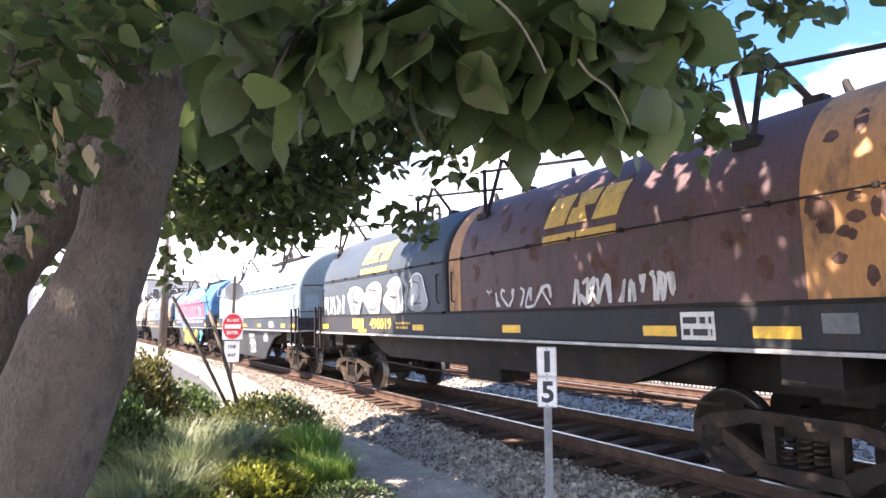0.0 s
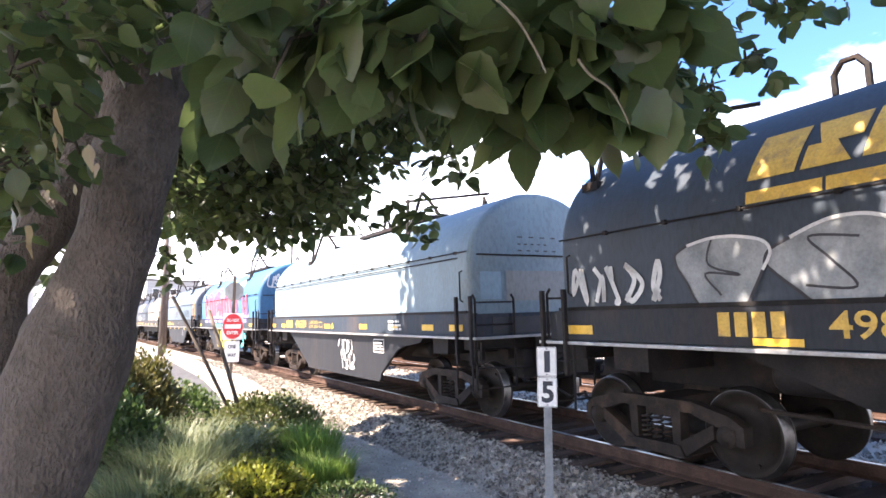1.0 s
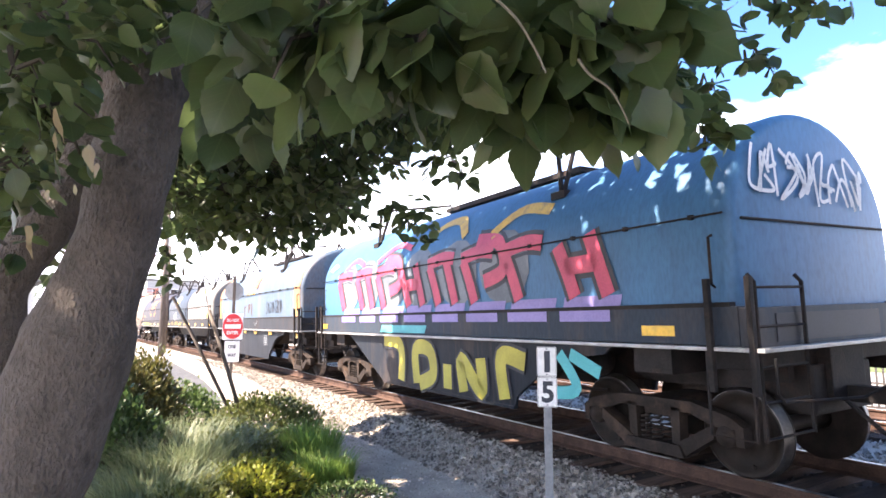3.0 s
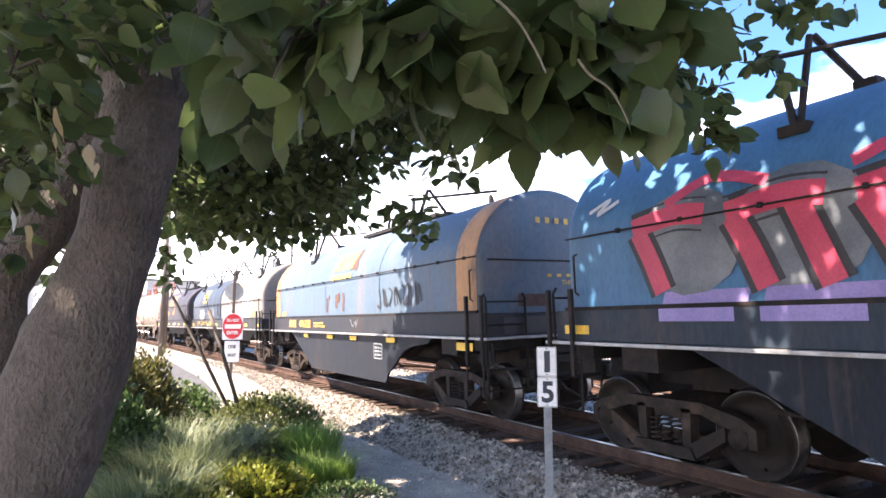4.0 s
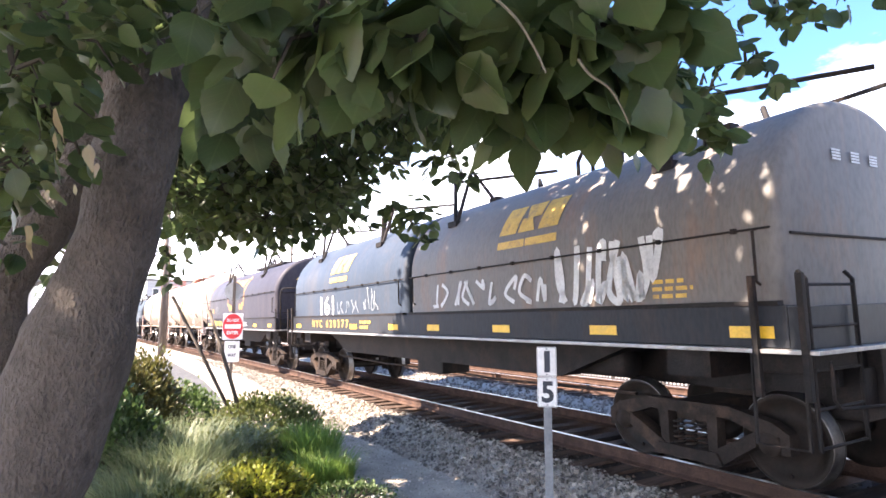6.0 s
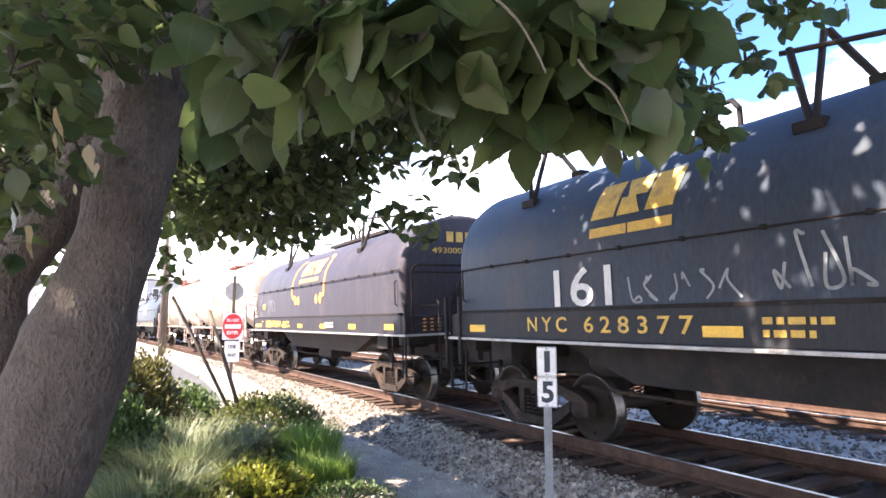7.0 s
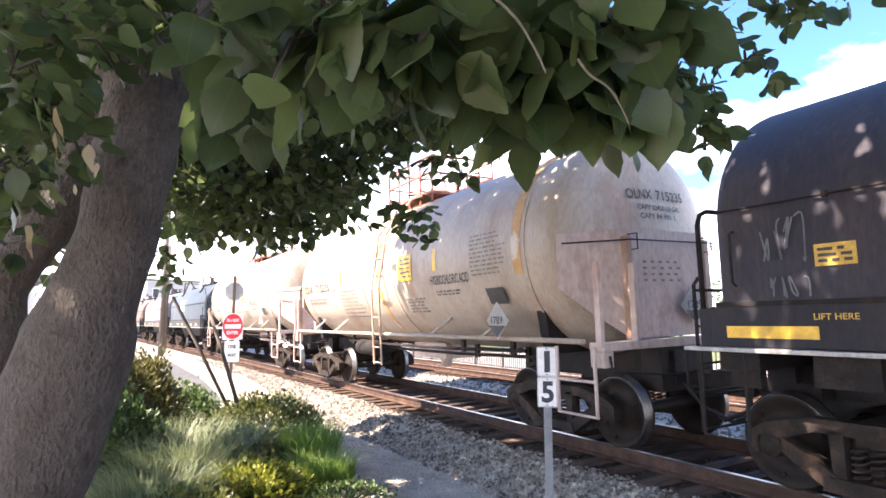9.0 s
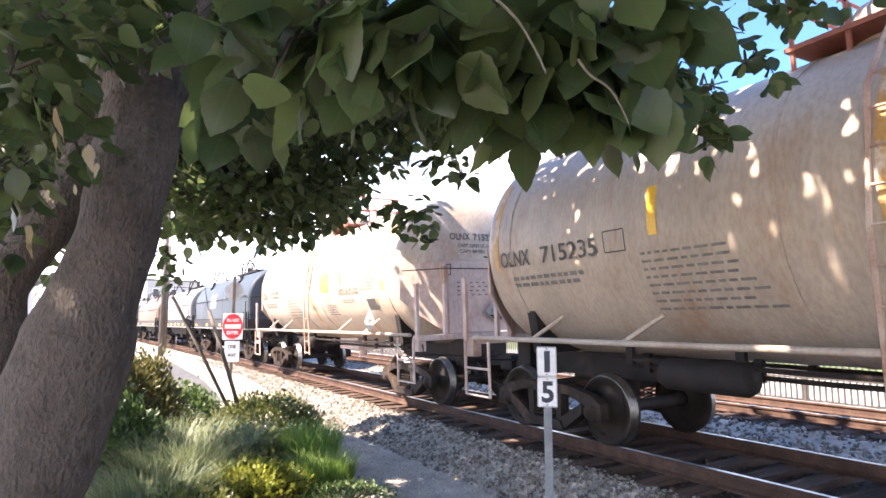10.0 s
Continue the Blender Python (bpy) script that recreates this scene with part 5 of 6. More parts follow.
        for z0 in (0.5,):
            tube(bm, [(-1.56, sgn * (h - 0.1), 1.3), (-1.56, sgn * (h - 0.1), z0), (-1.56, sgn * (h - 0.75), z0), (-1.56, sgn * (h - 0.75), 1.3)], 0.025, 6)
            tube(bm, [(-1.56, sgn * (h - 0.1), 0.9), (-1.56, sgn * (h - 0.75), 0.9)], 0.02, 6)
        part("step", bm, TANK_BEIGE, car, "white painted step iron")
    bm = bmesh.new()
    tube(bm, [(-1.52, -h + 0.3, 1.36), (-1.52, h - 0.3, 1.36)], 0.035, 8)
    for y in (-2.0, 2.8, -3.6, 4.4):
        tube(bm, [(-1.52, y, 1.36), (-1.30, y - 0.42, 1.66)], 0.028, 6)
    part("running_rail", bm, TANK_WHITE, car, "white side running rail")
    bm = bmesh.new()
    for y in (-0.16, 0.2):
        tube(bm, [(-1.60, y, 0.75), (-1.64, y, 2.3), (-1.45, y, 3.4), (-0.85, y, 4.15)], 0.022, 6)
    for k in range(11):
        z = 0.8 + k * 0.3
        x = -1.62 if z < 2.3 else (-1.64 + (z - 2.3) * 0.17 if z < 3.4 else -1.45 + (z - 3.4) * 0.8)
        tube(bm, [(x, -0.16, z), (x, 0.2, z)], 0.014, 5)
    part("ladder", bm, LADDER_PAINT, car, "beige ladder browned by rust")
    bm = bmesh.new()
    for y in (-0.9, -0.4, 0.1, 0.6, 1.1):
        for x in (-0.75, 0.75):
            tube(bm, [(x, y, 3.9), (x, y, 4.95)], 0.025, 6)
    for z in (4.6, 4.95):
        tube(bm, [(-0.75, -0.9, z), (-0.75, 1.1, z), (0.75, 1.1, z), (0.75, -0.9, z), (-0.75, -0.9, z)], 0.025, 6)
    box(bm, -0.8, 0.8, -0.95, 1.15, 4.16, 4.21)
    part("top_platform", bm, RUST_RED, car, "rust-red manway platform and railing")
    bm = bmesh.new()
    lathe(bm, [(0.0, 0.45), (0.35, 0.45), (0.42, 0.40), (0.42, 0.001)], 1, 24)
    for v in bm.verts:
        v.co = Vector((v.co.y, v.co.z + 0.45, v.co.x + 4.1))
    part("manway", bm, TANK_WHITE, car)
    # hazard placard, black info board
    for pos in ("side", "end"):
        bm = bmesh.new()
        r = 0.27
        pts = [(0, -r), (r, 0), (0, r), (-r, 0)]
        if pos == "side":
            f = bm.faces.new([bm.verts.new((-1.63, -4.22 + u, 1.62 + v)) for u, v in pts])
        else:
            f = bm.faces.new([bm.verts.new((0.40 + u, -h + 0.19, 1.76 + v)) for u, v in pts])
        bmesh.ops.solidify(bm, geom=[f], thickness=0.01)
        pl = part("hazard_placard", bm, LETTER_WHITE, car, "white diamond placard with black half")
        bm = text_bm("1789", 0.28, 0.11)
        for v in bm.verts:
            v.co = Vector((-1.642, -4.08 - v.co.x, 1.57 + v.co.y)) if pos == "side" else Vector((0.26 + v.co.x, -h + 0.172, 1.71 + v.co.y))
        part("lettering", bm, LETTER_BLACK, pl)
        bm = bmesh.new()
        pts = [(0, -r + 0.03), (0.2, -0.07), (-0.2, -0.07)]
        f = bm.faces.new([bm.verts.new((-1.642, -4.22 + u, 1.62 + v) if pos == "side" else (0.40 + u, -h + 0.172, 1.76 + v)) for u, v in pts])
        part("black_half", bm, LETTER_BLACK, pl)
    bm = bmesh.new()
    box(bm, -0.42, 0.42, -0.7, 0.7, 0.82, 1.14, 0.05)
    tube(bm, [(0, 0, 0.9), (0, 0, 0.62)], 0.12, 12)
    part("bottom_outlet", bm, TANK_BEIGE, car, "rust-browned bottom outlet skid")
    for x, z in ((-0.75, 1.12), (-0.45, 1.0), (0.55, 1.02)):
        bm = bmesh.new()
        tube(bm, [(x, -h + 2.4, z), (x, -1.2, z - 0.04), (x, 1.2, z - 0.04), (x, h - 2.4, z)], 0.03, 6)
        for y in (-3.4, -1.9, 1.9, 3.4):
            box(bm, x - 0.03, x + 0.03, y - 0.05, y + 0.05, z - 0.08, z + 0.16)
        part("brake_rod", bm, STEEL_DARK, car)
    bm = bmesh.new()
    lathe(bm, [(-0.55, 0.001), (-0.55, 0.14), (-0.48, 0.18), (0.48, 0.18), (0.55, 0.14), (0.55, 0.001)], 1, 16)
    for v in bm.verts:
        v.co = Vector((v.co.y - 0.8, v.co.x + 2.3, v.co.z + 0.98))
    part("air_reservoir", bm, STEEL_DARK, car)
    patch(tank, "info_board", -4.18, -3.74, 1.86, 2.10, LETTER_BLACK, tank_half, 0.05)
    for y, z, w, tall, s in ((-0.52, 3.20, 0.46, 0.14, "OLNX"), (0.02, 3.20, 0.60, 0.14, "715235"), (-0.36, 3.05, 0.86, 0.075, "CAPY 22450 US GAL"), (-0.33, 2.93, 0.72, 0.075, "CAPY 84 980  L")):
        bm = text_bm(s, w, tall)
        for v in bm.verts:
            x, zz = y + v.co.x, z + v.co.y
            rr = min(0.999, math.hypot(x, zz - TANK_Z) / TANK_R)
            v.co = Vector((x, -(e - 0.55 + 0.55 * math.sqrt(1 - rr * rr)) - 0.015, zz))
        part("lettering", bm, LETTER_BLACK, tank)
    for sgn in (-1, 1):
        add_truck(car, sgn * (h - 1.4), turning)
        coupler(car, sgn * (h - 0.1), sgn)
    CARS.append((car, (q0 + q1) / 2))
    return car


car_one()
car_silver()
car_blue()
car_steel()
car_two_hoods()
car_black()
tank_car(84.35, 96.6, True)
tank_car(98.2, 110.45, True)
for a, material, name, body in ((112.0, BLUEGREY_HOOD, "blue-grey coil car with a plain rounded hood", SLATE), (125.6, GREY_HOOD, "grey coil car with a plain rounded hood", SLATE), (139.2, RUSTY_HOOD, "rust-brown coil car with a plain rounded hood", SLATE), (152.8, GREY_HOOD, "grey coil car with a dusty rounded hood", NAVY), (166.4, DUSTY_HOOD, "dusty coil car with a rounded hood", SLATE)):
    c, hood, hh = long_hood_car(a, a + 11.7, name, material, "plain weathered hood", body, None, turning=False)
    patch(hood, "painted_panel", 0.3, 1.5, 2.3, 2.9, LETTER_WHITE, hood_half, label="pale painted panel")


def motions():
    # the outer spray stirs by a few centimetres
    walk(SWAY, [(t, pose(0.87 * d, -0.5 * d, -0.5 * e)) for t, d, e in ((0, 0.0, 0.0), (1, 0.004, 0.004), (2, 0.006, -0.004), (3, 0.02, 0.0), (4, 0.035, 0.02), (4.6, 0.055, 0.035), (5.2, 0.02, 0.03), (5.8, 0.01, 0.03), (6.8, 0.0, 0.02), (7.5, 0.005, 0.01), (8.2, 0.0, 0.0), (8.6, 0.012, 0.02), (9, 0.008, 0.008), (9.5, 0.014, 0.0), (10, 0.012, 0.01))])
    for car, q in CARS:
        rows = []
        for k in range(21):
            t = k * 0.5
            s = q - SPEED * t
            p = track(s, 0, 0.027)
            rows.append((t, pose(p.x, p.y, p.z, 0, -CANT, math.degrees(s / CURVE))))
        walk(car, rows)
    turn = SPEED / WHEEL_R
    for axle, y in AXLES:
        rows = []
        for k in range(151):
            t = min(10.0, k * 2 / FPS)
            rows.append((t, pose(0, y, WHEEL_R, math.degrees(turn * t) % 360)))
        walk(axle, rows)


# ---------- the tree over the camera ----------
def limb(bm, pts, radii, sides=14):
    """A limb with a slightly uneven round."""
    fine, rr = [], []
    n = len(pts)
    for i in range(n - 1):
        p0, p1, p2, p3 = (Vector(pts[max(0, min(n - 1, k))]) for k in (i - 1, i, i + 1, i + 2))
        for k in range(5):
            u = k / 5
            fine.append(0.5 * ((2 * p1) + (p2 - p0) * u + (2 * p0 - 5 * p1 + 4 * p2 - p3) * u * u + (3 * p1 - p0 - 3 * p2 + p3) * u ** 3))
            rr.append(radii[i] + (radii[i + 1] - radii[i]) * u)
    fine.append(Vector(pts[-1]))
    rr.append(radii[-1])
    first = len(bm.verts)
    tube(bm, fine, rr, sides)
    bm.verts.ensure_lookup_table()
    for v in bm.verts[first:]:
        k = noise.noise(v.co * 5.0) * 0.018 + noise.noise(v.co * 16) * 0.006
        v.co += Vector((k, k * 0.6, 0))
    return bm


tree = thing("tree", "broad-leaved tree with a leaning forked trunk, dappled in shade", "tree")
bm = bmesh.new()
limb(bm, [(-0.47, 2.25, -0.5), (-0.36, 2.28, 0.3), (-0.29, 2.46, 0.72), (-0.214, 2.51, 0.974), (-0.159, 2.51, 1.118), (-0.105, 2.51, 1.304), (-0.058, 2.51, 1.50), (-0.040, 2.51, 1.60), (-0.014, 2.51, 1.704), (0.019, 2.51, 1.81), (0.046, 2.51, 1.92), (0.062, 2.51, 2.14), (0.097, 2.51, 2.37), (0.12, 2.51, 2.58), (0.23, 2.66, 3.11), (0.45, 2.85, 4.4)], [0.30, 0.27, 0.23, 0.19, 0.188, 0.185, 0.178, 0.158, 0.142, 0.136, 0.138, 0.145, 0.150, 0.156, 0.13, 0.09], 22)
smooth(part("trunk", bm, BARK, tree, "grey-brown trunk with shallow cracks"), 80)
bm = bmesh.new()
limb(bm, [(-0.34, 2.6, -0.5), (-0.335, 2.75, 0.7), (-0.338, 2.84, 1.28), (-0.36, 2.85, 1.52), (-0.355, 2.86, 1.68), (-0.302, 2.87, 1.78), (-0.25, 2.88, 1.89), (-0.2, 2.9, 2.0), (-0.13, 2.95, 2.12), (-0.05, 3.1, 2.5), (0.0, 3.3, 3.0), (0.0, 3.6, 4.2)], [0.2, 0.16, 0.112, 0.112, 0.1, 0.094, 0.094, 0.1, 0.1, 0.095, 0.085, 0.05], 14)
smooth(part("second_stem", bm, BARK, tree, "thinner second stem, deep in shade"), 80)


def leaf_shape(bm, p, along, normal, size, rnd, fine=False):
    """One broad pointed leaf, folded a little along its midrib."""
    along = along.normalized()
    side = along.cross(normal).normalized()
    up = side.cross(along)
    w = size * rnd.uniform(0.36, 0.44)
    fold = size * rnd.uniform(0.03, 0.1)
    droop = size * rnd.uniform(0.05, 0.22)
    wave = rnd.uniform(0, 6.283)
    if fine:
        base = ((0.0, 0.0), (0.05, 0.38), (0.1, 0.62), (0.16, 0.80), (0.23, 0.92), (0.31, 0.99), (0.39, 1.0), (0.47, 0.97), (0.55, 0.90), (0.63, 0.80), (0.71, 0.67), (0.78, 0.52), (0.85, 0.36), (0.91, 0.21), (0.96, 0.09), (1.0, 0.0))
        steps = [(u, k * (0.955 if i % 2 else 1.02)) for i, (u, k) in enumerate(base)]
    else:
        steps = ((0.0, 0.0), (0.14, 0.75), (0.42, 1.0), (0.75, 0.60), (1.0, 0.0))
    mid, left, right, chart = [], [], [], {}
    for u, k in steps:
        c = p + along * size * u - up * (fold * math.sin(math.pi * u) + droop * u * u)
        mid.append(bm.verts.new(c))
        chart[mid[-1]] = (u, 0.0)
        if 0 < u < 1:
            rip = up * (size * 0.03 * math.sin(9 * u + wave)) if fine else up * 0.0
            lift = up * fold * k
            left.append(bm.verts.new(c + side * w * k + lift + rip))
            right.append(bm.verts.new(c - side * w * k + lift - rip))
            chart[left[-1]], chart[right[-1]] = (u, k), (u, -k)
    n = len(steps)
    layer = bm.loops.layers.uv.verify()
    for rim, flip in ((left, False), (right, True)):
        tris = [(mid[0], mid[1], rim[0])]
        for k in range(1, n - 2):
            tris += [(mid[k], mid[k + 1], rim[k], rim[k - 1])]
        tris += [(mid[n - 2], mid[n - 1], rim[n - 3])]
        for f in tris:
            face = bm.faces.new(tuple(reversed(f)) if flip else f)
            face.smooth = True
            for loop in face.loops:
                loop[layer].uv = chart[loop.vert]


def bough(name, spots, leaf0, leaf1, density, seed, label, root=None):
    """Twigs and leaves in clumps about spots of (x, y, z, r)."""
    rnd = random.Random(seed)
    bm, tw = bmesh.new(), bmesh.new()
    for x, y, z, r in spots:
        c = Vector((x, y, z))
        n = max(6, int(density * r * r))
        for k in range(n):
            d = Vector((rnd.gauss(0, 1), rnd.gauss(0, 1), rnd.gauss(0, 0.7))).normalized() * r * rnd.random() ** 0.45
            p = c + d
            out = (d.normalized() * 0.6 + Vector((rnd.uniform(-1, 1), rnd.uniform(-1, 1), rnd.uniform(-1.7, -0.2) if seed == 23 else rnd.uniform(-0.9, 0.15)))).normalized()
            nrm = Vector((rnd.uniform(-0.7, 0.7), rnd.uniform(-0.7, 0.7), 1)).normalized()
            leaf_shape(bm, p, out, nrm, rnd.uniform(leaf0, leaf1), rnd, seed in (23, 24, 25))
            if k % 9 == 0:
                tube(tw, [c + d * 0.1, c + d * 0.6 + Vector((0, 0, 0.04)), p], [0.007, 0.005, 0.003], 4)
    tagged(part("twig_growth", tw, TWIG, tree), kind="stuff")
    return tagged(part(name, bm, LEAF, tree, label), kind="stuff")


for name, spots, l0, l1, dens, seed, label in (
    ("crown", [(0.49, 5.59, 2.70, 0.42), (0.61, 5.34, 2.37, 0.20), (0.91, 5.58, 2.74, 0.42), (1.19, 5.22, 2.47, 0.26), (1.11, 4.97, 2.94, 0.45), (1.55, 5.10, 2.72, 0.32), (1.70, 4.70, 2.51, 0.20), (1.53, 4.92, 3.24, 0.50), (1.83, 4.49, 3.41, 0.50), (1.89, 4.13, 2.43, 0.14), (2.00, 3.96, 2.37, 0.20), (2.06, 3.95, 2.18, 0.08), (2.03, 4.45, 2.89, 0.17), (1.89, 4.55, 2.72, 0.10), (2.25, 3.98, 2.83, 0.20), (2.37, 3.83, 2.69, 0.12), (2.11, 4.10, 3.38, 0.45), (2.41, 3.72, 3.22, 0.40), (2.46, 3.50, 2.98, 0.16), (0.43, 5.02, 2.06, 0.14), (0.43, 5.04, 1.91, 0.10), (1.28, 4.98, 2.20, 0.08), (1.89, 4.60, 2.42, 0.09)], 0.075, 0.115, 1050, 21, "dark green backlit leaves in drooping sprays"),
    ("crown", [(0.63, 6.90, 3.53, 0.70), (1.16, 6.58, 3.66, 0.70), (1.69, 6.25, 3.84, 0.70), (0.89, 6.94, 3.00, 0.50), (1.44, 6.62, 3.07, 0.45), (1.86, 6.36, 3.19, 0.35), (2.21, 5.89, 3.50, 0.40), (2.61, 5.60, 3.87, 0.50), (3.04, 5.13, 3.85, 0.40), (-0.57, 4.81, 2.78, 0.4), (-0.48, 5.08, 2.53, 0.4), (-0.31, 4.86, 2.67, 0.35), (-0.61, 5.12, 2.24, 0.35), (-0.30, 4.77, 3.01, 0.4), (-0.56, 4.71, 3.14, 0.45), (0.68, 6.38, 2.58, 0.3), (1.06, 6.42, 2.65, 0.34), (1.47, 6.45, 2.60, 0.28), (1.84, 6.24, 2.69, 0.28), (2.07, 5.99, 3.01, 0.34), (2.17, 5.77, 3.28, 0.34), (1.25, 6.62, 3.04, 0.5), (0.74, 6.68, 3.12, 0.5), (1.81, 6.37, 3.12, 0.42), (2.43, 5.35, 3.54, 0.34), (2.73, 4.94, 3.59, 0.34), (2.89, 4.38, 3.52, 0.34), (2.98, 3.82, 3.45, 0.34)], 0.12, 0.17, 950, 27, "dense leaves of the far boughs"),
    ("crown", [(0.42, 3.06, 2.84, 0.38), (0.71, 2.89, 2.84, 0.38), (1.01, 2.72, 2.87, 0.38), (1.41, 2.49, 2.87, 0.38), (1.71, 2.32, 2.84, 0.30), (1.83, 2.04, 2.67, 0.25), (2.01, 1.93, 2.75, 0.30), (2.19, 1.81, 2.91, 0.30), (2.19, 1.73, 2.66, 0.15), (-0.40, 3.75, 2.92, 0.50), (-0.10, 3.55, 3.10, 0.50), (-0.48, 4.09, 2.43, 0.50), (-0.39, 4.33, 2.07, 0.30), (0.12, 3.42, 3.10, 0.40), (0.90, 2.96, 3.20, 0.40), (1.67, 2.52, 3.23, 0.40), (1.33, 2.72, 3.16, 0.40), (2.07, 2.30, 3.20, 0.40), (0.43, 3.23, 3.23, 0.40)], 0.09, 0.125, 800, 22, "dark green leaves between the boughs"),
    ("crown", [(0.23, 1.29, 2.19, 0.16), (0.27, 1.51, 2.08, 0.11), (0.35, 1.16, 2.17, 0.18), (0.52, 1.12, 2.19, 0.20), (0.52, 1.02, 2.10, 0.10), (0.68, 1.03, 2.19, 0.20), (0.76, 1.11, 2.13, 0.13), (0.82, 0.95, 2.15, 0.20), (0.84, 1.02, 2.04, 0.09), (0.93, 0.89, 2.20, 0.17), (0.98, 0.87, 2.19, 0.12), (0.97, 0.89, 2.08, 0.10), (1.02, 0.90, 2.04, 0.05), (1.04, 0.86, 2.22, 0.10), (1.13, 0.91, 2.10, 0.05), (0.92, 0.93, 2.03, 0.06)], 0.105, 0.16, 1000, 23, "large dark green leaves hanging close overhead"),
    ("crown", [(-0.22, 1.98, 2.38, 0.20), (-0.22, 2.12, 2.21, 0.20), (-0.26, 2.29, 1.99, 0.14), (-0.14, 2.05, 2.43, 0.20), (-0.15, 2.10, 2.12, 0.12), (-0.06, 2.21, 2.56, 0.20), (0.07, 2.13, 2.60, 0.20), (0.19, 1.96, 2.53, 0.20), (0.30, 2.70, 2.57, 0.20), (-0.29, 2.45, 1.82, 0.10), (-0.25, 1.90, 2.24, 0.20), (-0.34, 2.22, 2.02, 0.20)], 0.07, 0.11, 900, 24, "leaves about the trunk, some catching sunlight"),
):
    bough(name, spots, l0, l1, dens, seed, label)
SWAY = bough("crown", [(1.93, 1.36, 2.66, 0.08), (1.98, 1.35, 2.58, 0.07), (1.9, 1.4, 2.74, 0.1), (2.12, 1.33, 2.56, 0.06), (2.14, 1.29, 2.58, 0.05), (2.17, 1.29, 2.5, 0.04), (1.89, 1.37, 2.44, 0.06), (1.92, 1.35, 2.42, 0.04), (1.8, 1.4, 2.4, 0.1), (1.86, 1.32, 2.3, 0.05), (1.8, 1.36, 2.28, 0.08), (1.86, 1.35, 2.25, 0.05), (1.88, 1.36, 2.18, 0.04), (1.89, 1.31, 2.23, 0.03), (2.22, 1.36, 2.84, 0.07), (2.32, 1.32, 2.86, 0.07), (2.39, 1.29, 2.84, 0.08), (2.44, 1.21, 2.84, 0.07), (2.47, 1.14, 2.85, 0.06), (2.52, 1.05, 2.83, 0.05)], 0.065, 0.095, 1500, 25, "outer spray of leaves stirring in the breeze")
for line in ([(0.49, 0.711, 2.06), (0.519, 0.689, 2.021), (0.555, 0.688, 1.979), (0.575, 0.682, 1.938)], [(0.66, 0.70, 1.985), (0.677, 0.693, 1.961), (0.705, 0.678, 1.937), (0.724, 0.673, 1.91), (0.74, 0.671, 1.881)]):
    bm = bmesh.new()
    limb(bm, line, [0.0026, 0.0024, 0.002, 0.0017, 0.0014][:len(line)], 6)
    part("twig", bm, TWIG_PALE, tree, "thin pale green-brown twig")
# withered leaves caught beside the trunk; their pale tan also paints sunlit leaves
DRY_LEAF = leafy("dry_leaf", (0.14, 0.12, 0.05), (0.30, 0.23, 0.12), 0.6, 0.4, True)
rnd = random.Random(5)
for x, y, z, size in [(-0.11, 1.43, 2.0, 0.12), (-0.11, 1.46, 1.96, 0.1), (-0.05, 1.5, 1.95, 0.1), (-0.03, 1.54, 1.92, 0.06), (-0.15, 1.58, 1.77, 0.09), (-0.15, 1.58, 1.73, 0.06), (-0.13, 1.66, 1.87, 0.05), (-0.08, 1.72, 1.9, 0.05)]:
    bm = bmesh.new()
    leaf_shape(bm, Vector((x, y, z)), Vector((rnd.uniform(-0.25, 0.25), rnd.uniform(-0.25, 0.25), -1)).normalized(), Vector((-1.0, rnd.uniform(-0.6, 0.3), 0.2)).normalized(), size * 0.62, rnd, True)
    part("dry_leaf", bm, DRY_LEAF, tree, "withered tan leaf hanging down, pale also for sunlit leaves")
def sun_gap(spots):
    """Drop two in three of the added shade clumps that would darken the planting bed."""
    kept = []
    for k, (x, y, z, r) in enumerate(spots):
        run = (z + 0.2) / sun_from.z
        gx, gy = x - run * sun_from.x, y - run * sun_from.y
        if not (1.3 < gx < 3.0 and 6.0 < gy < 11.0 and k % 3):
            kept.append((x, y, z, r))
    return kept


# leaf clumps added above the view to block the sun from train and ground
rnd = random.Random(77)
canopy = []
while len(canopy) < 265:
    x, y, z = rnd.uniform(-3.6, 3.3), rnd.uniform(-4.5, 10.6), rnd.uniform(4.5, 8.6)
    if z > 4.5 + 0.2 * abs(x) and not (y > 5.5 and x < -1.6):
        canopy.append((x, y, z, rnd.uniform(0.55, 0.95)))
# clumps left out here let sun dapples reach the train
canopy = [c for k, c in enumerate(canopy) if not (1.6 < c[1] < 4.8 and c[0] > -0.8 and k % 5 < 2)]
# more added clumps, to close a sun patch on the train's side
canopy += [(1.2, 6.55, 7.0, 0.8), (2.2, 6.45, 5.8, 0.7), (0.4, 6.7, 7.8, 0.8), (1.0, 7.6, 6.6, 0.8), (2.0, 7.4, 5.4, 0.7), (0.6, 8.6, 7.2, 0.8), (1.8, 8.4, 5.6, 0.7)]
canopy = sun_gap(canopy)
bough("crown", canopy, 0.20, 0.28, 200, 26, "added upper leaf clumps, mostly out of view, that shade train and ground")
# unseen clumps towards the sun, added to shade the trunk and near ground
canopy = [(rnd.uniform(-9.5, -3.0), rnd.uniform(-5.0, 5.2), rnd.uniform(4.6, 8.4), rnd.uniform(0.6, 1.0)) for _ in range(80)]
canopy += [(rnd.uniform(-8.0, -3.0), rnd.uniform(6.0, 12.0), rnd.uniform(4.6, 8.4), rnd.uniform(0.5, 0.8)) for _ in range(26)]
canopy = sun_gap(canopy)
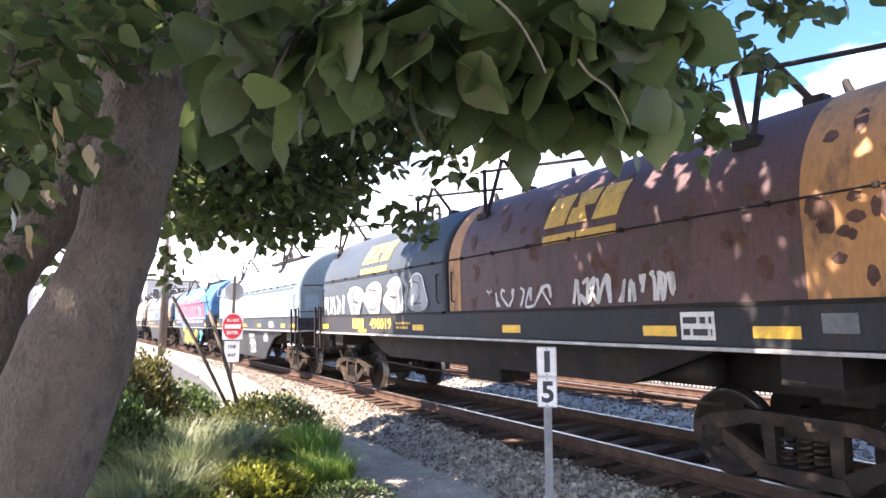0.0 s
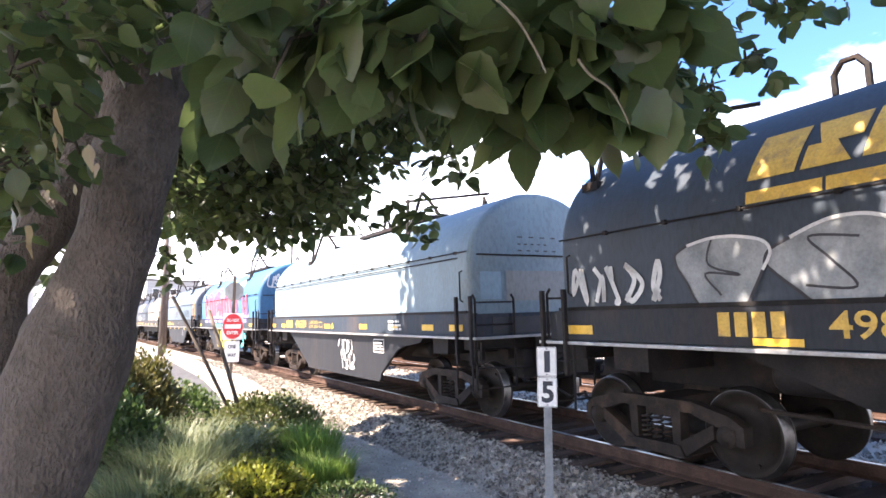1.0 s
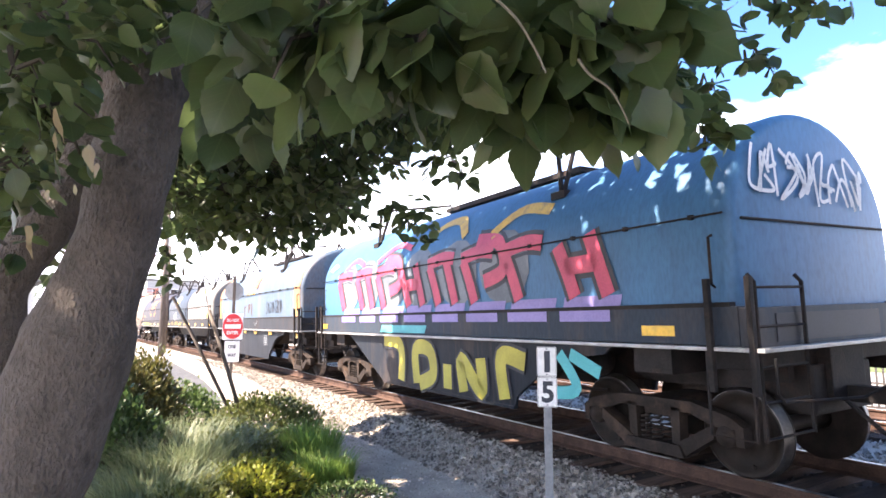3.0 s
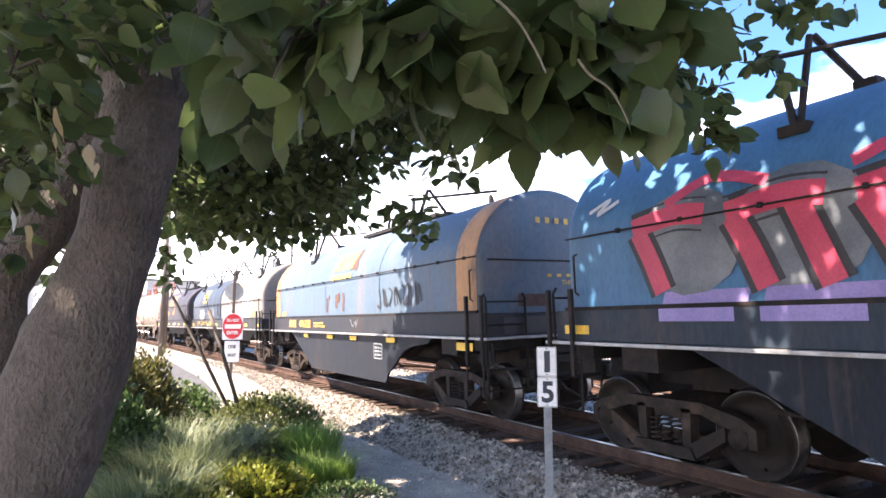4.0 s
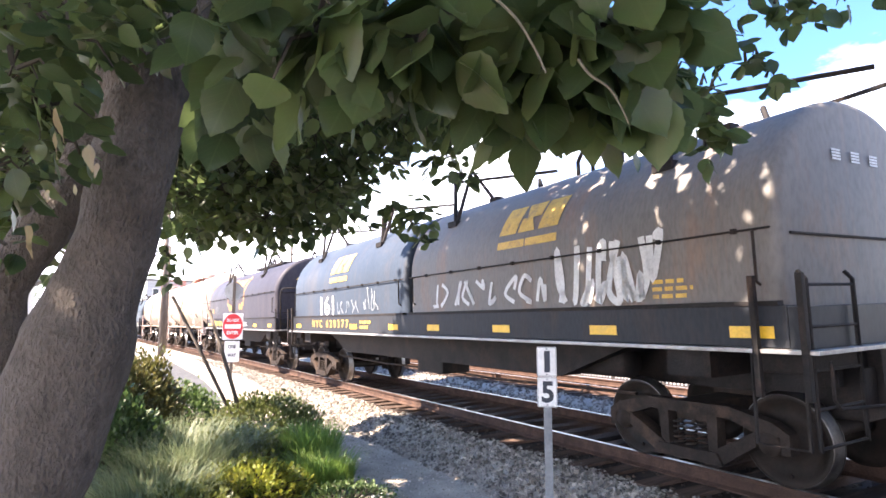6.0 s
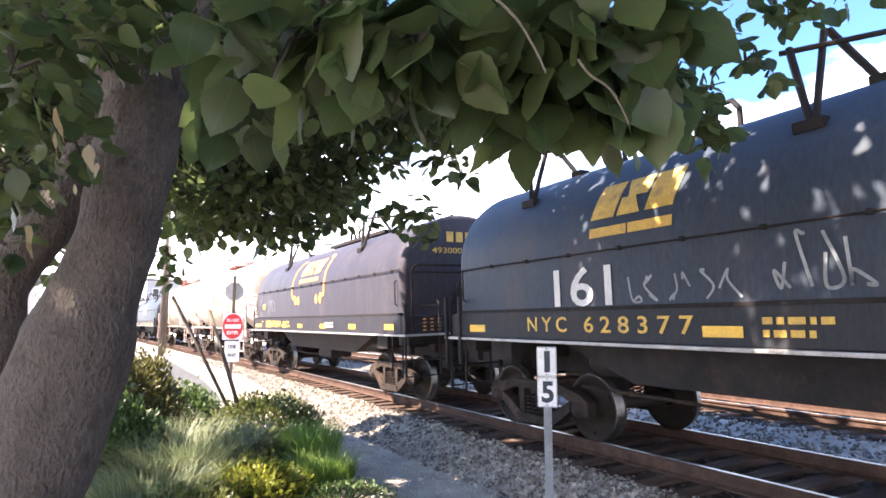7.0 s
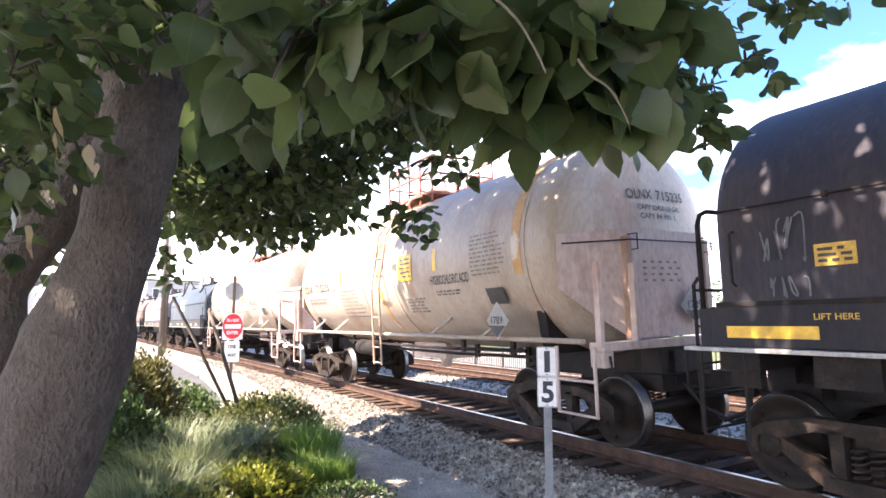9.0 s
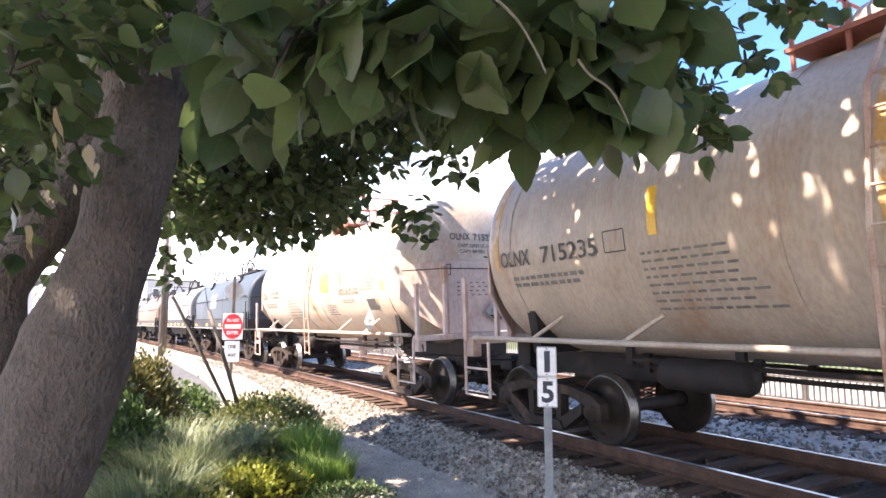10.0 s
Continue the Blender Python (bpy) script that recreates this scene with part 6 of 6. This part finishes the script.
# a grid of further unseen clumps keeps the gravel path in shade
canopy += [(-2.0 + 0.9 * i + 0.25 * (j % 2), 7.0 + 0.85 * j, 6.2 + 0.35 * ((i + j) % 3), 0.66) for i in range(3) for j in range(6)]
bough("crown", canopy, 0.30, 0.40, 90, 28, "unseen leaf clumps added on the sunward side to cast shade")
# ---------- planting bed ----------
SHRUB_OLIVE = leafy("olive_shrub_leaf", (0.09, 0.115, 0.03), (0.20, 0.215, 0.06), 0.5, 0.35)
SHRUB_LIME = leafy("lime_shrub_leaf", (0.13, 0.17, 0.025), (0.36, 0.36, 0.05), 0.5, 0.35)
SHRUB_BROWN = leafy("tawny_shrub_leaf", (0.07, 0.085, 0.025), (0.20, 0.17, 0.05), 0.55, 0.25)
SHRUB_GREEN = leafy("green_shrub_leaf", (0.05, 0.095, 0.025), (0.12, 0.18, 0.05), 0.5, 0.35)
GRASS_BLUE = leafy("blue_green_blade", (0.125, 0.165, 0.08), (0.27, 0.31, 0.165), 0.5, 0.35)
GRASS_BRIGHT = leafy("bright_blade", (0.11, 0.20, 0.035), (0.26, 0.38, 0.08), 0.5, 0.4)
SOIL = surface("bed_soil", (0.035, 0.028, 0.02), (0.08, 0.06, 0.04), 3, 0.95, bump=0.8)


def small_leaf(bm, p, along, size, rnd):
    side = along.cross(Vector((rnd.uniform(-0.6, 0.6), rnd.uniform(-0.6, 0.6), 1))).normalized() * size * 0.28
    a, b, c, d = p, p + along * size * 0.5 + side, p + along * size, p + along * size * 0.5 - side
    bm.faces.new([bm.verts.new(v) for v in (a, b, c, d)])


def shrub(x, y, rx, ry, height, count, size, material, label, seed):
    rnd = random.Random(seed)
    z0 = ground_z(x, y)
    t = thing("shrub", label, "shrub", pose(x, y, z0))
    bm, st = bmesh.new(), bmesh.new()
    for k in range(count):
        a, e = rnd.uniform(0, 6.283), math.asin(rnd.uniform(0.02, 1.0))
        d = Vector((math.cos(a) * math.cos(e), math.sin(a) * math.cos(e), math.sin(e)))
        lump = 1 + 0.16 * noise.noise(d * 3.0 + Vector((seed, 0, 0))) + 0.14 * noise.noise(d * 8.0 + Vector((0, seed, 0)))
        r = lump * rnd.uniform(0.72, 1.03)
        if rnd.random() < 0.03:
            r *= 1.12
        p = Vector((d.x * rx * r, d.y * ry * r, d.z * height * r))
        along = (d + Vector((rnd.uniform(-0.9, 0.9), rnd.uniform(-0.9, 0.9), rnd.uniform(-0.2, 0.9)))).normalized()
        small_leaf(bm, p, along, size * rnd.uniform(0.6, 1.3), rnd)
        if k % 45 == 0:
            tube(st, [(d.x * 0.08, d.y * 0.08, 0), p * 0.6 + Vector((0, 0, 0.05)), p], [0.01, 0.007, 0.003], 4)
    tagged(part("stem_growth", st, TWIG, t), kind="stuff")
    part("foliage", bm, material, t)
    return t


def grass_clump(x, y, r, height, count, width, material, label, seed, arch=0.6):
    rnd = random.Random(seed)
    z0 = ground_z(x, y)
    t = thing("ornamental_grass", label, "grass", pose(x, y, z0))
    bm = bmesh.new()
    for _ in range(count):
        a = rnd.uniform(0, 6.283)
        rr = r * math.sqrt(rnd.random()) * 0.75
        root = Vector((rr * math.cos(a), rr * math.sin(a), 0))
        lean = Vector((math.cos(a + rnd.uniform(-1, 1)), math.sin(a + rnd.uniform(-1, 1)), 0)) * rnd.uniform(0.1, arch)
        h = height * rnd.uniform(0.55, 1.1)
        side = lean.cross(Vector((0, 0, 1))).normalized() * width * rnd.uniform(0.6, 1.2)
        prev = None
        for k in range(5):
            u = k / 4
            p = root + lean * h * u * u + Vector((0, 0, h * (u - 0.32 * u * u * arch)))
            w = side * (1 - u * 0.9)
            cur = (bm.verts.new(p - w), bm.verts.new(p + w))
            if prev:
                f = bm.faces.new((prev[0], prev[1], cur[1], cur[0]))
                f.smooth = True
            prev = cur
    part("blades", bm, material, t)
    return t


shrub(2.45, 10.2, 1.0, 0.95, 0.80, 6500, 0.075, SHRUB_OLIVE, "rounded olive-green shrub in the planting bed", 1)
shrub(1.55, 7.2, 0.72, 0.6, 0.44, 5200, 0.062, SHRUB_LIME, "low lime-yellow shrub at the front of the bed", 2)
shrub(0.85, 6.5, 0.5, 0.5, 0.40, 3000, 0.065, SHRUB_OLIVE, "low olive shrub in the planting bed", 3)
shrub(0.45, 10.4, 0.8, 0.8, 1.55, 7500, 0.09, SHRUB_BROWN, "tall tawny-green shrub beside the tree", 4)
shrub(1.25, 12.4, 0.95, 0.8, 0.9, 5500, 0.08, SHRUB_GREEN, "mid-green shrub at the back of the bed", 5)
shrub(0.15, 8.6, 0.7, 0.6, 1.15, 5500, 0.08, SHRUB_GREEN, "dark green shrub close to the tree trunk", 6)
shrub(1.75, 8.6, 0.75, 0.7, 0.6, 4500, 0.07, SHRUB_OLIVE, "spreading olive shrub among the grasses", 7)
shrub(0.0, 6.0, 0.5, 0.5, 0.45, 1800, 0.05, SHRUB_BROWN, "small russet-leaved shrub at the trunk's foot", 8)
shrub(2.5, 6.6, 0.6, 0.55, 0.20, 2000, 0.04, SHRUB_GREEN, "low green ground-cover plant at the path's edge", 9)
grass_clump(0.95, 8.1, 0.85, 1.05, 3200, 0.0085, GRASS_BLUE, "blue-green arching ornamental grass", 11, 0.9)
grass_clump(0.55, 7.0, 0.7, 0.75, 1700, 0.010, GRASS_BLUE, "shorter blue-green ornamental grass", 12, 0.9)
grass_clump(2.65, 8.5, 0.55, 0.75, 1300, 0.012, GRASS_BRIGHT, "bright green upright grass tuft", 13, 0.6)
grass_clump(2.5, 7.5, 0.55, 0.52, 1200, 0.011, GRASS_BRIGHT, "bright green grass tuft by the gravel", 14, 0.7)
grass_clump(3.0, 9.6, 0.4, 0.6, 350, 0.010, GRASS_BRIGHT, "thin green grass tuft by the shrub", 15, 0.5)


def bed():
    bm = bmesh.new()
    rnd = random.Random(3)
    ring = []
    for k in range(40):
        a = k * 6.283 / 40
        x, y = 0.9 + (1.9 + rnd.uniform(-0.1, 0.1)) * math.cos(a), 9.0 + 4.4 * math.sin(a)
        ring.append(bm.verts.new((x, y, ground_z(x, y) + 0.012)))
    mid = bm.verts.new((0.9, 9.0, ground_z(0.9, 9.0) + 0.05))
    for k in range(40):
        bm.faces.new((ring[k], ring[(k + 1) % 40], mid))
    ob = part("planting_bed", bm, SOIL)
    return tagged(ob, "dark soil of the planting bed", "planting bed", kind="structure")


bed()

# ---------- signs and posts ----------
GALV = surface("galvanised", (0.15, 0.16, 0.175), (0.24, 0.255, 0.27), 6, 0.55, metal=0.3, bump=0.05)
SIGN_WHITE = surface("sign_white", (0.70, 0.71, 0.71), (0.8, 0.8, 0.8), 4, 0.5, bump=0.02, stain=(0.5, 0.5, 0.5), stain_scale=5, stain_amount=0.3)
SIGN_RED = surface("sign_red", (0.55, 0.02, 0.03), (0.66, 0.04, 0.05), 4, 0.45, bump=0.02)
SIGN_BACK = surface("sign_back", (0.30, 0.31, 0.31), (0.42, 0.43, 0.43), 5, 0.5, metal=0.4)
SIGN_NAVY = surface("sign_navy", (0.01, 0.015, 0.03), (0.02, 0.03, 0.05), 5, 0.5, bump=0.02)
POST_WOOD = surface("post_wood", (0.07, 0.055, 0.045), (0.15, 0.12, 0.10), 5, 0.9, bump=0.4, stretch=(3, 3, 0.4))


def plate(parent, w, h, z, material, name="sign_plate", radius=0.02, y=-0.03, thick=0.004, label=""):
    bm = bmesh.new()
    pts = []
    for cx, cz, a0 in ((w / 2 - radius, h / 2 - radius, 0), (-w / 2 + radius, h / 2 - radius, 90), (-w / 2 + radius, -h / 2 + radius, 180), (w / 2 - radius, -h / 2 + radius, 270)):
        for k in range(4):
            a = radians(a0 + k * 30)
            pts.append((cx + radius * math.cos(a), z + cz + radius * math.sin(a)))
    prism(bm, pts, "y", y - thick, y)
    return part(name, bm, material, parent, label)


def flat_text(parent, body, x, z, w, h, y, material):
    bm = text_bm(body, w, h, 0.035)
    for v in bm.verts:
        v.co = Vector((x - w / 2 + v.co.x, y, z - h / 2 + v.co.y))
    return part("lettering", bm, material, parent)


def face_turn(x, y):
    return math.degrees(math.atan2(-x, y))


sign = thing("milepost_sign", "white marker sign with black numerals on a steel post", "sign", pose(3.38, 4.1, -0.50, 0, 0, face_turn(3.38, 4.1) - 3))
bm = bmesh.new()
prism(bm, [(-0.034, -0.024), (0.034, -0.024), (0.034, -0.018), (0.02, -0.018), (0.014, 0.014), (-0.014, 0.014), (-0.02, -0.018), (-0.034, -0.018)], "y", 0, 1)
for v in bm.verts:
    v.co = Vector((v.co.x, v.co.z, v.co.y * 1.84))
part("post", bm, GALV, sign, "galvanised channel post")
for z, c in ((1.725, "1"), (1.468, "5")):
    pl = plate(sign, 0.168, 0.252, z, SIGN_WHITE, radius=0.012)
    rim = plate(pl, 0.16, 0.244, z, SIGN_NAVY, "border", 0.012, -0.0342, 0.0006)
    plate(pl, 0.154, 0.238, z, SIGN_WHITE, "panel", 0.012, -0.0350, 0.0006)
    flat_text(pl, c, 0.004, z, 0.05 if c == "1" else 0.105, 0.182, -0.0364, SIGN_NAVY)
    for zz in (-0.108, 0.108):
        bm = bmesh.new()
        r = bmesh.ops.create_uvsphere(bm, u_segments=8, v_segments=6, radius=0.007)
        for v in r["verts"]:
            v.co += Vector((0, -0.036, z + zz))
        part("bolt", bm, GALV, pl)

gx, gy = 3.56, 19.45
sign = thing("traffic_sign", "red and white no-entry sign with a plate below on a post", "sign", pose(gx, gy, ground_z(gx, gy) - 0.02, 0, 0, face_turn(gx, gy)))
base = ground_z(gx, gy)
bm = bmesh.new()
box(bm, -0.045, 0.045, -0.03, 0.03, -0.1, 3.05 - base, 0.006)
part("post", bm, POST_WOOD, sign, "dark weathered post")
zc = 1.47 - base
pl = plate(sign, 0.60, 0.82, zc, SIGN_WHITE, radius=0.03, y=-0.04)
bm = bmesh.new()
prism(bm, [(0.295 * math.cos(a), zc + 0.39 * math.sin(a)) for a in [k * math.pi / 20 for k in range(40)]], "y", -0.050, -0.0455)
part("red_disc", bm, SIGN_RED, pl)
bm = bmesh.new()
box(bm, -0.235, 0.235, -0.0545, -0.0505, zc - 0.065, zc + 0.065, 0.0)
part("white_bar", bm, SIGN_WHITE, pl)
flat_text(pl, "DO NOT", 0, zc + 0.19, 0.36, 0.10, -0.055, SIGN_WHITE)
flat_text(pl, "ENTER", 0, zc - 0.19, 0.34, 0.10, -0.055, SIGN_WHITE)
pl = plate(sign, 0.44, 0.64, zc - 0.77, SIGN_WHITE, radius=0.02, y=-0.04)
flat_text(pl, "ONE", 0, zc - 0.62, 0.24, 0.12, -0.0455, SIGN_NAVY)
flat_text(pl, "WAY", 0, zc - 0.88, 0.26, 0.12, -0.0455, SIGN_NAVY)
bm = bmesh.new()
prism(bm, [(0.30 * math.cos(radians(22.5 + 45 * k)), 2.56 - base + 0.30 * math.sin(radians(22.5 + 45 * k))) for k in range(8)], "y", 0.034, 0.04)
part("octagon_plate", bm, SIGN_BACK, sign, "bare metal back of an octagonal sign")


def stake(a, b, r, label):
    t = thing("leaning_post", label, "post", Matrix.Translation(b))
    bm = bmesh.new()
    d = Vector(a) - Vector(b)
    tube(bm, [d * -0.25, d * 0.5 + Vector((0.01, 0, 0)), d], [r, r, r * 0.9], 8)
    part("shaft", bm, POST_WOOD, t)
    return t


stake((0.96, 10.42, 1.98), (1.81, 10.18, 0.27), 0.028, "dark leaning post among the shrubs")
stake((1.53, 10.47, 1.76), (2.03, 10.18, 0.12), 0.032, "dark leaning post with a wire from its top")


def utility_pole(x, y, h, r, label, arms):
    t = thing("utility_pole", label, "utility pole", pose(x, y, ground_z(x, y)))
    bm = bmesh.new()
    tube(bm, [(0, 0, -0.2), (0, 0, h * 0.5), (0, 0, h)], [r, r * 0.85, r * 0.65], 10)
    part("pole", bm, POST_WOOD, t)
    for z in arms:
        bm = bmesh.new()
        box(bm, -1.1, 1.1, -0.05, 0.05, z - 0.06, z + 0.06)
        for k in (-0.95, -0.4, 0.4, 0.95):
            tube(bm, [(k, 0, z), (k, 0, z + 0.22)], 0.04, 6)
        part("crossarm", bm, POST_WOOD, t)
    return t


utility_pole(2.6, 32.5, 7.5, 0.15, "weathered wooden utility pole beside the road", ())
utility_pole(3.1, 36.5, 6.0, 0.10, "thin grey utility pole beside the road", ())
utility_pole(17.0, 62.0, 15.0, 0.17, "tall utility pole with crossarms beyond the tracks", (13.9, 13.0))


def wire(name, a, b, sag, r, label):
    a, b = Vector(a), Vector(b)
    bm = bmesh.new()
    tube(bm, [a.lerp(b, k / 16) - Vector((0, 0, sag * 4 * (k / 16) * (1 - k / 16))) for k in range(17)], r, 4)
    return tagged(part(name, bm, STEEL_DARK), label, "wire")


wire("guy_wire", (1.53, 10.47, 1.7), (1.05, 10.9, 4.6), 0.0, 0.006, "thin steel guy wire rising from a leaning post")
for k, (dx, z) in enumerate(((-0.95, 14.1), (-0.4, 14.1), (0.4, 14.1), (0.95, 14.1), (-0.95, 13.2), (0.95, 13.2))):
    wire("power_line", (17.0 + dx, 62.0, z), (-50.0 + dx, 118.0, z - 1.5), 1.2, 0.02, "black power line across the sky")

# driftwood-like branch and a pale scrap by the track
bm = bmesh.new()
limb(bm, [(4.45, 13.75, -0.42), (4.8, 14.1, -0.38), (5.15, 14.5, -0.37)], [0.03, 0.035, 0.02], 7)
tagged(part("fallen_branch", bm, POST_WOOD), "dead fallen branch lying on the gravel", "branch")
p = Vector((2.98, 6.7, ground_z(2.98, 6.7)))
bm = bmesh.new()
box(bm, p.x - 0.11, p.x + 0.09, p.y - 0.04, p.y + 0.05, p.z - 0.01, p.z + 0.02, 0.006)
tagged(part("paper_scrap", bm, SIGN_WHITE), "crumpled white paper scrap on the gravel", "litter")

# ---------- distance ----------
ASPHALT = surface("asphalt", (0.045, 0.045, 0.047), (0.085, 0.085, 0.088), 3, 0.9, bump=0.5, fine=120)
CONCRETE = surface("concrete", (0.24, 0.225, 0.205), (0.36, 0.34, 0.31), 1.2, 0.9, bump=0.3, stain=(0.17, 0.155, 0.135), stain_scale=1.0)
SIDING = surface("grey_siding", (0.30, 0.31, 0.32), (0.40, 0.41, 0.42), 0.5, 0.8, bump=0.1, stretch=(0.3, 0.3, 6))
ROOFING = surface("roofing", (0.10, 0.10, 0.10), (0.17, 0.165, 0.16), 2, 0.9, bump=0.3)
GLASS = surface("dark_window_glass", (0.02, 0.025, 0.03), (0.04, 0.045, 0.05), 1, 0.08, bump=0.0)
FENCE_METAL = surface("fence_metal", (0.035, 0.03, 0.028), (0.075, 0.065, 0.06), 4, 0.7)


def sheet(name, label, x0, x1, y0, y1, lift, material, cells=26):
    bm = bmesh.new()
    grid = [[bm.verts.new((x0 + (x1 - x0) * i / cells, y0 + (y1 - y0) * j / cells, 0)) for i in range(cells + 1)] for j in range(cells + 1)]
    for row in grid:
        for v in row:
            v.co.z = ground_z(v.co.x, v.co.y) + lift
    for j in range(cells):
        for i in range(cells):
            bm.faces.new((grid[j][i], grid[j][i + 1], grid[j + 1][i + 1], grid[j + 1][i]))
    return tagged(part(name, bm, material), label, name.replace("_", " "), kind="structure")


sheet("road", "grey asphalt road beside the crossing", -9.0, 2.7, 15.5, 30.0, 0.02, ASPHALT)
sheet("pavement", "pale sunlit concrete apron beyond the road", -9.0, 3.4, 30.2, 75.0, 0.03, CONCRETE)


def building(x, y, w, d, h, turn, label, wall_mat, rows, cols, pitched=0.0):
    t = thing("building", label, "building", pose(x, y, ground_z(x, y) - 0.1, 0, 0, turn))
    bm = bmesh.new()
    box(bm, -w / 2, w / 2, -d / 2, d / 2, 0, h)
    wall = part("wall", bm, wall_mat, t)
    bm = bmesh.new()
    if pitched:
        prism(bm, [(-w / 2 - 0.4, h), (w / 2 + 0.4, h), (0, h + pitched)], "y", -d / 2 - 0.4, d / 2 + 0.4)
    else:
        box(bm, -w / 2 - 0.15, w / 2 + 0.15, -d / 2 - 0.15, d / 2 + 0.15, h, h + 0.35)
    part("roof", bm, ROOFING, t)
    for r in range(rows):
        for c in range(cols):
            cx, cz = -w / 2 + w * (c + 0.5) / cols, h * (r + 0.55) / rows
            bm = bmesh.new()
            for a, b2, c2, d2 in ((-0.55, 0.55, -0.75, -0.67), (-0.55, 0.55, 0.67, 0.75), (-0.55, -0.47, -0.67, 0.67), (0.47, 0.55, -0.67, 0.67)):
                box(bm, cx + a, cx + b2, -d / 2 - 0.06, -d / 2 + 0.02, cz + c2, cz + d2)
            win = part("window", bm, SIGN_WHITE, wall)
            bm = bmesh.new()
            box(bm, cx - 0.47, cx + 0.47, -d / 2 - 0.03, -d / 2 - 0.01, cz - 0.67, cz + 0.67)
            part("pane", bm, GLASS, t)
    return t


sheet("pavement", "bright sunlit concrete paving beyond the railing", 14.0, 25.0, -30.0, 60.0, 0.03, CONCRETE)
sheet("lawn", "mown green lawn beyond the paving", 25.2, 75.0, -30.0, 70.0, 0.03, surface("lawn_grass", (0.055, 0.085, 0.025), (0.11, 0.15, 0.045), 0.8, 0.9, bump=1.0, fine=40))
building(9.6, 122.0, 9.0, 12.0, 9.3, 12, "grey clad low-rise building far along the line", SIDING, 2, 3)
building(-8.6, 46.0, 9.0, 8.0, 4.2, 8, "pale house with white-framed windows across the road", paint("cream_siding", (0.62, 0.60, 0.55), (0.4, 0.38, 0.34), 0.3), 1, 3, 2.2)


def far_tree(x, y, h, seed, label):
    rnd = random.Random(seed)
    t = thing("tree", label, "tree", pose(x, y, ground_z(x, y)))
    bm = bmesh.new()
    tube(bm, [(0, 0, -0.2), (0.1, 0, h * 0.3), (0, 0.1, h * 0.75)], [0.2, 0.15, 0.04], 8)
    for k in range(5):
        a = k * 1.3
        tube(bm, [(0.05, 0, h * 0.35), (math.cos(a) * h * 0.18, math.sin(a) * h * 0.18, h * 0.6)], [0.07, 0.03], 5)
    part("trunk", bm, BARK, t)
    bm = bmesh.new()
    for _ in range(26):
        c = Vector((rnd.gauss(0, h * 0.17), rnd.gauss(0, h * 0.17), h * rnd.uniform(0.35, 0.95)))
        for _ in range(130):
            d = Vector((rnd.gauss(0, 1), rnd.gauss(0, 1), rnd.gauss(0, 0.8))).normalized() * h * 0.11 * rnd.random() ** 0.4
            small_leaf(bm, c + d, Vector((rnd.uniform(-1, 1), rnd.uniform(-1, 1), rnd.uniform(-0.6, 0.6))).normalized(), 0.3, rnd)
    part("crown", bm, SHRUB_GREEN, t)
    return t


for k, (x, y, h) in enumerate(((-14, 60, 9), (-7, 75, 10), (-20, 52, 8), (34, 30, 9), (42, 22, 10), (50, 40, 11), (30, 55, 9), (38, 12, 9), (46, 6, 10), (26, 80, 10), (52, 26, 12), (57, 20, 11), (60, 30, 12), (39, 24.5, 6))):
    far_tree(x, y, h, 50 + k, "leafy green tree in the distance")
building(45.0, 20.5, 9.0, 7.0, 2.6, -65, "low white house with a pale green roof beyond the tracks", paint("white_siding", (0.66, 0.67, 0.64), (0.45, 0.45, 0.42), 0.3), 1, 3, 1.6)


def fence():
    """Railing beyond the second track, on a low concrete edge."""
    x, y0, y1, z0 = FENCE_X, -4.0, 46.0, FENCE_Z
    t = thing("railing_fence", "dark metal railing fence beyond the tracks", "fence")
    for z in (z0 + 0.1, z0 + 0.6, z0 + 1.1):
        bm = bmesh.new()
        box(bm, x - 0.02, x + 0.02, y0, y1, z - 0.02, z + 0.02)
        part("rail", bm, FENCE_METAL, t)
    bm = bmesh.new()
    box(bm, -0.035, 0.035, -0.035, 0.035, 0, 1.15)
    post = bpy.data.meshes.new("post")
    bm.to_mesh(post)
    bm.free()
    post.materials.append(FENCE_METAL)
    k = y0
    while k <= y1:
        ob = new("post", post)
        ob.parent, ob.location = t, (x, k, z0)
        k += 2.0
    bm = bmesh.new()
    box(bm, -0.016, 0.016, -0.016, 0.016, 0.1, 1.1)
    bar = bpy.data.meshes.new("baluster")
    bm.to_mesh(bar)
    bm.free()
    bar.materials.append(FENCE_METAL)
    for k in range(290):
        ob = new("baluster", bar)
        ob.parent, ob.location = t, (x, 3.0 + k * 0.13, z0)


FENCE_X, FENCE_Z = 14.2, -0.30
fence()
motions()
